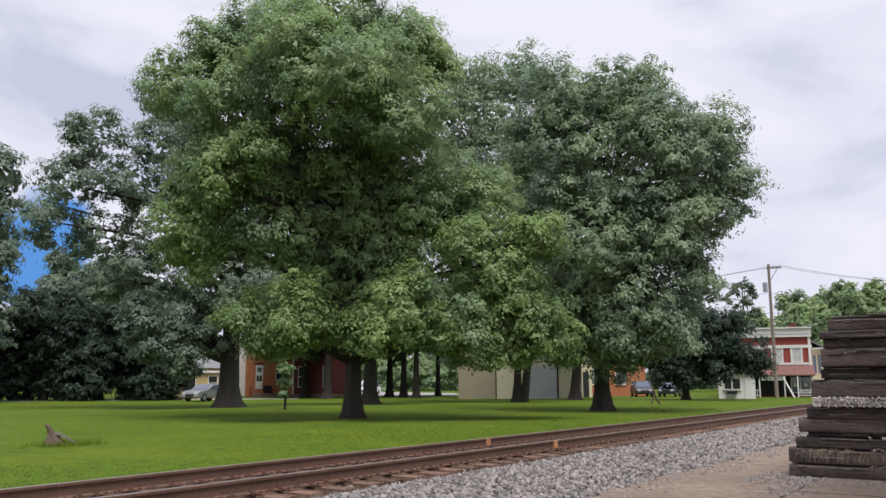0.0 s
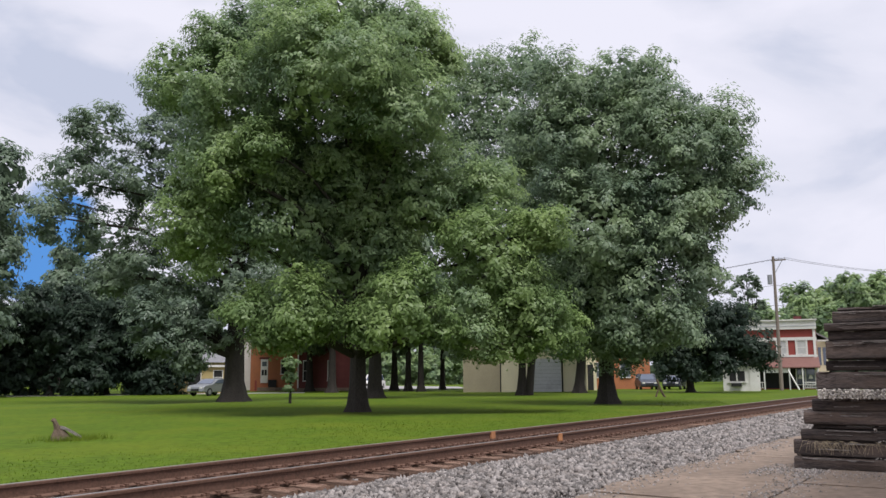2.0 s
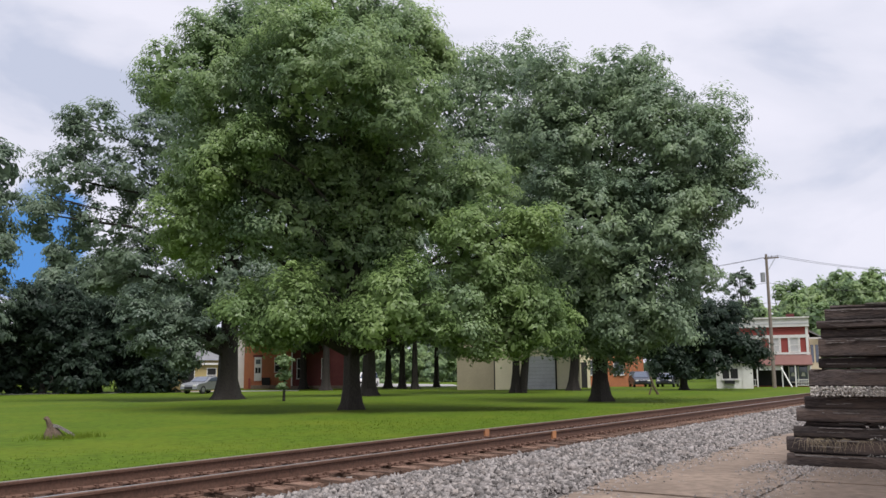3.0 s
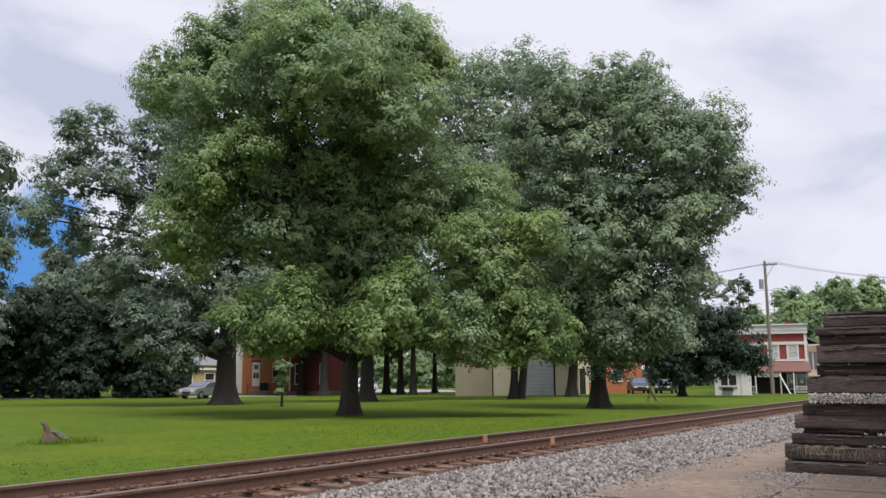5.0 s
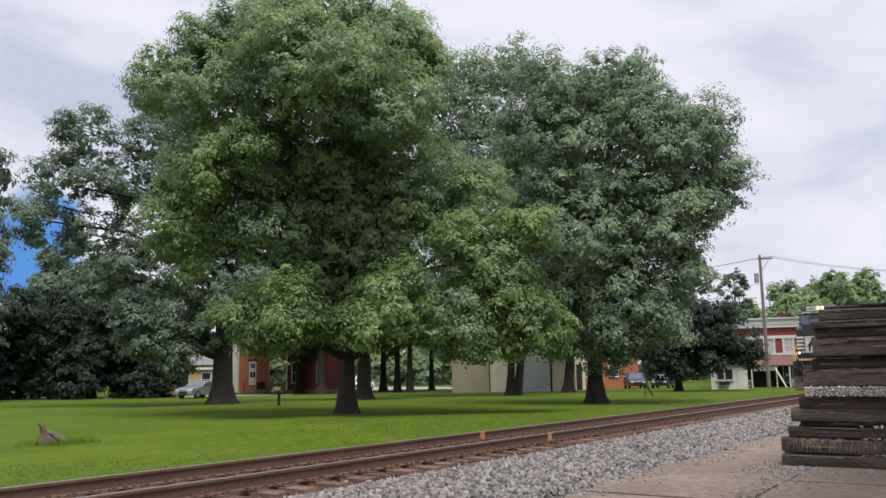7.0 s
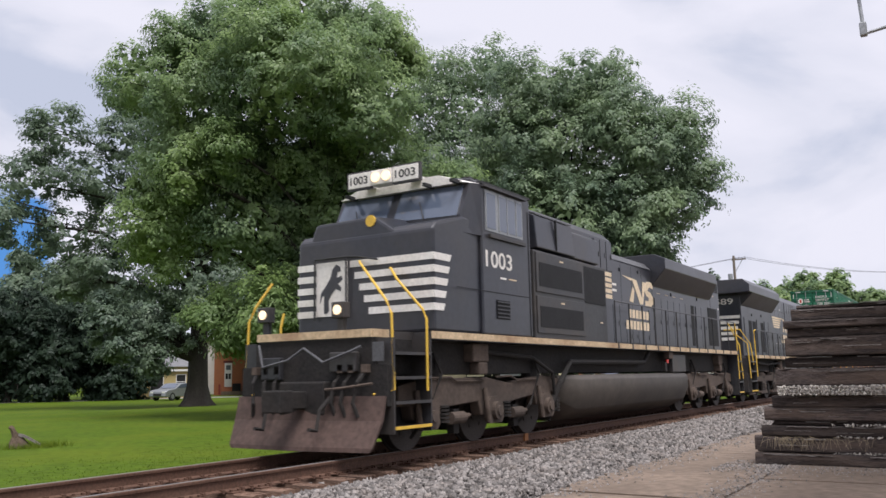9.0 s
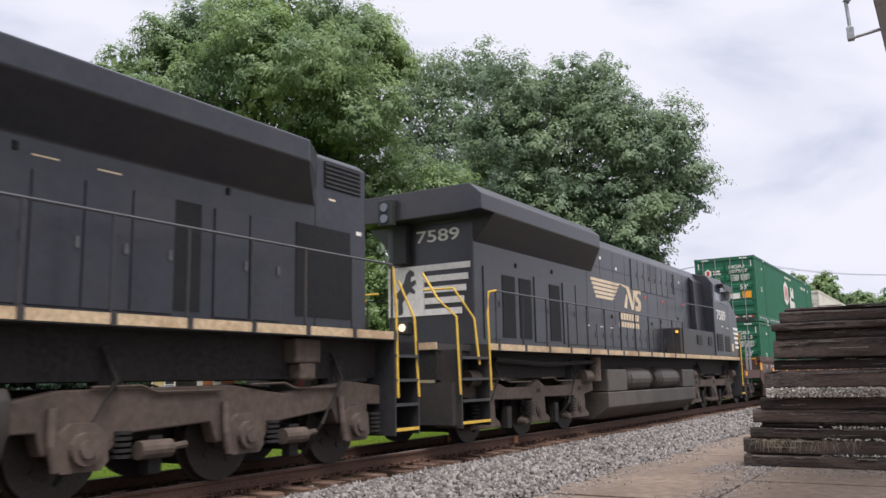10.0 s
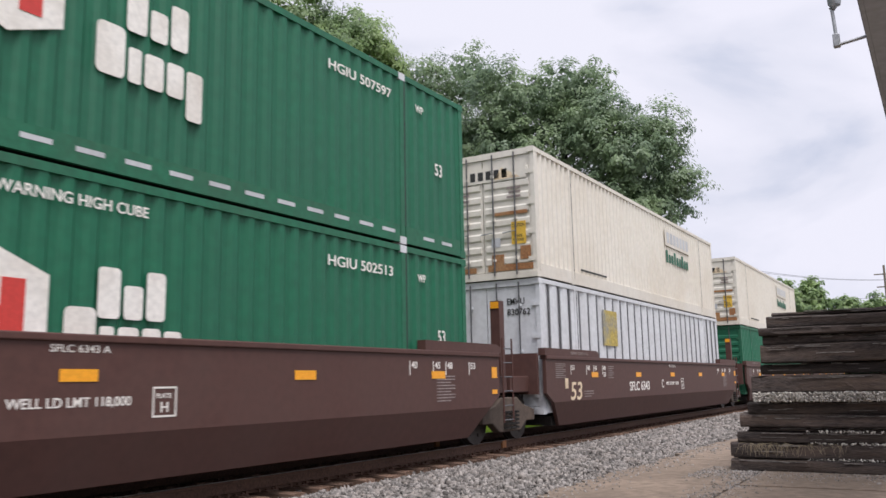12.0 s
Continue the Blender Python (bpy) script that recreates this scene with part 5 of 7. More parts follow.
def steps(loco, x0, x1, ox, z_top, yellow=True):
    """Corner steps on both sides of the engine, with their grab rails."""
    for sg in (-1, 1):
        w = Shape(ox).box(x0, x0 + 0.03, *sorted((sg * 1.0, sg * 1.5)), 0.35, z_top).box(x1 - 0.03, x1, *sorted((sg * 1.0, sg * 1.5)), 0.35, z_top)
        w.box(x0, x1, *sorted((sg * 0.98, sg * 1.0)), 0.35, z_top)
        st = part("step_well", w, M["black2"], loco)
        for k in range(4):
            z = 0.42 + k * 0.36
            part("tread", Shape(ox).box(x0 + 0.03, x1 - 0.03, *sorted((sg * 1.05, sg * 1.49)), z, z + 0.03), M["under"], st)
            part("tread_edge", Shape(ox).box(x0 + 0.03, x1 - 0.03, *sorted((sg * 1.49, sg * 1.51)), z - 0.01, z + 0.035), M["yellow" if k == 0 else "black2"], st)


def long_rail(loco, x0, x1, ox, z0, z1, n, y=1.46):
    """Walkway handrails on both sides, on upright stanchions."""
    for sg in (-1, 1):
        h = part("handrail", Shape(ox).tube([(x0, sg * y, z1), (x1, sg * y, z1)], 0.018, 6), M["greyrail"], loco)
        for k in range(n):
            x = x0 + (x1 - x0) * k / (n - 1)
            part("stanchion", Shape(ox).tube([(x, sg * y, z0 - 0.05), (x, sg * y, z1)], 0.02, 6).box(x - 0.035, x + 0.035, *sorted((sg * 1.513, sg * 1.527)), z0 - 0.125, z0 + 0.02), M["black2"], h)


def louvres(parent, x0, x1, z0, z1, y, ox, n, mat="grille"):
    o = part("grille", Shape(ox).box(x0, x1, y - 0.012, y - 0.004, z0, z1), M[mat], parent, "dark grille")
    for k in range(n):
        z = z0 + (z1 - z0) * (k + 0.5) / n
        part("slat", Shape(ox).box(x0 + 0.01, x1 - 0.01, y - 0.026, y - 0.0125, z - 0.012, z + 0.012), M["black2"], o)
    return o


def door(parent, x0, x1, z0, z1, y, ox, mat="black"):
    """A hood door: raised panel with hinges and latch."""
    d = part("hood_door", Shape(ox).box(x0 + 0.012, x1 - 0.012, y - 0.022, y - 0.002, z0, z1), M[mat], parent, bevel=0.006)
    part("latch", Shape(ox).box(x1 - 0.10, x1 - 0.05, y - 0.04, y - 0.0225, (z0 + z1) / 2 - 0.06, (z0 + z1) / 2 + 0.06), M["greyrail"], d)
    return d


def bars(parent, x0, x1, z0, z1, y, ox, n, mat, name="marking"):
    """Small print, drawn as plain bars."""
    for k in range(n):
        z = z1 - (z1 - z0) * (k + 0.5) / n
        h = (z1 - z0) / n * 0.20
        part(name, Shape(ox).box(x0, x1 - (x1 - x0) * (0.25 if k % 3 == 2 else 0.0), y - 0.004, y - 0.0015, z - h, z + h), M[mat], parent)


def emblem(parent, x0, x1, z0, z1, y, ox, stripes):
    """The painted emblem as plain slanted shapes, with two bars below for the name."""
    k = z1 - z0
    w = x1 - x0
    if stripes:
        for i in range(5):
            z = z0 + 0.25 * k + k * 0.78 * i / 5
            part("emblem_stripe", Shape(ox).prism_y([(x0 + 0.10 * w * (1 - i / 5), z), (x0 + w * (0.40 + 0.03 * i), z), (x0 + w * (0.45 + 0.03 * i), z + 0.11 * k), (x0 + 0.10 * w * (1 - i / 5) + 0.01, z + 0.11 * k)], y - 0.004, y - 0.001), M["letter"], parent)
        x0 = x0 + 0.55 * w
        w = x1 - x0
    P_ = lambda pts: part("emblem", Shape(ox).prism_y([(x0 + a * w, z0 + b * k) for a, b in pts], y - 0.005, y - 0.001), M["letter"], parent, "faded gold emblem")
    P_([(-0.02, 1.0), (0.28, 0.97), (0.28, 0.86), (0.12, 0.93)])
    P_([(0.18, 0.06), (0.30, 0.03), (0.35, 0.50), (0.30, 0.66)])
    P_([(0.28, 0.97), (0.43, 0.94), (0.60, 0.25), (0.52, 0.02)])
    P_([(0.525, 0.02), (0.62, 0.02), (0.735, 0.93), (0.63, 0.93), (0.595, 0.32)])
    P_([(0.70, 0.0), (0.90, 0.0), (0.98, 0.12), (0.98, 0.38), (0.90, 0.55), (0.80, 0.62), (0.74, 0.40), (0.84, 0.34), (0.82, 0.2), (0.70, 0.2)])
    P_([(0.74, 0.42), (0.79, 0.62), (0.86, 0.78), (0.98, 0.72), (1.0, 0.9), (0.90, 1.0), (0.78, 0.98), (0.70, 0.85), (0.70, 0.55)])


def name_bars(parent, x0, x1, z0, z1, y, ox):
    """Two lines of the painted name, as a row of plain upright blocks."""
    for row, n in ((0, 8), (1, 7)):
        za = z0 + (z1 - z0) * (0.0 if row == 0 else 0.56)
        zb = za + (z1 - z0) * 0.42
        xa = x0 + (0 if row == 0 else 0.10 * (x1 - x0))
        st = (x1 - xa) / n
        for k in range(n):
            x = xa + k * st
            part("name_block", Shape(ox).prism_y([(x, za), (x + st * 0.74, za), (x + st * 0.84, zb), (x + st * 0.10, zb)], y - 0.004, y - 0.001), M["letter"], parent)


def headlamp(parent, x, y, z, ox, r=0.085, housing=True):
    if housing:
        part("lamp_housing", Shape(ox).box(x, x + 0.16, y - r - 0.05, y + r + 0.05, z - r - 0.05, z + r + 0.05), M["black2"], parent, bevel=0.015)
    part("lamp_lens", Shape(ox).tube([(x - 0.02, y, z), (x + 0.01, y, z)], r, 16), M["lamp"], parent, "lit headlamp")


def coupler(loco, x, ox, sg):
    part("coupler", Shape(ox).box(*sorted((x, x + sg * 0.55)), -0.11, 0.11, 0.72, 0.98).box(*sorted((x + sg * 0.5, x + sg * 0.78)), -0.2, 0.16, 0.68, 1.0), M["under"], loco, bevel=0.02)
    for y in (-0.55, 0.5):
        part("air_hose", Shape(ox).tube([(x, y, 0.95), (x + sg * 0.3, y + 0.03, 0.7), (x + sg * 0.4, y, 0.42), (x + sg * 0.62, y - 0.05, 0.45)], 0.03, 6), M["under"], loco)


HORSE = ((0.30, 0.0), (0.38, 0.05), (0.36, 0.25), (0.45, 0.38), (0.62, 0.50), (0.80, 0.44), (0.82, 0.51), (0.70, 0.60), (0.86, 0.68), (0.83, 0.76), (0.66, 0.72),
         (0.68, 0.84), (0.80, 0.85), (0.78, 0.94), (0.64, 1.0), (0.50, 0.90), (0.42, 0.72), (0.25, 0.55), (0.10, 0.44), (0.05, 0.22), (0.15, 0.38), (0.21, 0.36), (0.20, 0.15), (0.21, 0.0))


def lead_engine():
    ox = -20.6
    L = thing("locomotive", "black diesel freight locomotive with white nose stripes and yellow handrails", "locomotive", "engines of the train", at=(0, TRACK_Y, 0))
    # underframe and sill
    part("underframe", Shape(ox).box(-31.0, -9.7, -1.15, 1.15, 1.2, 1.74), M["under"], L)
    part("walkway", Shape(ox).box(-30.1, -10.3, -1.5, 1.5, 1.74, 1.86), M["black2"], L)
    for y0, y1 in ((-1.512, -1.501), (1.501, 1.512)):
        part("sill_stripe", Shape(ox).box(-30.1, -10.3, y0, y1, 1.755, 1.87), M["cream"], L, "dirty cream sill stripe")
    part("front_platform", Shape(ox).box(-31.15, -30.1, -1.15, 1.15, 1.74, 1.86), M["black2"], L)
    part("front_sill", Shape(ox).box(-31.19, -31.151, -1.15, 1.15, 1.76, 1.88), M["cream"], L, "dirty cream front sill")
    part("corner_sill", Shape(ox).box(-31.15, -30.75, -1.165, -1.151, 1.76, 1.88), M["cream"], L)
    # plow and pilot
    part("pilot", Shape(ox).box(-31.2, -31.05, -1.45, 1.45, 0.75, 1.35).box(-31.15, -31.06, -1.2, 1.2, 1.35, 1.74), M["under"], L)
    part("draft_gear", Shape(ox).box(-31.42, -31.2, -0.45, 0.45, 0.62, 1.12), M["under"], L, bevel=0.03)
    part("receptacle_box", Shape(ox).box(-31.30, -31.2, 0.55, 0.95, 1.15, 1.5), M["black2"], L, bevel=0.02)
    part("receptacle_box", Shape(ox).box(-31.30, -31.2, -0.95, -0.45, 1.25, 1.55), M["black2"], L, bevel=0.02)
    part("grille_plate", Shape(ox).box(-31.22, -31.205, -1.4, -1.2, 1.4, 1.68), M["greyrail"], L)
    for y in (-1.1, -0.85, -0.65, 0.62, 0.85, 1.1):
        part("air_hose", Shape(ox).tube([(-31.2, y, 1.3), (-31.38, y * 0.95, 1.1), (-31.42, y * 0.9, 0.8), (-31.36, y * 0.95, 0.6)], 0.032, 7), M["under"], L)
        part("hose_valve", Shape(ox).box(-31.30, -31.19, y - 0.05, y + 0.05, 1.24, 1.36), M["truck"], L)
    n = 8
    verts = []
    for z, x, w in ((0.12, -31.52, 1.36), (0.18, -31.51, 1.40), (0.55, -31.34, 1.46), (0.90, -31.26, 1.46)):
        for k in range(n + 1):
            y = -w + 2 * w * k / n
            verts.append((x - 0.12 * (1 - abs(y) / w), y, z))
    faces = [(r * (n + 1) + k, r * (n + 1) + k + 1, (r + 1) * (n + 1) + k + 1, (r + 1) * (n + 1) + k) for r in range(3) for k in range(n)]
    plow = Shape(ox).add(verts, faces)
    ob = part("snow_plow", plow, surface("rusty_plow", (0.085, 0.054, 0.044), 0.8, 0.25, 2, (0.035, 0.028, 0.025), 0.7, 0.2), L, "dusty brown snow plow")
    md = ob.modifiers.new("plate", "SOLIDIFY")
    md.thickness = 0.04
    coupler(L, -31.3, ox, -1)
    coupler(L, -9.7, ox, 1)
    part("pilot_hose", Shape(ox).tube([(-31.3, 1.0, 1.7), (-31.36, 0.85, 1.35), (-31.38, 0.3, 1.45), (-31.36, 0.0, 1.62), (-31.38, -0.4, 1.4), (-31.36, -0.9, 1.55), (-31.3, -1.05, 1.62)], 0.022, 6), M["greyrail"], L, "pale cable across the pilot")
    part("cut_lever", Shape(ox).tube([(-31.35, -0.1, 0.98), (-31.42, -0.8, 1.02), (-31.36, -1.3, 1.08)], 0.022, 6), M["truck"], L)
    steps(L, -31.1, -30.1, ox, 1.74)
    steps(L, -10.3, -9.65, ox, 1.74)
    # nose
    nose = [(-29.9, 1.87), (-29.9, 3.55), (-29.78, 3.66), (-28.95, 3.88), (-28.4, 3.88), (-28.4, 1.87)]
    part("nose", Shape(ox).prism_y(nose, -1.44, 1.44), M["black"], L, bevel=0.05)
    part("nose_hump", Shape(ox).loft_x([(-29.88, [(-0.95, 3.4), (1.25, 3.4), (1.05, 3.86), (-0.22, 3.88)]), (-28.96, [(-1.1, 3.4), (1.2, 3.4), (1.05, 3.95), (-0.22, 3.96)])]), M["black"], L, bevel=0.05)
    part("nose_lamp_plate", Shape(ox).tube([(-29.90, -0.17, 3.80), (-29.87, -0.17, 3.80)], 0.10, 20), M["yellow"], L, "yellow round badge")
    for k in range(5):
        z = 3.15 - k * 0.205
        part("nose_stripe", Shape(ox).box(-29.915, -29.902, -1.44, 0.26 - 0.10 * k, z - 0.115, z), M["white"], L, "white nose stripe")
        part("nose_stripe", Shape(ox).box(-29.915, -29.902, 1.02, 1.44, z - 0.115, z), M["white"], L, "white nose stripe")
        part("nose_stripe", Shape(ox).prism_y([(-29.90, z - 0.115), (-29.42 - 0.055 * k, z - 0.115), (-29.40 - 0.055 * k + 0.03, z), (-29.90, z)], -1.452, -1.441), M["white"], L)
    part("nose_door", Shape(ox).box(-29.93, -29.902, 0.32, 0.99, 2.22, 3.16), M["white"], L, "white nose door")
    part("nose_figure", Shape(ox).prism_x([(0.66 - (u - 0.45) * 0.62, 2.27 + 0.84 * w) for u, w in HORSE], -29.938, -29.931), M["black"], L, "black figure on the nose door")
    headlamp(L, -31.12, -0.46, 2.20, ox, 0.075)
    headlamp(L, -31.12, 1.10, 2.20, ox, 0.075)
    for y in (-0.46, 1.10):
        part("lamp_bracket", Shape(ox).box(-31.05, -30.97, y - 0.06, y + 0.06, 1.86, 2.08), M["black2"], L)
    # cab
    def ring(w, top):
        return [(-w, 1.87), (w, 1.87), (w, 4.54), (w - 0.22, 4.67), (0.45, top), (-0.45, top), (-w + 0.22, 4.67), (-w, 4.54)]
    part("cab", Shape(ox).loft_x([(-28.42, ring(1.5, 4.80)), (-26.5, ring(1.5, 4.80))]), M["black"], L, bevel=0.03)
    part("cab_face", Shape(ox).loft_x([(-28.98, [(-1.44, 3.6), (1.44, 3.6), (1.40, 3.92), (-1.40, 3.92)]), (-28.66, [(-1.46, 3.6), (1.46, 3.6), (1.43, 4.52), (-1.43, 4.52)]), (-28.42, [(-1.5, 3.6), (1.5, 3.6), (1.5, 4.54), (-1.5, 4.54)])]), M["black"], L)
    part("visor", Shape(ox).loft_x([(-28.80, [(-1.36, 4.52), (1.36, 4.52), (0.85, 4.71), (-0.85, 4.71)]), (-28.40, [(-1.485, 4.545), (1.485, 4.545), (0.5, 4.82), (-0.5, 4.82)])]), M["white"], L, "dirty white cab visor")
    for y0, y1 in ((-1.34, 0.0), (0.2, 1.34)):
        v = [(-29.00, y0, 3.90), (-29.00, y1, 3.93), (-28.70, y1 * 0.98, 4.515), (-28.70, y0 * 0.98, 4.48)]
        part("windscreen", Shape(ox).add(v + [(x + 0.06, y, z) for x, y, z in v], [(0, 1, 2, 3), (7, 6, 5, 4), (0, 4, 5, 1), (1, 5, 6, 2), (2, 6, 7, 3), (3, 7, 4, 0)]), M["glass"], L, "dark windscreen")
        part("wiper", Shape(ox).tube([(-29.02, (y0 + y1) / 2, 3.9), (-28.9, (y0 + y1) / 2 + 0.15, 4.24)], 0.012, 5), M["ink"], L)
    nb = part("number_board", Shape(ox).box(-29.12, -29.0, -0.64, -0.08, 4.63, 4.91).box(-28.999, -28.6, -0.5, -0.3, 4.65, 4.75), M["white"], L, "pale number board", bevel=0.01)
    lettering("1003", (-29.122, -0.14, 4.695), 0.15, 0.44, "front", M["ink"], nb, ox)
    nb = part("number_board", Shape(ox).box(-29.12, -29.0, 0.42, 0.93, 4.63, 4.91).box(-28.999, -28.6, 0.5, 0.7, 4.65, 4.75), M["white"], L, "pale number board", bevel=0.01)
    lettering("1003", (-29.122, 0.88, 4.695), 0.15, 0.40, "front", M["ink"], nb, ox)
    for y0, y1 in ((-0.67, -0.075), (0.415, 0.96)):
        part("board_frame", Shape(ox).box(-29.11, -29.03, y0, y1, 4.60, 4.94), M["black2"], L, "dark frame of the number board")
    for y0, y1 in ((-1.30, -1.22), (-0.72, -0.66), (1.02, 1.08)):
        part("visor_bracket", Shape(ox).box(-29.02, -28.72, y0, y1, 4.50, 4.56), M["ink"], L)
    part("top_lamp_housing", Shape(ox).box(-29.14, -28.9, -0.07, 0.41, 4.63, 4.91), M["white"], L, bevel=0.02)
    headlamp(L, -29.15, 0.04, 4.77, ox, 0.09, False)
    headlamp(L, -29.15, 0.28, 4.77, ox, 0.09, False)
    side = part("side_window", Shape(ox).box(-28.3, -26.85, -1.512, -1.502, 3.72, 4.46), M["galv"], L, "cab side window band")
    for x0, x1 in ((-28.26, -27.92), (-27.78, -27.50), (-27.46, -27.16), (-27.10, -26.89)):
        part("pane", Shape(ox).box(x0, x1, -1.520, -1.5125, 3.77, 4.41), M["glass"], side)
        part("pane_frame", Shape(ox).box(x0 - 0.025, x0, -1.524, -1.513, 3.75, 4.43), M["galv"], side)
    part("window_far", Shape(ox).box(-28.3, -26.85, 1.502, 1.512, 3.72, 4.46), M["glass"], L)
    part("window_shade", Shape(ox).box(-28.42, -26.75, -1.58, -1.50, 4.49, 4.53), M["black2"], L)
    part("arm_rest", Shape(ox).box(-28.2, -26.8, -1.56, -1.501, 3.60, 3.66), M["black2"], L)
    lettering("1003", (-28.30, -1.503, 3.07), 0.30, 0.99, "side", M["white"], L, ox)
    bars(L, -27.78, -27.55, 2.86, 2.95, -1.501, ox, 1, "white")
    bars(L, -27.45, -27.15, 2.88, 2.94, -1.501, ox, 1, "letter")
    louvres(L, -27.95, -27.45, 2.16, 2.50, -1.501, ox, 5)
    part("cab_rear_seam", Shape(ox).box(-26.62, -26.58, -1.506, -1.5005, 1.9, 4.3), M["grille"], L)
    part("cab_seam", Shape(ox).box(-29.3, -26.62, -1.506, -1.5005, 2.62, 2.635), M["grille"], L)
    # equipment behind the cab
    part("hood_tall", Shape(ox).prism_x([(-1.02, 1.87), (1.02, 1.87), (1.02, 4.50), (0.8, 4.70), (-0.8, 4.70), (-1.02, 4.50)], -26.5, -20.95), M["black"], L, bevel=0.02)
    b1 = part("filter_box", Shape(ox).box(-26.2, -23.65, -1.40, 1.40, 1.87, 3.64), M["black2"], L, bevel=0.02)
    for z0, z1 in ((1.98, 2.72), (2.80, 3.60)):
        p = part("filter_door", Shape(ox).box(-26.12, -23.72, -1.425, -1.402, z0, z1), M["black2"], b1, bevel=0.008)
        part("filter_screen", Shape(ox).box(-26.0, -23.85, -1.432, -1.4255, z0 + 0.12, z1 - 0.2), M["grille"], p, "dark screen")
        bars(p, -25.0, -24.82, z1 - 0.14, z1 - 0.05, -1.427, ox, 1, "letter")
    b2 = part("filter_box", Shape(ox).box(-23.62, -22.15, -1.32, 1.32, 1.87, 3.66), M["black2"], L, bevel=0.02)
    part("filter_screen", Shape(ox).box(-23.5, -22.25, -1.335, -1.322, 2.75, 3.58), M["grille"], b2, "dark screen")
    bars(b2, -22.6, -22.45, 2.3, 2.38, -1.322, ox, 1, "letter")
    v1 = part("roof_vent_box", Shape(ox).prism_x([(-1.02, 3.68), (-1.36, 3.72), (-1.30, 4.40), (-1.02, 4.50)], -25.9, -24.0), M["black"], L, bevel=0.02)
    part("vent_top", Shape(ox).prism_x([(-1.31, 4.41), (-1.02, 4.51), (-1.02, 4.54), (-1.31, 4.44)], -25.85, -24.05), M["greyrail"], v1)
    part("vent_seam", Shape(ox).box(-25.0, -24.96, -1.375, -1.33, 3.75, 4.40), M["grille"], v1)
    part("roof_vent_box", Shape(ox).prism_x([(-1.02, 3.70), (-1.22, 3.74), (-1.22, 4.3), (-1.02, 4.42)], -23.8, -22.3), M["black"], L, bevel=0.02)
    for x in (-22.1, -21.7, -21.3):
        door(L, x, x + 0.38, 3.72, 4.45, -1.02, ox)
    part("hood_low", Shape(ox).prism_x([(-0.98, 1.87), (0.98, 1.87), (0.98, 4.05), (0.78, 4.26), (-0.78, 4.26), (-0.98, 4.05)], -20.95, -17.7), M["black"], L, bevel=0.02)
    # paler strip over the low hood's sloped roof edge
    part("hood_low_cap", Shape(ox).prism_x([(-0.99, 4.07), (-0.79, 4.275), (-0.76, 4.285), (-0.97, 4.10)], -20.9, -17.75), M["greyrail"], L, "paler strip along the roof edge")
    for k in range(5):
        z = 3.68 - k * 0.14
        part("side_stripe", Shape(ox).box(-22.0, -21.0, -1.034, -1.022, z - 0.10, z), M["letter"], L, "faded gold stripe")
    part("side_stripe_post", Shape(ox).box(-21.55, -21.51, -1.038, -1.0345, 3.0, 3.70), M["black"], L)
    bars(L, -20.85, -20.55, 3.2, 3.5, -0.982, ox, 2, "white")
    emblem(L, -20.05, -17.62, 3.02, 3.72, -0.981, ox, False)
    name_bars(L, -19.95, -17.8, 2.32, 2.86, -0.981, ox)
    for k in range(7):
        door(L, -20.9 + k * 0.46, -20.9 + (k + 1) * 0.46, 1.95, 2.30 if 1 < k < 6 else 2.9, -0.98, ox)
    # radiators
    def rad(w, z0, z1):
        return [(-0.98, 1.87), (0.98, 1.87), (0.98, 3.62), (w, z0), (w, z1), (w - 0.3, z1 + 0.14), (-w + 0.3, z1 + 0.14), (-w, z1), (-w, z0), (-0.98, 3.62)]
    part("radiator_hood", Shape(ox).loft_x([(-17.7, rad(1.40, 4.10, 4.40)), (-12.1, rad(1.40, 4.10, 4.40)), (-11.5, rad(1.02, 4.05, 4.40))]), M["black"], L, bevel=0.02)
    part("hood_rear", Shape(ox).prism_x([(-0.98, 1.87), (0.98, 1.87), (0.98, 4.38), (0.8, 4.5), (-0.8, 4.5), (-0.98, 4.38)], -11.5, -10.3), M["black"], L, bevel=0.03)
    louvres(L, -11.3, -10.45, 3.95, 4.35, -0.98, ox, 6)
    part("rear_screen", Shape(ox).box(-11.9, -10.7, -0.99, -0.982, 2.05, 3.35), M["grille"], L, "dark screen")
    part("rear_screen", Shape(ox).box(-14.3, -13.6, -0.99, -0.982, 2.0, 3.3), M["grille"], L, "dark screen")
    for k in range(9):
        if k not in (6,):
            door(L, -17.6 + k * 0.6, -17.6 + (k + 1) * 0.6, 1.95, 3.3, -0.98, ox)
    for k in range(4):
        bars(L, -17.3 + k * 0.75, -17.0 + k * 0.75, 3.42, 3.47, -0.981, ox, 1, "letter")
    bars(L, -11.2, -11.05, 3.75, 3.83, -0.982, ox, 1, "letter")
    bars(L, -10.55, -10.42, 3.3, 3.45, -0.982, ox, 1, "white")
    # roof gear
    for x in (-25.0, -24.2, -22.9):
        part("roof_fan", Shape(ox).tube([(x, 0, 4.70), (x, 0, 4.78)], 0.36, 20), M["black2"], L)
    for x in (-16.4, -14.6, -12.8):
        part("roof_fan", Shape(ox).tube([(x, 0, 4.54), (x, 0, 4.60)], 0.72, 24), M["black2"], L)
    for k in range(8):
        part("roof_vent", Shape(ox).box(-28.3 + k * 0.23, -28.14 + k * 0.23, -1.2, -1.05, 4.66, 4.74), M["black2"], L)
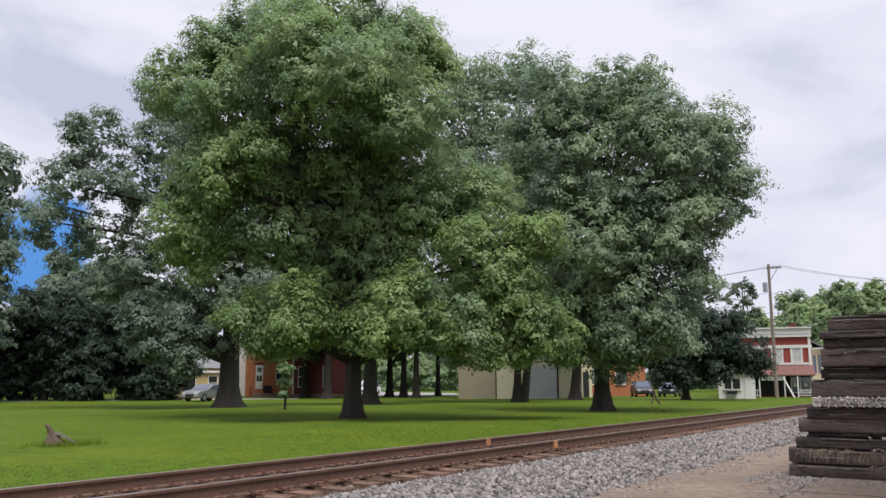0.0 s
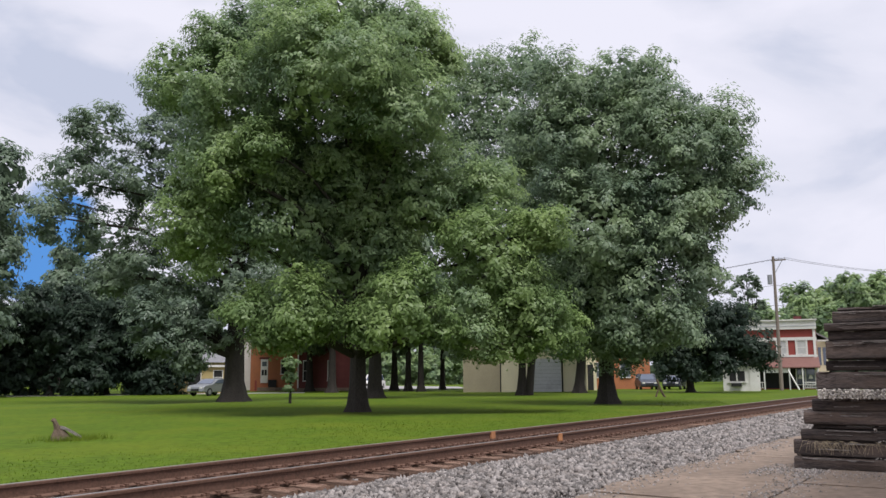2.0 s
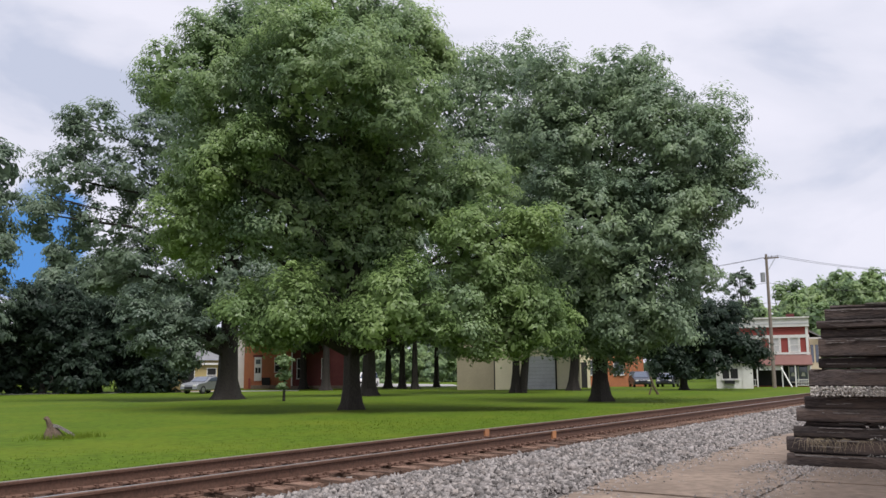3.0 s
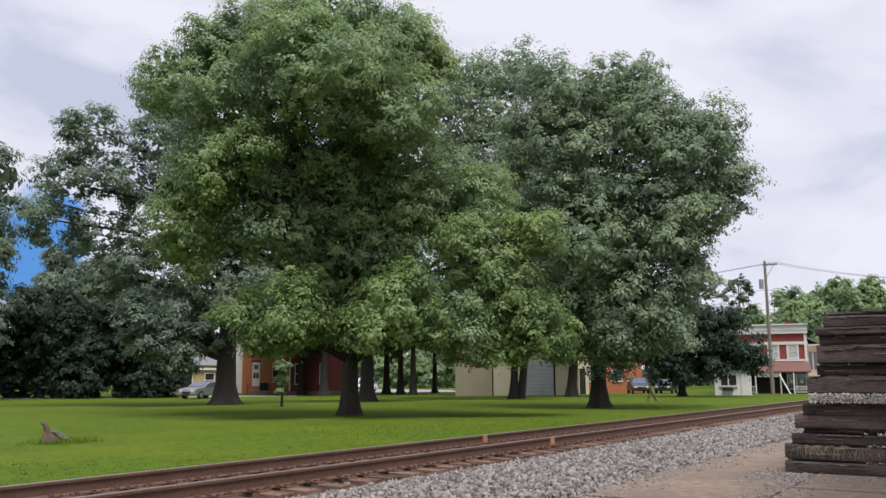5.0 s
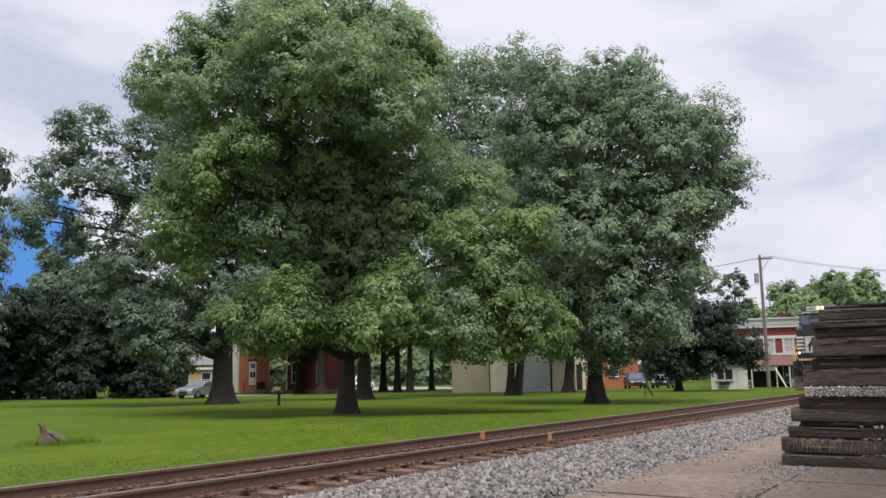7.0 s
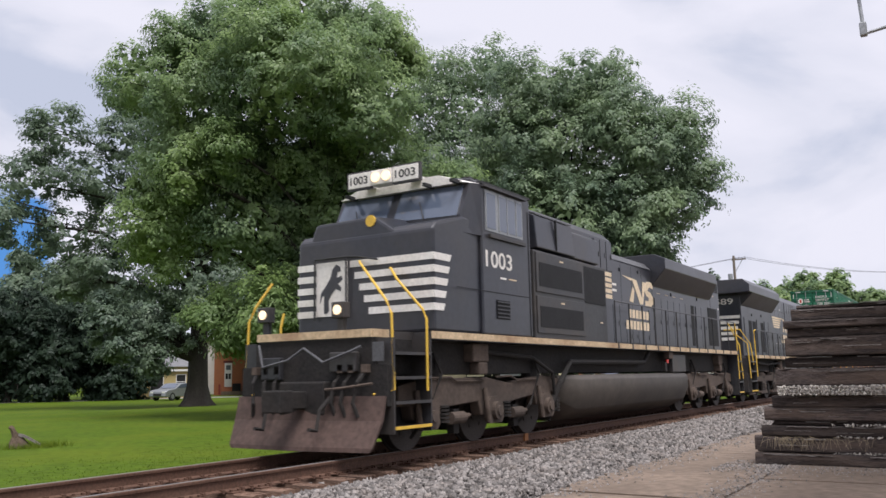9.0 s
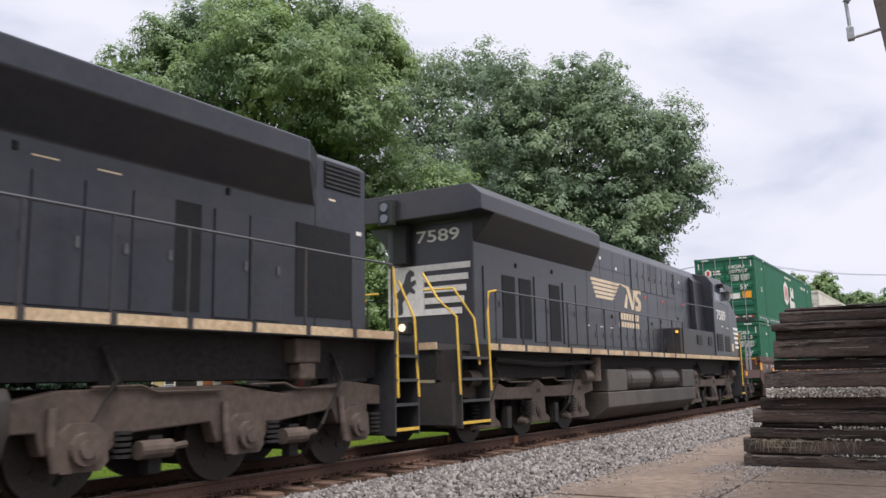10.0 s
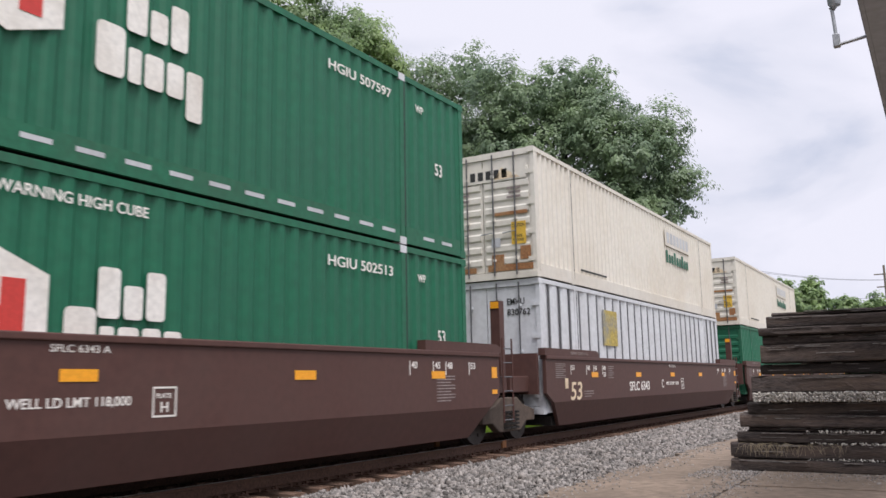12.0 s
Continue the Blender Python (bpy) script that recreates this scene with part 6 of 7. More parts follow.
    # fuel tank and pipes
    tk = [(-0.8, 0.17), (0.8, 0.17), (1.3, 0.42), (1.45, 0.75), (1.45, 1.05), (1.38, 1.15), (-1.38, 1.15), (-1.45, 1.05), (-1.45, 0.75), (-1.3, 0.42)]
    sm = [(y * 0.82, 0.5 + (z - 0.17) * 0.66) for y, z in tk]
    part("fuel_tank", Shape(ox).loft_x([(-24.75, sm), (-24.15, tk), (-16.4, tk), (-16.1, [(y * 0.95, z) for y, z in tk])]), M["tank"], L, "dusty black fuel tank", bevel=0.02, smooth=True)
    part("main_pipe", Shape(ox).tube([(-25.3, -1.25, 0.55), (-25.05, -1.35, 1.0), (-24.5, -1.35, 1.42), (-19.7, -1.32, 1.44), (-19.3, -1.32, 1.70)], 0.055, 8), M["under"], L)
    part("pipe", Shape(ox).tube([(-28.4, -1.2, 1.6), (-26.2, -1.3, 1.5), (-25.3, -1.3, 1.2), (-25.15, -1.3, 0.5), (-25.35, -1.2, 0.25)], 0.04, 8), M["under"], L)
    part("battery_box", Shape(ox).box(-17.6, -16.35, -1.42, 1.42, 1.18, 1.66), M["black2"], L, bevel=0.015)
    part("valve", Shape(ox).box(-18.35, -18.2, -1.45, -1.35, 1.2, 1.45), M["under"], L)
    part("red_tag", Shape(ox).box(-18.2, -18.08, -1.46, -1.42, 1.42, 1.52), M["red"], L, "red tag")
    part("blower_duct", Shape(ox).box(-28.55, -28.0, -1.35, -1.0, 1.40, 1.72).box(-28.35, -28.05, -1.35, -1.05, 1.18, 1.40), M["truck"], L, bevel=0.03)
    part("blower_duct", Shape(ox).box(-12.3, -11.8, -1.35, -1.0, 1.40, 1.72).box(-12.2, -11.9, -1.35, -1.05, 1.18, 1.40), M["truck"], L, bevel=0.03)
    part("junction_box", Shape(ox).box(-18.0, -17.65, -1.46, -1.3, 1.55, 1.73), M["truck"], L)
    engine_truck(L, (-29.85, -27.7, -25.55), ox, "a")
    engine_truck(L, (-15.3, -13.1, -10.95), ox, "a")
    # handrails
    for sg in (-1, 1):
        top = [(-29.95, 0.02, 3.12), (-30.2, -0.18, 3.05), (-31.0, -1.3, 2.3)] if sg < 0 else [(-30.8, 1.2, 2.75), (-31.0, 1.38, 2.35)]
        part("grab_rail", Shape(ox).tube(top + [(-31.08, sg * 1.45, 2.1), (-31.08, sg * 1.49, 0.98), (-31.2, sg * 1.2, 0.92)], 0.021, 8), M["yellow"], L, "yellow grab rail")
        part("grab_rail", Shape(ox).tube([(-29.95, sg * 0.62, 2.95), (-30.15, sg * 0.9, 2.72), (-30.25, sg * 1.45, 2.2), (-30.25, sg * 1.52, 2.05), (-30.25, sg * 1.52, 0.95)] if sg < 0 else [(-30.2, 1.5, 2.3), (-30.25, 1.52, 2.05), (-30.25, 1.52, 0.95)], 0.021, 8), M["yellow"], L, "yellow grab rail")
        part("grab_rail", Shape(ox).tube([(-10.28, sg * 1.47, 2.85), (-10.25, sg * 1.5, 2.3), (-10.22, sg * 1.5, 0.9)], 0.021, 8), M["yellow"], L, "yellow grab rail")
        part("grab_rail", Shape(ox).tube([(-9.75, sg * 1.2, 2.7), (-9.68, sg * 1.45, 2.1), (-9.66, sg * 1.5, 0.9)], 0.021, 8), M["yellow"], L, "yellow grab rail")
    long_rail(L, -22.0, -10.3, ox, 1.87, 2.88, 13)
    part("nose_rail", Shape(ox).tube([(-29.97, 0.98, 3.22), (-29.97, 0.30, 3.22), (-29.97, 0.05, 3.20), (-29.95, -0.35, 3.12)], 0.018, 6), M["ink"], L, "black handrail over the nose door")
    for y in (0.30, 1.0):
        part("nose_rail", Shape(ox).tube([(-29.97, y, 2.15), (-29.97, y, 3.22)], 0.018, 6), M["ink"], L, "black handrail beside the nose door")
    # dark strip that outlines the cab roof's lower edge
    part("roof_edge", Shape(ox).box(-28.4, -26.5, -1.512, -1.40, 4.555, 4.60), M["ink"], L, "dark outline along the cab roof")
    for x in (-24.9, -22.3, -20.95):
        part("panel_seam", Shape(ox).box(x, x + 0.02, -1.0235, -1.0205, 3.66, 4.46), M["grille"], L, "dark panel seam")
    for k in range(4):
        x = -20.2 + k * 0.8
        part("panel_seam", Shape(ox).box(x, x + 0.014, -0.9825, -0.9805, 2.3, 4.02), M["grille"], L, "dark panel seam")
    for x, z in ((-20.3, 3.8), (-18.9, 3.86), (-13.2, 3.5), (-16.0, 3.45)):
        part("lift_eye", Shape(ox).box(x, x + 0.05, -1.0, -0.981, z, z + 0.09), M["grille"], L)
    return L, ox


def second_engine():
    ox = 2.0
    L = thing("locomotive", "black diesel freight locomotive running backwards behind the leading engine", "locomotive", "engines of the train", at=(0, TRACK_Y, 0))
    part("underframe", Shape(ox).box(-8.5, 12.6, -1.1, 1.1, 1.15, 1.65), M["under"], L)
    part("walkway", Shape(ox).box(-7.35, 12.3, -1.5, 1.5, 1.65, 1.76), M["black2"], L)
    part("end_platform", Shape(ox).box(-8.5, -7.36, -1.12, 1.12, 1.65, 1.76), M["black2"], L)
    for y0, y1 in ((-1.512, -1.501), (1.501, 1.512)):
        part("sill_stripe", Shape(ox).box(-7.35, 12.3, y0, y1, 1.66, 1.775), M["cream"], L, "dirty cream sill stripe")
    part("end_sill", Shape(ox).box(-8.54, -8.501, -1.12, 1.12, 1.66, 1.78), M["cream"], L, "dirty cream end sill")
    part("pilot", Shape(ox).box(-8.5, -8.35, -1.4, 1.4, 0.4, 1.1), M["black2"], L)
    part("pilot", Shape(ox).box(12.6, 12.75, -1.4, 1.4, 0.25, 1.6), M["black2"], L)
    coupler(L, -8.5, ox, -1)
    coupler(L, 12.7, ox, 1)
    steps(L, -8.37, -7.36, ox, 1.65)
    steps(L, 12.3, 12.9, ox, 1.65)
    # hood with its rear face
    part("hood", Shape(ox).prism_x([(-0.98, 1.77), (0.98, 1.77), (0.98, 4.45), (0.75, 4.72), (-0.75, 4.72), (-0.98, 4.45)], -6.95, 9.0), M["black"], L, bevel=0.03)
    # radiator wings
    def wing(w, low=3.72):
        return [(-0.97, low), (0.97, low), (w, 4.22), (w, 4.52), (w - 0.25, 4.74), (-w + 0.25, 4.74), (-w, 4.52), (-w, 4.22)]
    part("radiator_wing", Shape(ox).loft_x([(-7.45, wing(1.46, 4.20)), (-6.955, wing(1.46, 4.20)), (-6.90, wing(1.46)), (-1.55, wing(1.46)), (-0.95, wing(1.05))]), M["black"], L, "black overhanging radiator", bevel=0.02)
    part("light_column", Shape(ox).box(-7.14, -6.96, 0.42, 0.74, 3.4, 4.19).box(-7.62, -7.46, 0.42, 0.74, 4.1, 4.62), M["ink"], L, bevel=0.02)
    for z in (4.24, 4.46):
        part("lamp_lens", Shape(ox).tube([(-7.65, 0.58, z), (-7.62, 0.58, z)], 0.085, 16), M["paleglass"], L, "unlit headlamp")
    lettering("7589", (-6.962, 0.28, 3.80), 0.24, 0.98, "front", M["white"], L, ox)
    part("rear_panel", Shape(ox).box(-6.975, -6.952, 0.12, 0.96, 2.38, 3.36), M["white"], L, "white panel with a dark figure")
    part("rear_figure", Shape(ox).prism_x([(0.56 - (u - 0.45) * 0.66, 2.42 + 0.88 * w) for u, w in HORSE], -6.983, -6.976), M["black"], L, "black figure on the panel")
    for k in range(5):
        z = 3.36 - k * 0.215
        part("rear_stripe", Shape(ox).box(-6.972, -6.952, -0.92 + 0.05 * k, 0.11, z - 0.12, z), M["white"], L, "white rear stripe")
    headlamp(L, -7.1, 0.55, 2.16, ox, 0.075)
    for k in range(7):
        x = -6.6 + k * 0.75
        if k in (1, 2, 4):
            part("radiator_screen", Shape(ox).box(x + 0.05, x + 0.6, -0.992, -0.982, 1.95, 3.2), M["grille"], L, "dark screen")
        else:
            door(L, x, x + 0.72, 1.9, 3.3, -0.98, ox)
    part("radiator_screen", Shape(ox).box(-2.0, -1.5, -0.992, -0.982, 2.7, 3.2), M["grille"], L, "dark screen")
    for k in range(13):
        x = -1.4 + k * 0.56
        door(L, x, x + 0.54, 1.9, 2.45, -0.98, ox)
        if k > 5:
            door(L, x, x + 0.54, 3.55, 4.4, -0.98, ox)
    for k in range(11):
        x = -1.32 + k * 0.93
        part("panel_seam", Shape(ox).box(x, x + 0.014, -0.9825, -0.9805, 2.48 if k < 7 else 2.62, 4.40), M["grille"], L, "dark panel seam")
    part("panel_seam", Shape(ox).box(-1.4, 7.85, -0.9825, -0.9805, 3.90, 3.912), M["grille"], L, "dark panel seam")
    for x, z in ((-0.4, 4.12), (2.55, 4.18), (4.55, 4.1), (6.6, 4.1), (0.75, 3.95)):
        part("label_plate", Shape(ox).box(x, x + 0.11, -0.987, -0.9826, z, z + 0.08), M["white"], L, "small white label")
    for x, z in ((-4.1, 2.2), (-1.7, 2.15), (0.3, 2.65), (3.6, 2.6), (4.5, 2.7), (6.3, 2.9), (-3.4, 3.45), (-5.2, 3.4)):
        part("lift_eye", Shape(ox).box(x, x + 0.05, -1.0, -0.981, z, z + 0.09), M["grille"], L)
    emblem(L, -1.15, 2.75, 2.95, 3.62, -0.981, ox, True)
    name_bars(L, 0.82, 2.5, 2.42, 2.84, -0.981, ox)
    for x0, x1, z0, z1 in ((3.4, 4.4, 3.85, 4.4), (5.4, 6.1, 3.7, 4.35)):
        louvres(L, x0, x1, z0, z1, -0.983, ox, 8)
    for x, z in ((3.05, 3.35), (4.7, 3.35), (6.9, 3.4), (5.3, 3.9)):
        part("warning_label", Shape(ox).box(x, x + 0.16, -0.99, -0.9825, z, z + 0.07), M["red"], L, "red warning label")
    for x in (-0.7, 0.2, 0.9):
        bars(L, x - 0.8, x - 0.6, 2.36, 2.42, -1.003, ox, 1, "white")
    # low cabinets beside the hood and under the cab
    part("side_cabinet", Shape(ox).box(4.9, 9.0, -1.44, 1.44, 1.77, 2.58), M["black2"], L, bevel=0.02)
    louvres(L, 6.75, 7.35, 2.12, 2.42, -1.441, ox, 6)
    louvres(L, 8.15, 8.6, 2.12, 2.40, -1.441, ox, 6)
    part("marker_light", Shape(ox).box(4.87, 4.9, -1.38, -1.30, 2.42, 2.49), M["amber"], L, "amber marker light")
    part("vent_hood", Shape(ox).prism_x([(-0.98, 2.62), (-1.16, 2.62), (-1.12, 4.3), (-0.98, 4.44)], 7.9, 8.98), M["black"], L, bevel=0.02)
    # cab and nose
    def ring(w, top):
        return [(-w, 1.77), (w, 1.77), (w, 4.30), (w - 0.2, 4.58), (0.6, top), (-0.6, top), (-w + 0.2, 4.58), (-w, 4.30)]
    part("cab", Shape(ox).loft_x([(9.0, ring(1.48, 4.72)), (11.05, ring(1.48, 4.72))]), M["black"], L, bevel=0.03)
    part("nose", Shape(ox).prism_y([(11.05, 1.77), (12.42, 1.77), (12.42, 3.35), (11.42, 3.82), (11.2, 4.40), (11.05, 4.52)], -1.47, 1.47), M["black"], L, bevel=0.04)
    for y0, y1 in ((-1.3, -0.1), (0.1, 1.3)):
        v = [(11.44, y0, 3.86), (11.44, y1, 3.86), (11.25, y1, 4.35), (11.25, y0, 4.35)]
        part("windscreen", Shape(ox).add(v + [(x - 0.05, y, z) for x, y, z in v], [(0, 1, 2, 3), (7, 6, 5, 4), (0, 4, 5, 1), (1, 5, 6, 2), (2, 6, 7, 3), (3, 7, 4, 0)]), M["glass"], L)
    w = part("side_window", Shape(ox).box(9.1, 10.95, -1.492, -1.482, 3.66, 4.28), M["galv"], L, "cab side window band")
    for x0, x1 in ((9.2, 9.82), (9.92, 10.62)):
        part("pane", Shape(ox).box(x0, x1, -1.50, -1.4925, 3.71, 4.24), M["glass"], w)
    part("mirror", Shape(ox).box(10.68, 10.78, -1.66, -1.5, 3.78, 4.12), M["galv"], w, "side mirror")
    part("sun_visor", Shape(ox).prism_y([(9.5, 4.28), (10.85, 4.28), (10.75, 4.05), (9.75, 4.12)], -1.72, -1.69), M["greyrail"], L, "grey sun visor")
    part("visor_top", Shape(ox).box(9.5, 10.85, -1.70, -1.48, 4.28, 4.30), M["greyrail"], L)
    lettering("7589", (9.35, -1.483, 3.05), 0.34, 1.28, "side", M["white"], L, ox)
    bars(L, 9.95, 10.15, 2.78, 2.87, -1.481, ox, 1, "white")
    bars(L, 10.6, 11.0, 2.76, 2.82, -1.481, ox, 1, "white")
    louvres(L, 9.2, 10.0, 1.95, 2.55, -1.481, ox, 10)
    louvres(L, 10.35, 11.1, 1.95, 2.5, -1.471, ox, 10)
    part("white_plate", Shape(ox).box(11.35, 11.62, -1.482, -1.472, 1.98, 2.25), M["letter"], L)
    for k in range(5):
        z = 2.86 - k * 0.17
        part("nose_stripe", Shape(ox).prism_y([(11.72 + 0.045 * k, z - 0.095), (12.42, z - 0.095), (12.42, z), (11.68 + 0.045 * k, z)], -1.481, -1.471), M["white"], L, "white nose stripe")
        part("nose_stripe", Shape(ox).box(12.421, 12.432, -1.4, 1.4, z - 0.095, z), M["white"], L)
    # tank with air reservoirs
    part("fuel_tank", Shape(ox).prism_x([(-1.0, 0.14), (1.0, 0.14), (1.4, 0.42), (1.4, 0.78), (-1.4, 0.78), (-1.4, 0.42)], -1.3, 6.3), M["tank"], L, "dusty fuel tank", bevel=0.02)
    part("tank_end", Shape(ox).box(-1.28, 0.05, -1.40, 1.40, 0.79, 1.32), M["tank"], L, bevel=0.03)
    part("tank_end", Shape(ox).box(5.0, 6.28, -1.40, 1.40, 0.79, 1.32), M["tank"], L, bevel=0.03)
    part("tank_core", Shape(ox).box(0.06, 4.99, -0.85, 0.85, 0.79, 1.64), M["under"], L)
    for x0, x1 in ((0.18, 2.15), (2.75, 4.72)):
        part("air_reservoir", Shape(ox).tube([(x0, -1.12, 1.08), (x0 + 0.1, -1.12, 1.08)], 0.16, 18, 0.30).tube([(x0 + 0.1, -1.12, 1.08), (x1 - 0.1, -1.12, 1.08)], 0.30, 18).tube([(x1 - 0.1, -1.12, 1.08), (x1, -1.12, 1.08)], 0.30, 18, 0.16), M["tank"], L, "round air reservoir")
        for x in (x0 + 0.18, x1 - 0.18):
            part("strap", Shape(ox).tube([(x - 0.02, -1.12, 1.08), (x + 0.02, -1.12, 1.08)], 0.308, 18).box(x - 0.05, x + 0.05, -1.3, -1.0, 0.785, 0.88), M["under"], L)
    part("filter_pot", Shape(ox).tube([(-1.75, -1.25, 1.05), (-1.75, -1.25, 1.6)], 0.15, 12), M["truck"], L)
    part("cable_tray", Shape(ox).tube([(-6.8, -1.3, 1.5), (-4.5, -1.3, 1.42), (-1.6, -1.3, 1.5)], 0.05, 6), M["under"], L)
    engine_truck(L, (-7.0, -4.8, -2.65), ox, "b")
    engine_truck(L, (7.15, 9.4, 11.6), ox, "b")
    for sg in (-1, 1):
        for pts in ([(-8.35, sg * 0.75, 3.0), (-8.4, sg * 1.1, 2.5), (-8.4, sg * 1.45, 2.2), (-8.4, sg * 1.5, 0.9)], [(-7.95, sg * 0.5, 2.75), (-7.9, sg * 1.1, 2.75), (-7.7, sg * 1.4, 2.2), (-7.7, sg * 1.48, 1.4)],
                    [(-7.0, sg * 1.47, 2.75), (-7.3, sg * 1.48, 2.7), (-7.38, sg * 1.5, 2.3), (-7.36, sg * 1.52, 0.95)], [(12.35, sg * 1.5, 2.6), (12.55, sg * 1.52, 2.2), (12.5, sg * 1.52, 0.7)],
                    [(12.7, sg * 0.9, 3.0), (13.0, sg * 1.1, 2.7), (13.05, sg * 1.3, 1.5), (12.95, sg * 1.4, 0.9)]):
            part("grab_rail", Shape(ox).tube(pts, 0.021, 8), M["yellow"], L, "yellow grab rail")
    long_rail(L, -7.0, 5.1, ox, 1.77, 2.75, 12)
    part("upper_handrail", Shape(ox).tube([(5.1, -1.46, 2.75), (5.5, -1.46, 3.35), (9.0, -1.50, 3.42)], 0.018, 6), M["greyrail"], L)
    return L, ox


def corrugated(x0, x1, z0, z1, y, out, pitch, depth, ox, flat=0.3):
    """A folded steel wall between two heights; out is the side (-1, 1) that it faces."""
    xs, ds = [], []
    n = max(1, round((x1 - x0) / pitch))
    p = (x1 - x0) / n
    for k in range(n):
        b = x0 + k * p
        xs += [b, b + p * flat, b + p * 0.5, b + p * (0.5 + flat)]
        ds += [0, 0, depth, depth]
    xs.append(x1)
    ds.append(0)
    verts, faces = [], []
    for x, d in zip(xs, ds):
        verts += [(x, y - out * d, z0), (x, y - out * d, z1)]
    for k in range(len(xs) - 1):
        faces.append((2 * k, 2 * k + 2, 2 * k + 3, 2 * k + 1))
    b = len(verts)
    verts += [(x0, y - out * (depth + 0.02), z0), (x0, y - out * (depth + 0.02), z1), (x1, y - out * (depth + 0.02), z0), (x1, y - out * (depth + 0.02), z1)]
    faces.append((b, b + 1, b + 3, b + 2))
    return Shape(ox).add(verts, faces)


CL, CW, CH = 16.154, 1.295, 2.896


def container(name, label, s0, z0, paint, frame_, pitch, depth, style):
    """A 53 foot domestic container: frame, folded walls, roof, doors with lock rods; doors on the end that faces the engines."""
    ox = s0 + CL / 2
    C = thing(name, label, "container", "containers on the train", at=(0, TRACK_Y, z0))
    x0, x1 = s0, s0 + CL
    P1, P2 = s0 + 2.02, s0 + CL - 2.02
    for x in (x0 + 0.06, P1, P2, x1 - 0.06):
        for sg in (-1, 1):
            y0, y1 = sorted((sg * CW, sg * (CW - 0.10)))
            part("corner_post", Shape(ox).box(x - 0.06, x + 0.06, y0, y1, 0.12, CH - 0.12), M[frame_], C)
            for z in (0.0, CH - 0.12):
                part("corner_casting", Shape(ox).box(x - 0.09, x + 0.09, *sorted((sg * (CW + 0.004), sg * (CW - 0.16))), z, z + 0.12), M[frame_] if style != "green" or x in (x0 + 0.06, x1 - 0.06) else M["grey"], C)
    for sg in (-1, 1):
        y0, y1 = sorted((sg * CW, sg * (CW - 0.06)))
        for a, b in ((x0 + 0.151, P1 - 0.091), (P1 + 0.091, P2 - 0.091), (P2 + 0.091, x1 - 0.151)):
            part("top_rail", Shape(ox).box(a, b, y0, y1, CH - 0.10, CH - 0.005), M[frame_], C)
            part("bottom_rail", Shape(ox).box(a, b, y0, y1, 0.02, 0.30), M[frame_], C)
            part("side_panel", corrugated(a - 0.03, b + 0.03, 0.29, CH - 0.09, sg * (CW - 0.012), sg, pitch, depth, ox), M[paint], C)
    for x in (P1, P2):
        for sg in (-1, 1):
            part("panel_seam", Shape(ox).box(x + 0.062, x + 0.090, *sorted((sg * (CW + 0.002), sg * (CW - 0.02))), 0.3, CH - 0.12), M["ink"], C)
    if style == "grey":
        for k in range(27):
            x = x0 + 0.45 + k * 0.59
            if abs(x - P1) > 0.2 and abs(x - P2) > 0.2:
                part("side_seam", Shape(ox).box(x, x + 0.075, -CW + 0.001, -CW + 0.02, 0.30, CH - 0.11), M["greyrail"], C, "dark upright seam")
    part("roof", corrugated_roof(x0, x1, ox), M[paint], C)
    part("floor", Shape(ox).box(x0 + 0.1, x1 - 0.1, -CW + 0.07, CW - 0.07, 0.03, 0.15), M["under"], C)
    # far end
    part("front_wall", Shape(ox).box(x1 - 0.05, x1 - 0.01, -CW + 0.1, CW - 0.1, 0.02, CH - 0.02), M[paint], C)
    # doors
    part("door_header", Shape(ox).box(x0, x0 + 0.1, -CW + 0.1, CW - 0.1, CH - 0.14, CH - 0.002), M[frame_], C)
    part("door_sill", Shape(ox).box(x0, x0 + 0.1, -CW + 0.1, CW - 0.1, 0.0, 0.16), M["black2" if style == "green" else frame_], C)
    for y0, y1 in ((-CW + 0.11, -0.012), (0.012, CW - 0.11)):
        d = part("door", Shape(ox).box(x0 + 0.03, x0 + 0.07, y0, y1, 0.17, CH - 0.15), M[paint], C)
        n = 0 if style == "grey" else 6 if style == "green" else 8
        for k in range(n):
            z = 0.30 + k * (CH - 0.6) / n
            part("door_rib", Shape(ox).prism_y([(x0 + 0.03, z), (x0 + 0.004, z + 0.04), (x0 + 0.004, z + 1.2 / n), (x0 + 0.03, z + 1.2 / n + 0.04)], y0 + 0.05, y1 - 0.05), M[paint], d)
        for f in (0.32, 0.78):
            y = y0 + (y1 - y0) * f
            part("lock_rod", Shape(ox).tube([(x0 - 0.02, y, 0.08), (x0 - 0.02, y, CH - 0.06)], 0.019, 6), M["galv" if style == "green" else "greyrail"], d)
            part("rod_handle", Shape(ox).tube([(x0 - 0.035, y, 1.05), (x0 - 0.035, y + 0.32, 1.02)], 0.014, 5), M["galv"], d)
            for z in (0.4, 1.3, 2.3):
                part("rod_bracket", Shape(ox).box(x0 - 0.03, x0 + 0.03, y - 0.04, y + 0.04, z, z + 0.06), M[frame_], d)
    for z in (0.35, 0.95, 1.6, 2.3):
        for sg in (-1, 1):
            part("hinge", Shape(ox).box(x0 - 0.012, x0 + 0.03, *sorted((sg * (CW - 0.02), sg * (CW - 0.2))), z, z + 0.10), M[frame_], C)
    # reflective tape along the lower rail
    if style == "green":
        for k in range(26):
            x = x0 + 0.35 + k * 0.6
            if abs(x + 0.1 - P1) > 0.3 and abs(x + 0.1 - P2) > 0.3:
                part("reflector_tape", Shape(ox).box(x, x + 0.34, -CW - 0.003, -CW - 0.0005, 0.15, 0.205), M["greydoor"], C)
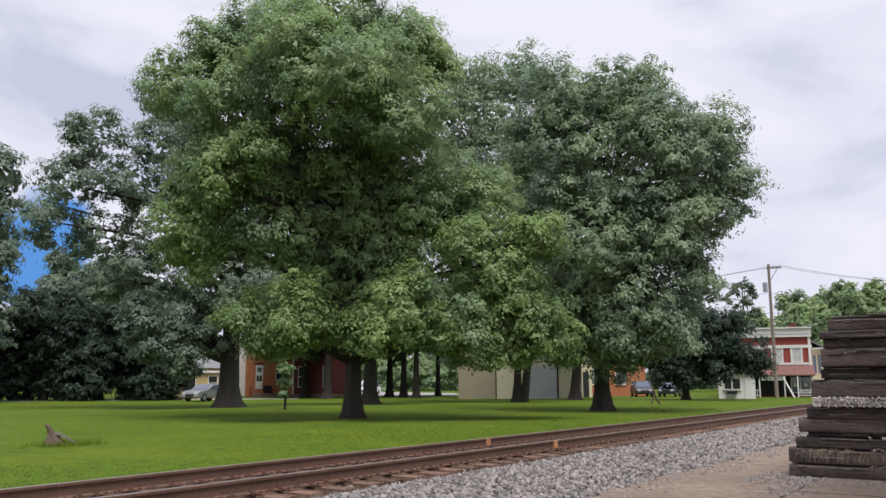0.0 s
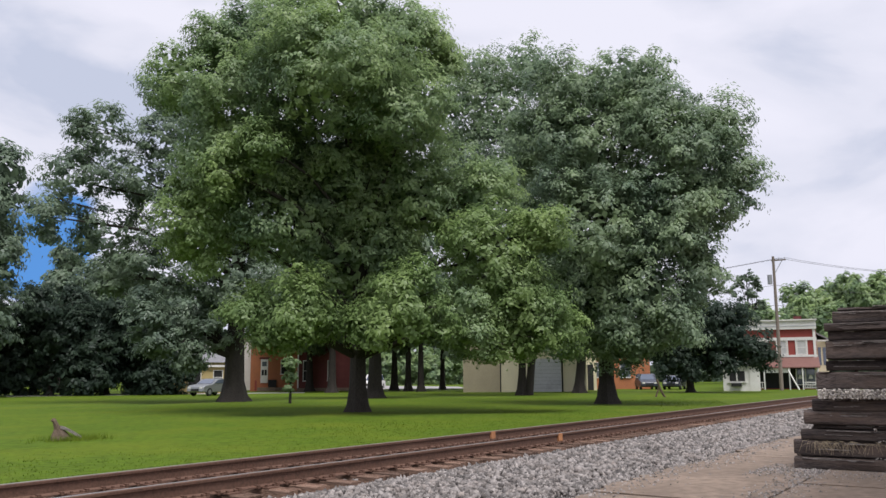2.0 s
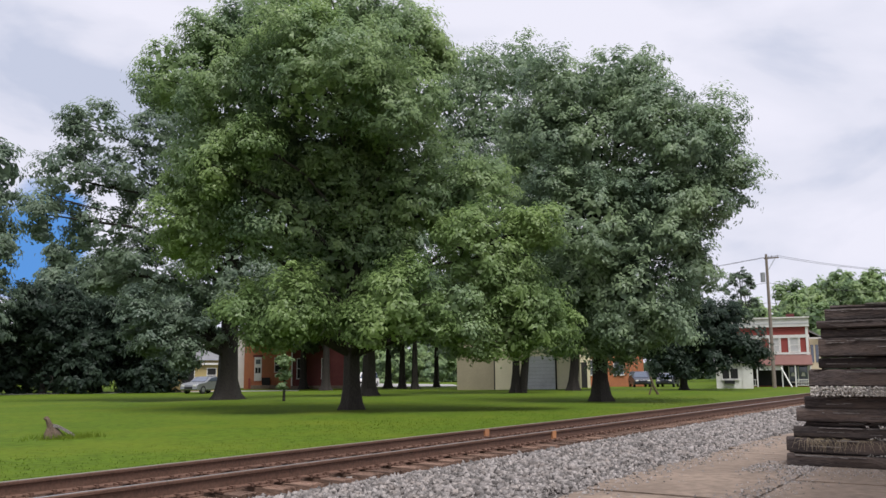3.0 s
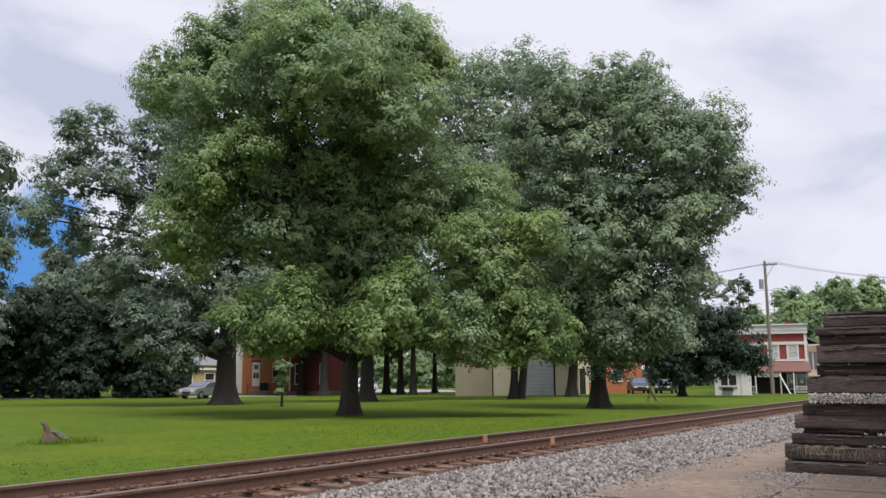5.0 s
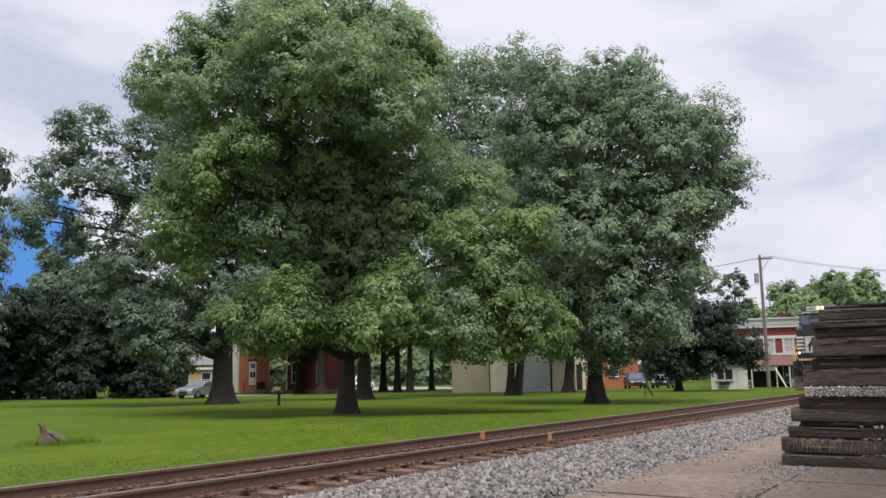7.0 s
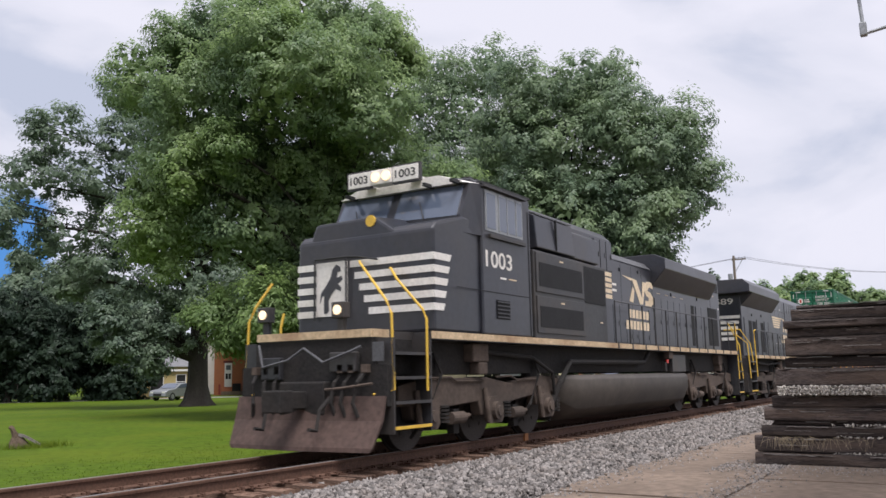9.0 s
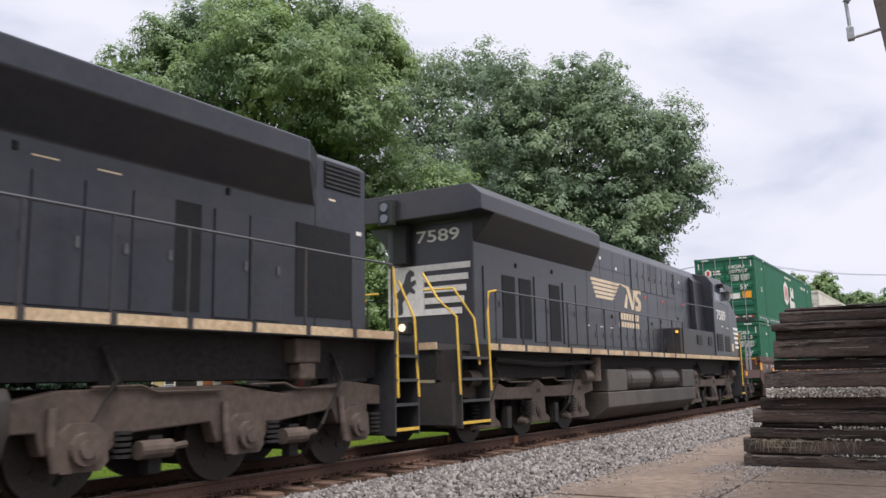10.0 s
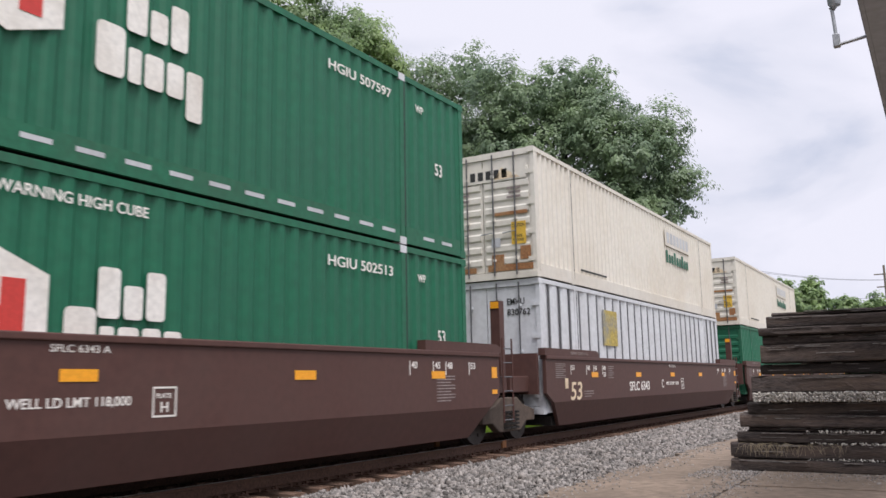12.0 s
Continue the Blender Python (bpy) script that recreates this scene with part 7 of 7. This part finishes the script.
        for k, y in enumerate((-1.1, -0.85, -0.5, 0.15, 0.45, 0.8, 1.05)):
            part("red_tape", Shape(ox).box(x0 + 0.026, x0 + 0.029, y - 0.02, y + 0.09, 0.20, 0.26), M["red"], C)
            part("white_tape", Shape(ox).box(x0 + 0.026, x0 + 0.029, y + 0.092, y + 0.20, 0.20, 0.26), M["white"], C)
        for sg in (-1, 1):
            y0, y1 = sorted((sg * (CW - 0.14), sg * (CW - 0.18)))
            part("corner_tape", Shape(ox).box(x0 + 0.024, x0 + 0.029, y0, y1, CH - 0.55, CH - 0.2), M["white"], C, "white corner tape")
            y0, y1 = sorted((sg * (CW - 0.30), sg * (CW - 0.62)))
            part("corner_tape", Shape(ox).box(x0 - 0.003, x0 - 0.0005, y0, y1, CH - 0.11, CH - 0.06), M["white"], C, "white corner tape")
    return C, ox


def corrugated_roof(x0, x1, ox):
    verts, faces = [], []
    n = 80
    for k in range(n + 1):
        x = x0 + 0.02 + (x1 - x0 - 0.04) * k / n
        z = CH - 0.006 - (0.02 if k % 2 else 0)
        verts += [(x, -CW + 0.06, z), (x, CW - 0.06, z), (x, -CW + 0.06, z - 0.04), (x, CW - 0.06, z - 0.04)]
    for k in range(n):
        a, b = 4 * k, 4 * k + 4
        faces += [(a, b, b + 1, a + 1), (a + 2, a + 3, b + 3, b + 2)]
    return Shape(ox).add(verts, faces)


def green_marks(C, ox, s0, upper):
    y = -CW - 0.002
    hx = s0 + 7.35
    z0 = 1.15 if upper else 1.05
    hexa = [(hx - 0.58, z0 + 0.22), (hx, z0), (hx + 0.58, z0 + 0.22), (hx + 0.58, z0 + 0.98), (hx, z0 + 1.22), (hx - 0.58, z0 + 0.98)]
    if not upper:
        hexa = [(x, z - 0.25) for x, z in hexa]
    zz = hexa[1][1]
    h = part("emblem", Shape(ox).prism_y(hexa, y - 0.012, y - 0.002), M["white"], C, "white hexagon emblem")
    for a, b, c, d in ((-0.34, -0.10, 0.30, 0.98), (0.10, 0.34, 0.25, 0.92), (-0.10, 0.10, 0.52, 0.66)):
        part("emblem_bar", Shape(ox).box(hx + a, hx + b, y - 0.018, y - 0.0125, zz + c, zz + d), M["red"], h, "red emblem bar")
    # company name in plain rounded blocks and rings, two lines
    dx, up1, up2 = (0.0, 0.50, -0.08) if upper else (-0.21, 0.60, 0.12)

    def block(x, w, z, hh):
        x, z = hx + dx + x, zz + z
        c = min(w, hh) * 0.2
        n = 5

        def outline():
            pts = []
            for cx, cz, a0 in ((x + w - c, z + c, -90), (x + w - c, z + hh - c, 0), (x + c, z + hh - c, 90), (x + c, z + c, 180)):
                for q in range(n):
                    a = radians(a0 + 90 * q / (n - 1))
                    pts.append((cx + c * math.cos(a), cz + c * math.sin(a)))
            return pts
        part("name_block", Shape(ox).prism_y(outline(), y - 0.01, y - 0.002), M["white"], C, "white name block")

    for x, w, z, hh in ((1.34, 0.27, up1, 0.53), (1.66, 0.24, up1, 0.36), (1.95, 0.25, up1, 0.53),
                        (0.97, 0.36, up2, 0.58), (1.38, 0.17, up2, 0.40), (1.60, 0.26, up2, 0.40), (1.91, 0.24, up2, 0.40), (2.20, 0.24, up2 - 0.22, 0.60)):
        block(x, w, z, hh)
    lettering("WARNING HIGH CUBE", (hx - 0.02, y, 2.52), 0.12, 1.75, "side", M["white"], C, ox)
    lettering("53", (s0 + 1.05, y, 1.35), 0.22, 0.24, "side", M["white"], C, ox)
    lettering("53", (s0 + CL - 1.0, y, 1.35), 0.22, 0.24, "side", M["white"], C, ox)
    for x in (s0 + 1.35, s0 + CL - 1.6):
        lettering("WP", (x, y, 2.34), 0.13, 0.24, "side", M["white"], C, ox)
    code = "507597" if upper else "502513"
    lettering("HGIU " + code, (s0 + CL - 3.95, y, 2.36), 0.155, 1.62, "side", M["white"], C, ox)
    # end doors
    x = s0 + 0.001
    lettering("53'", (x, -0.62, 1.42), 0.22, 0.34, "front", M["white"], C, ox)
    lettering("HGIU", (x - 0.002, -0.20, 2.37), 0.15, 0.66, "front", M["white"], C, ox)
    lettering(code, (x - 0.002, -0.18, 2.17), 0.15, 0.80, "front", M["white"], C, ox)
    for k in range(8):
        zk = 2.06 - k * 0.034
        part("code_block", Shape(ox).box(x - 0.004, x, -1.05 + 0.1 * (k % 2), -0.68, zk, zk + 0.018), M["white"], C)
        part("code_block", Shape(ox).box(x - 0.004, x, -0.60, -0.25 - 0.08 * (k % 3), zk, zk + 0.018), M["white"], C)
    for y0, y1, z0_, z1 in ((0.20, 0.50, 2.25, 2.33), (0.16, 0.50, 2.13, 2.21)):
        part("code_block", Shape(ox).box(x - 0.004, x, y0, y1, z0_, z1), M["white"], C)
    lettering("WARNING", (x, 1.0, 1.86), 0.12, 0.78, "front", M["white"], C, ox)
    lettering("HIGH CUBE", (x, 1.02, 1.70), 0.12, 0.84, "front", M["white"], C, ox)
    hx2 = [(0.72 + 0.17 * math.sin(a), 2.22 + 0.19 * math.cos(a)) for a in (i * math.pi / 3 for i in range(6))]
    part("emblem", Shape(ox).prism_x(hx2, x - 0.006, x), M["white"], C, "white hexagon emblem")
    part("emblem_bar", Shape(ox).box(x - 0.009, x - 0.0065, 0.66, 0.78, 2.12, 2.32), M["red"], C)
    for y0, y1, z0_, z1, mt in ((0.55, 1.05, 1.36, 1.56, "white"), (0.85, 1.05, 1.05, 1.3, "grey"), (0.30, 0.50, 1.05, 1.25, "white"), (-0.60, -0.18, 1.02, 1.26, "white"), (-1.08, -0.70, 1.04, 1.34, "orange")):
        part("sticker", Shape(ox).box(x - 0.003, x + 0.002, y0, y1, z0_, z1), M[mt], C, "square sticker")


def well_truck(car_, x, ox):
    t = part("truck", Shape(ox).box(x - 0.2, x + 0.2, -1.0, 1.0, 0.5, 0.72), M["under"], car_)
    for sg in (-1, 1):
        y0, y1 = sorted((sg * 0.95, sg * 1.12))
        part("side_frame", Shape(ox).prism_y([(x - 1.15, 0.60), (x - 0.6, 0.72), (x - 0.35, 0.86), (x + 0.35, 0.86), (x + 0.6, 0.72), (x + 1.15, 0.60), (x + 1.15, 0.38), (x + 0.75, 0.38), (x + 0.45, 0.20), (x - 0.45, 0.20), (x - 0.75, 0.38), (x - 1.15, 0.38)], y0, y1), M["truck"], t, "dusty side frame", bevel=0.02)
        for dx in (-0.2, 0.0, 0.2):
            sp = Shape(ox)
            for q in range(5):
                sp.tube([(x + dx, sg * 1.14, 0.26 + q * 0.075), (x + dx, sg * 1.14, 0.30 + q * 0.075)], 0.085, 8)
            part("spring", sp, M["under"], t)
    for dx in (-0.9, 0.9):
        wheelset(t, x + dx, ox, 0.46)


def well_car(s0, s1, ox, first, unit):
    """An articulated well wagon: deep side plates with end risers, ladders and steps; trucks are shared between units."""
    C = thing("well_wagon", "brown articulated well wagon with white stencils and orange reflectors", "wagon", "wagons of the train", at=(0, TRACK_Y, 0))
    for sg in (-1, 1):
        y0, y1 = sorted((sg * 1.36, sg * 1.44))
        p = part("side_plate", Shape(ox).prism_y([(s0, 0.92), (s0, 1.62), (s1, 1.62), (s1, 0.92), (s1 - 0.35, 0.72), (s0 + 0.35, 0.72)], y0, y1), M["carbrown"], C)
        q = [(s0 + 0.36, 0.72), (s1 - 0.36, 0.72), (s1 - 0.95, 0.21), (s0 + 0.95, 0.21)]
        v = [(x, sg * (1.44 if z > 0.5 else 1.28), z) for x, z in q] + [(x, sg * (1.36 if z > 0.5 else 1.20), z) for x, z in q]
        part("lower_plate", Shape(ox).add(v, [(0, 1, 2, 3), (7, 6, 5, 4), (0, 4, 5, 1), (1, 5, 6, 2), (2, 6, 7, 3), (3, 7, 4, 0)]), M["carbrown"], C)
        y2, y3 = sorted((sg * 1.30, sg * 1.47))
        part("top_chord", Shape(ox).box(s0 + 0.0, s1, y2, y3, 1.621, 1.70), M["carbrown"], C, bevel=0.015)
        for a, b in ((s0 - 0.05, s0 + 3.1), (s1 - 2.6, s1 + 0.05)):
            part("end_riser", Shape(ox).prism_y([(a, 1.701), (a, 1.86), (b - 0.15, 1.86), (b, 1.80), (b, 1.701)], *sorted((sg * 1.30, sg * 1.46))), M["carbrown"], C)
    lettering("REEFER CLEARANCE", (s0 + 1.35, -1.4605, 1.745), 0.06, 1.05, "side", M["stencil"], C, ox)
    part("well_floor", Shape(ox).box(s0 + 0.7, s1 - 0.7, -1.2, 1.2, 0.22, 0.42), M["under"], C)
    for x0, x1 in ((s0 - 1.0, s0 + 0.8), (s1 - 0.8, s1 + 1.0)):
        part("end_sill", Shape(ox).box(x0, x1, -1.1, 1.1, 0.95, 1.28), M["carbrown"], C, bevel=0.02)
        part("bulkhead", Shape(ox).box((x0 + x1) / 2 - 0.04, (x0 + x1) / 2 + 0.04, -1.3, 1.3, 0.9, 1.75), M["carbrown"], C)
    y = -1.441
    # stencils, reflectors
    for k, x in enumerate((s0 + 2.62, s0 + 5.92, s0 + 9.2, s0 + 12.55, s0 + 15.9)):
        part("reflector", Shape(ox).box(x, x + 0.42, y - 0.006, y - 0.001, 1.24, 1.36), M["orange"], C, "orange reflector")
    lettering("53", (s0 + 1.28, -1.445, 0.74), 0.40, 0.70, "side", M["letter"], C, ox, 0.15)
    lettering("SFLC 6343", (s0 + 5.35, y - 0.001, 0.88), 0.24, 1.7, "side", M["white"], C, ox)
    lettering("ABC"[(0, 2, 1)[unit % 3]], (s0 + 8.25, y - 0.001, 0.92), 0.24, 0.18, "side", M["white"], C, ox)
    lettering("WELL LD LMT 118,000", (s0 + 8.68, y - 0.001, 0.98), 0.11, 1.35, "side", M["white"], C, ox)
    for x, n_ in ((s0 + 1.4, "53"), (s0 + 2.35, "48"), (s0 + 2.8, "45"), (s0 + 3.4, "40"), (s1 - 3.0, "40"), (s1 - 2.3, "45"), (s1 - 1.9, "48"), (s1 - 1.1, "53")):
        part("gauge_mark", Shape(ox).box(x - 0.06, x - 0.035, y - 0.003, y - 0.001, 1.30, 1.52), M["white"], C)
        lettering(n_, (x, y - 0.001, 1.40), 0.11, 0.17, "side", M["white"], C, ox)
    lettering("20", (s0 + 3.4, y - 0.001, 1.25), 0.11, 0.17, "side", M["white"], C, ox)
    bars(C, s0 + 3.75, s0 + 4.15, 1.2, 1.52, y, ox, 7, "stencil")
    bars(C, s1 - 2.25, s1 - 1.65, 0.85, 1.3, y, ox, 9, "stencil")
    bars(C, s0 + 0.5, s0 + 1.05, 1.22, 1.55, y, ox, 8, "stencil")
    bars(C, s0 + 2.1, s0 + 2.7, 0.68 + 0.1, 0.95, y, ox, 3, "stencil")
    fr = part("plate_stencil", Shape(ox).box(s0 + 10.30, s0 + 10.32, y - 0.004, y - 0.001, 0.86, 1.18).box(s0 + 10.60, s0 + 10.62, y - 0.004, y - 0.001, 0.86, 1.18).box(s0 + 10.32, s0 + 10.60, y - 0.004, y - 0.001, 0.86, 0.88).box(s0 + 10.32, s0 + 10.60, y - 0.004, y - 0.001, 1.16, 1.18), M["white"], C)
    lettering("PLATE", (s0 + 10.35, y - 0.001, 1.06), 0.05, 0.2, "side", M["white"], fr, ox)
    lettering("H", (s0 + 10.41, y - 0.001, 0.91), 0.11, 0.1, "side", M["white"], fr, ox)
    lettering("SFLC 6343 A" if unit == 0 else "SFLC 6343 C", (s0 + 9.09, y - 0.001, 1.52), 0.075, 0.67, "side", M["white"], C, ox)
    part("badge", Shape(ox).box(s0 + 1.0, s0 + 1.17, y - 0.004, y - 0.001, 1.0, 1.22), M["letter"], C)
    part("reflector", Shape(ox).box(s1 - 0.30, s1 - 0.10, y - 0.006, y - 0.001, 1.24, 1.44), M["orange"], C)
    part("reflector", Shape(ox).box(s1 - 0.30, s1 - 0.10, y - 0.006, y - 0.001, 0.95, 1.03), M["orange"], C)
    if first:
        # platform end towards the engines
        part("end_platform", Shape(ox).box(s0 - 3.3, s0 - 0.05, -1.3, 1.3, 1.12, 1.26), M["carbrown"], C, bevel=0.02)
        part("end_beam", Shape(ox).box(s0 - 3.32, s0 - 3.1, -1.35, 1.35, 0.85, 1.3), M["carbrown"], C)
        for y0_, y1_ in ((-1.42, -1.30), (1.30, 1.42)):
            part("side_beam", Shape(ox).box(s0 - 3.1, s0, y0_, y1_, 0.98, 1.3), M["carbrown"], C)
        part("reflector", Shape(ox).box(s0 - 2.75, s0 - 2.45, -1.430, -1.422, 1.08, 1.24), M["orange"], C, "orange reflector")
        part("reflector", Shape(ox).box(s0 + 0.02, s0 + 0.42, y - 0.008, y - 0.001, 1.30, 1.60), M["orange"], C, "orange reflector")
        part("brake_post", Shape(ox).box(s0 - 0.34, s0 - 0.12, -0.75, -0.61, 1.26, 2.85).box(s0 - 0.34, s0 - 0.12, -0.41, -0.27, 1.26, 2.85).box(s0 - 0.34, s0 - 0.12, -0.61, -0.41, 2.68, 2.85), M["carbrown"], C, "brown upright with amber top")
        part("reflector", Shape(ox).box(s0 - 0.355, s0 - 0.341, -0.74, -0.62, 2.7, 2.83), M["orange"], C)
        part("reflector", Shape(ox).box(s0 - 0.355, s0 - 0.341, -0.40, -0.28, 2.7, 2.83), M["orange"], C)
        for pts in ([(s0 - 2.2, -1.36, 0.75), (s0 - 2.2, -1.36, 2.35), (s0 - 2.1, -1.36, 2.45), (s0 - 1.98, -1.36, 2.35), (s0 - 1.98, -1.36, 1.1)],
                    [(s0 - 1.55, -1.36, 0.95), (s0 - 1.55, -1.36, 2.3), (s0 - 1.45, -1.36, 2.4), (s0 - 1.35, -1.36, 2.3), (s0 - 1.35, -1.36, 1.1)],
                    [(s0 - 2.0, -1.0, 1.26), (s0 - 2.0, -1.0, 2.45), (s0 - 1.75, -0.95, 2.68), (s0 - 1.0, -0.8, 2.84), (s0 - 0.34, -0.66, 2.76)],
                    [(s0 - 2.6, -0.9, 1.26), (s0 - 2.3, -1.0, 1.5), (s0 - 1.9, -1.3, 0.8), (s0 - 1.7, -1.36, 0.45)]):
            part("grab_rail", Shape(ox).tube(pts, 0.022, 6), M["galv"], C, "pale grab rail")
        for k in range(3):
            part("step", Shape(ox).box(s0 - 2.2, s0 - 1.75, -1.42, -1.25, 0.42 + 0.28 * k, 0.45 + 0.28 * k), M["carbrown"], C)
        coupler(C, s0 - 3.3, ox, -1)
        well_truck(C, s0 - 1.05, ox)
    # articulation at the far end
    well_truck(C, s1 + 1.05, ox)
    for sg in (-1, 1):
        part("ladder", Shape(ox).tube([(s1 + 0.32, sg * 1.36, 0.4), (s1 + 0.32, sg * 1.36, 2.0)], 0.02, 6).tube([(s1 + 0.72, sg * 1.36, 0.4), (s1 + 0.72, sg * 1.36, 2.0)], 0.02, 6), M["carbrown"], C)
        for k in range(6):
            part("rung", Shape(ox).tube([(s1 + 0.32, sg * 1.36, 0.45 + k * 0.27), (s1 + 0.72, sg * 1.36, 0.45 + k * 0.27)], 0.014, 5), M["greyrail"], C)
    part("end_post", Shape(ox).box(s1 + 0.55, s1 + 0.75, -1.2, -1.0, 1.28, 2.75), M["carbrown"], C)
    part("reflector", Shape(ox).box(s1 + 0.535, s1 + 0.549, -1.19, -1.01, 2.6, 2.73), M["orange"], C)
    return C


def white_marks(C, ox, s0, lower):
    y = -CW - 0.002
    if lower:
        part("poster", Shape(ox).box(s0 + 3.8, s0 + 4.85, y - 0.006, y, 1.55, 2.45), surface("poster_yellow", (0.45, 0.34, 0.08), 0.6, 0.3, 3, (0.12, 0.2, 0.35), 0.9, 0), C, "yellow and blue poster")
        lettering("EMHU", (s0 + 0.02, -0.50, 2.35), 0.14, 0.42, "front", M["ink"], C, ox)
        lettering("830762", (s0 + 0.02, -0.50, 2.12), 0.14, 0.55, "front", M["ink"], C, ox)
        return
    part("sign_panel", Shape(ox).box(s0 + 9.9, s0 + 12.8, y - 0.006, y, 2.0, 2.55), M["ivory"], C)
    for k in range(7):
        part("name_block", Shape(ox).box(s0 + 10.1 + k * 0.38, s0 + 10.38 + k * 0.38, y - 0.010, y - 0.0065, 2.1, 2.45), M["greydoor"], C)
    for k in range(9):
        part("name_block", Shape(ox).box(s0 + 9.95 + k * 0.30, s0 + 10.15 + k * 0.30, y - 0.006, y, 1.45, 1.85 - (0.12 if k % 3 else 0)), M["green"], C, "green lettering block")
    bars(C, s0 + 2.5, s0 + 4.3, 0.34, 0.46, y, ox, 1, "ink")
    x = s0 + 0.001
    part("sign_board", Shape(ox).box(x - 0.006, x, -1.1, 1.0, 2.22, 2.56), M["ivory"], C)
    part("sign_wedge", Shape(ox).prism_x([(-0.95, 2.25), (-0.3, 2.25), (-0.5, 2.52)], x - 0.010, x - 0.0065), M["letter"], C, "gold wedge on the sign")
    for k in range(5):
        part("name_block", Shape(ox).box(x - 0.010, x - 0.0065, 0.30 - k * 0.2 - 0.13, 0.30 - k * 0.2, 2.28, 2.48), M["ink"], C)
    for k, (y0, z0) in enumerate(((-0.95, 2.0), (-0.95, 1.9), (-0.95, 1.8), (0.35, 1.95), (0.35, 1.82))):
        part("code_block", Shape(ox).box(x - 0.004, x, y0, y0 + 0.34 - 0.05 * (k % 2), z0, z0 + 0.05), M["stencil"], C)
    part("caution_sticker", Shape(ox).box(x - 0.006, x, -1.05, -0.70, 0.75, 1.25), M["yellow"], C, "yellow caution sticker")
    lettering("CAUTION", (x - 0.006, -0.72, 1.13), 0.07, 0.30, "front", M["ink"], C, ox)
    lettering("WIDE", (x - 0.006, -0.76, 0.90), 0.06, 0.2, "front", M["ink"], C, ox)
    lettering("TURNS", (x - 0.006, -0.73, 0.81), 0.06, 0.27, "front", M["ink"], C, ox)
    part("sticker", Shape(ox).box(x - 0.006, x, -0.42, -0.2, 0.72, 0.92), M["greydoor"], C)
    for y0, y1, z0, z1 in ((-1.2, -0.1, 0.18, 0.32), (-0.5, -0.2, 0.32, 0.55), (-1.15, -0.9, 0.4, 0.7), (0.2, 1.1, 0.18, 0.3), (-1.1, -0.3, 1.42, 1.5)):
        part("rust_patch", Shape(ox).box(x - 0.004, x, y0, y1, z0, z1), M["rust"], C, "rust patch")


MOVING = []


def make_train():
    for f in (lead_engine, second_engine):
        ob, ox = f()
        MOVING.append((ob, ox, 0.0))
    units = [(16.3, 34.6), (36.75, 55.05), (57.2, 75.5), (77.65, 95.95)]
    for k, (a, b) in enumerate(units):
        ox = (a + b) / 2
        MOVING.append((well_car(a, b, ox, k == 0, k), ox, 0.0))
    for s0, label, style in ((17.5, "green folded steel container with white markings", "green"), ):
        for z, up in ((0.48, False), (3.40, True)):
            C, ox = container("container", ("upper " if up else "lower ") + label, s0, z, "green", "greenb", 0.285, 0.036, "green")
            green_marks(C, ox, s0, up)
            MOVING.append((C, ox, z))
    C, ox = container("container", "lower pale grey container with dark upright seams", 36.9, 0.48, "grey", "grey", 0.60, 0.03, "grey")
    white_marks(C, ox, 36.9, True)
    MOVING.append((C, ox, 0.48))
    C, ox = container("container", "upper ivory container with rust stained doors", 36.85, 3.40, "ivory", "ivory", 0.27, 0.05, "white")
    white_marks(C, ox, 36.85, False)
    MOVING.append((C, ox, 3.40))
    C, ox = container("container", "lower dark green container on the third wagon", 57.4, 0.48, "green", "greenb", 0.285, 0.036, "plain")
    MOVING.append((C, ox, 0.48))
    C, ox = container("container", "upper ivory container on the third wagon", 57.3, 3.40, "ivory", "ivory", 0.27, 0.05, "white")
    white_marks(C, ox, 57.3, False)
    MOVING.append((C, ox, 3.40))
    C, ox = container("container", "lower dark green container on the last wagon", 77.8, 0.48, "green", "greenb", 0.285, 0.036, "plain")
    MOVING.append((C, ox, 0.48))


make_train()

# ---------------------------------------------------------------- pieces of the track and lawn
make_rails()
make_stack()
make_stones()
make_grass()


def motions():
    """The train rolls by at a nearly even speed; its wheels turn."""
    times = [float(k) for k in range(13)]
    for ob, s, z in MOVING:
        walk(ob, [(t, pose(s - SPEED * (t - 11) - 0.7 * min(1.0, max(0.0, (9 - t) / 2)), TRACK_Y, z)) for t in times])
    for ob, x, r in WHEELS:
        step = math.degrees(SPEED / r / FPS)
        walk(ob, [(k / FPS, pose(x, 0, r, 0, -step * k % 360, 0)) for k in range(361)])


motions()
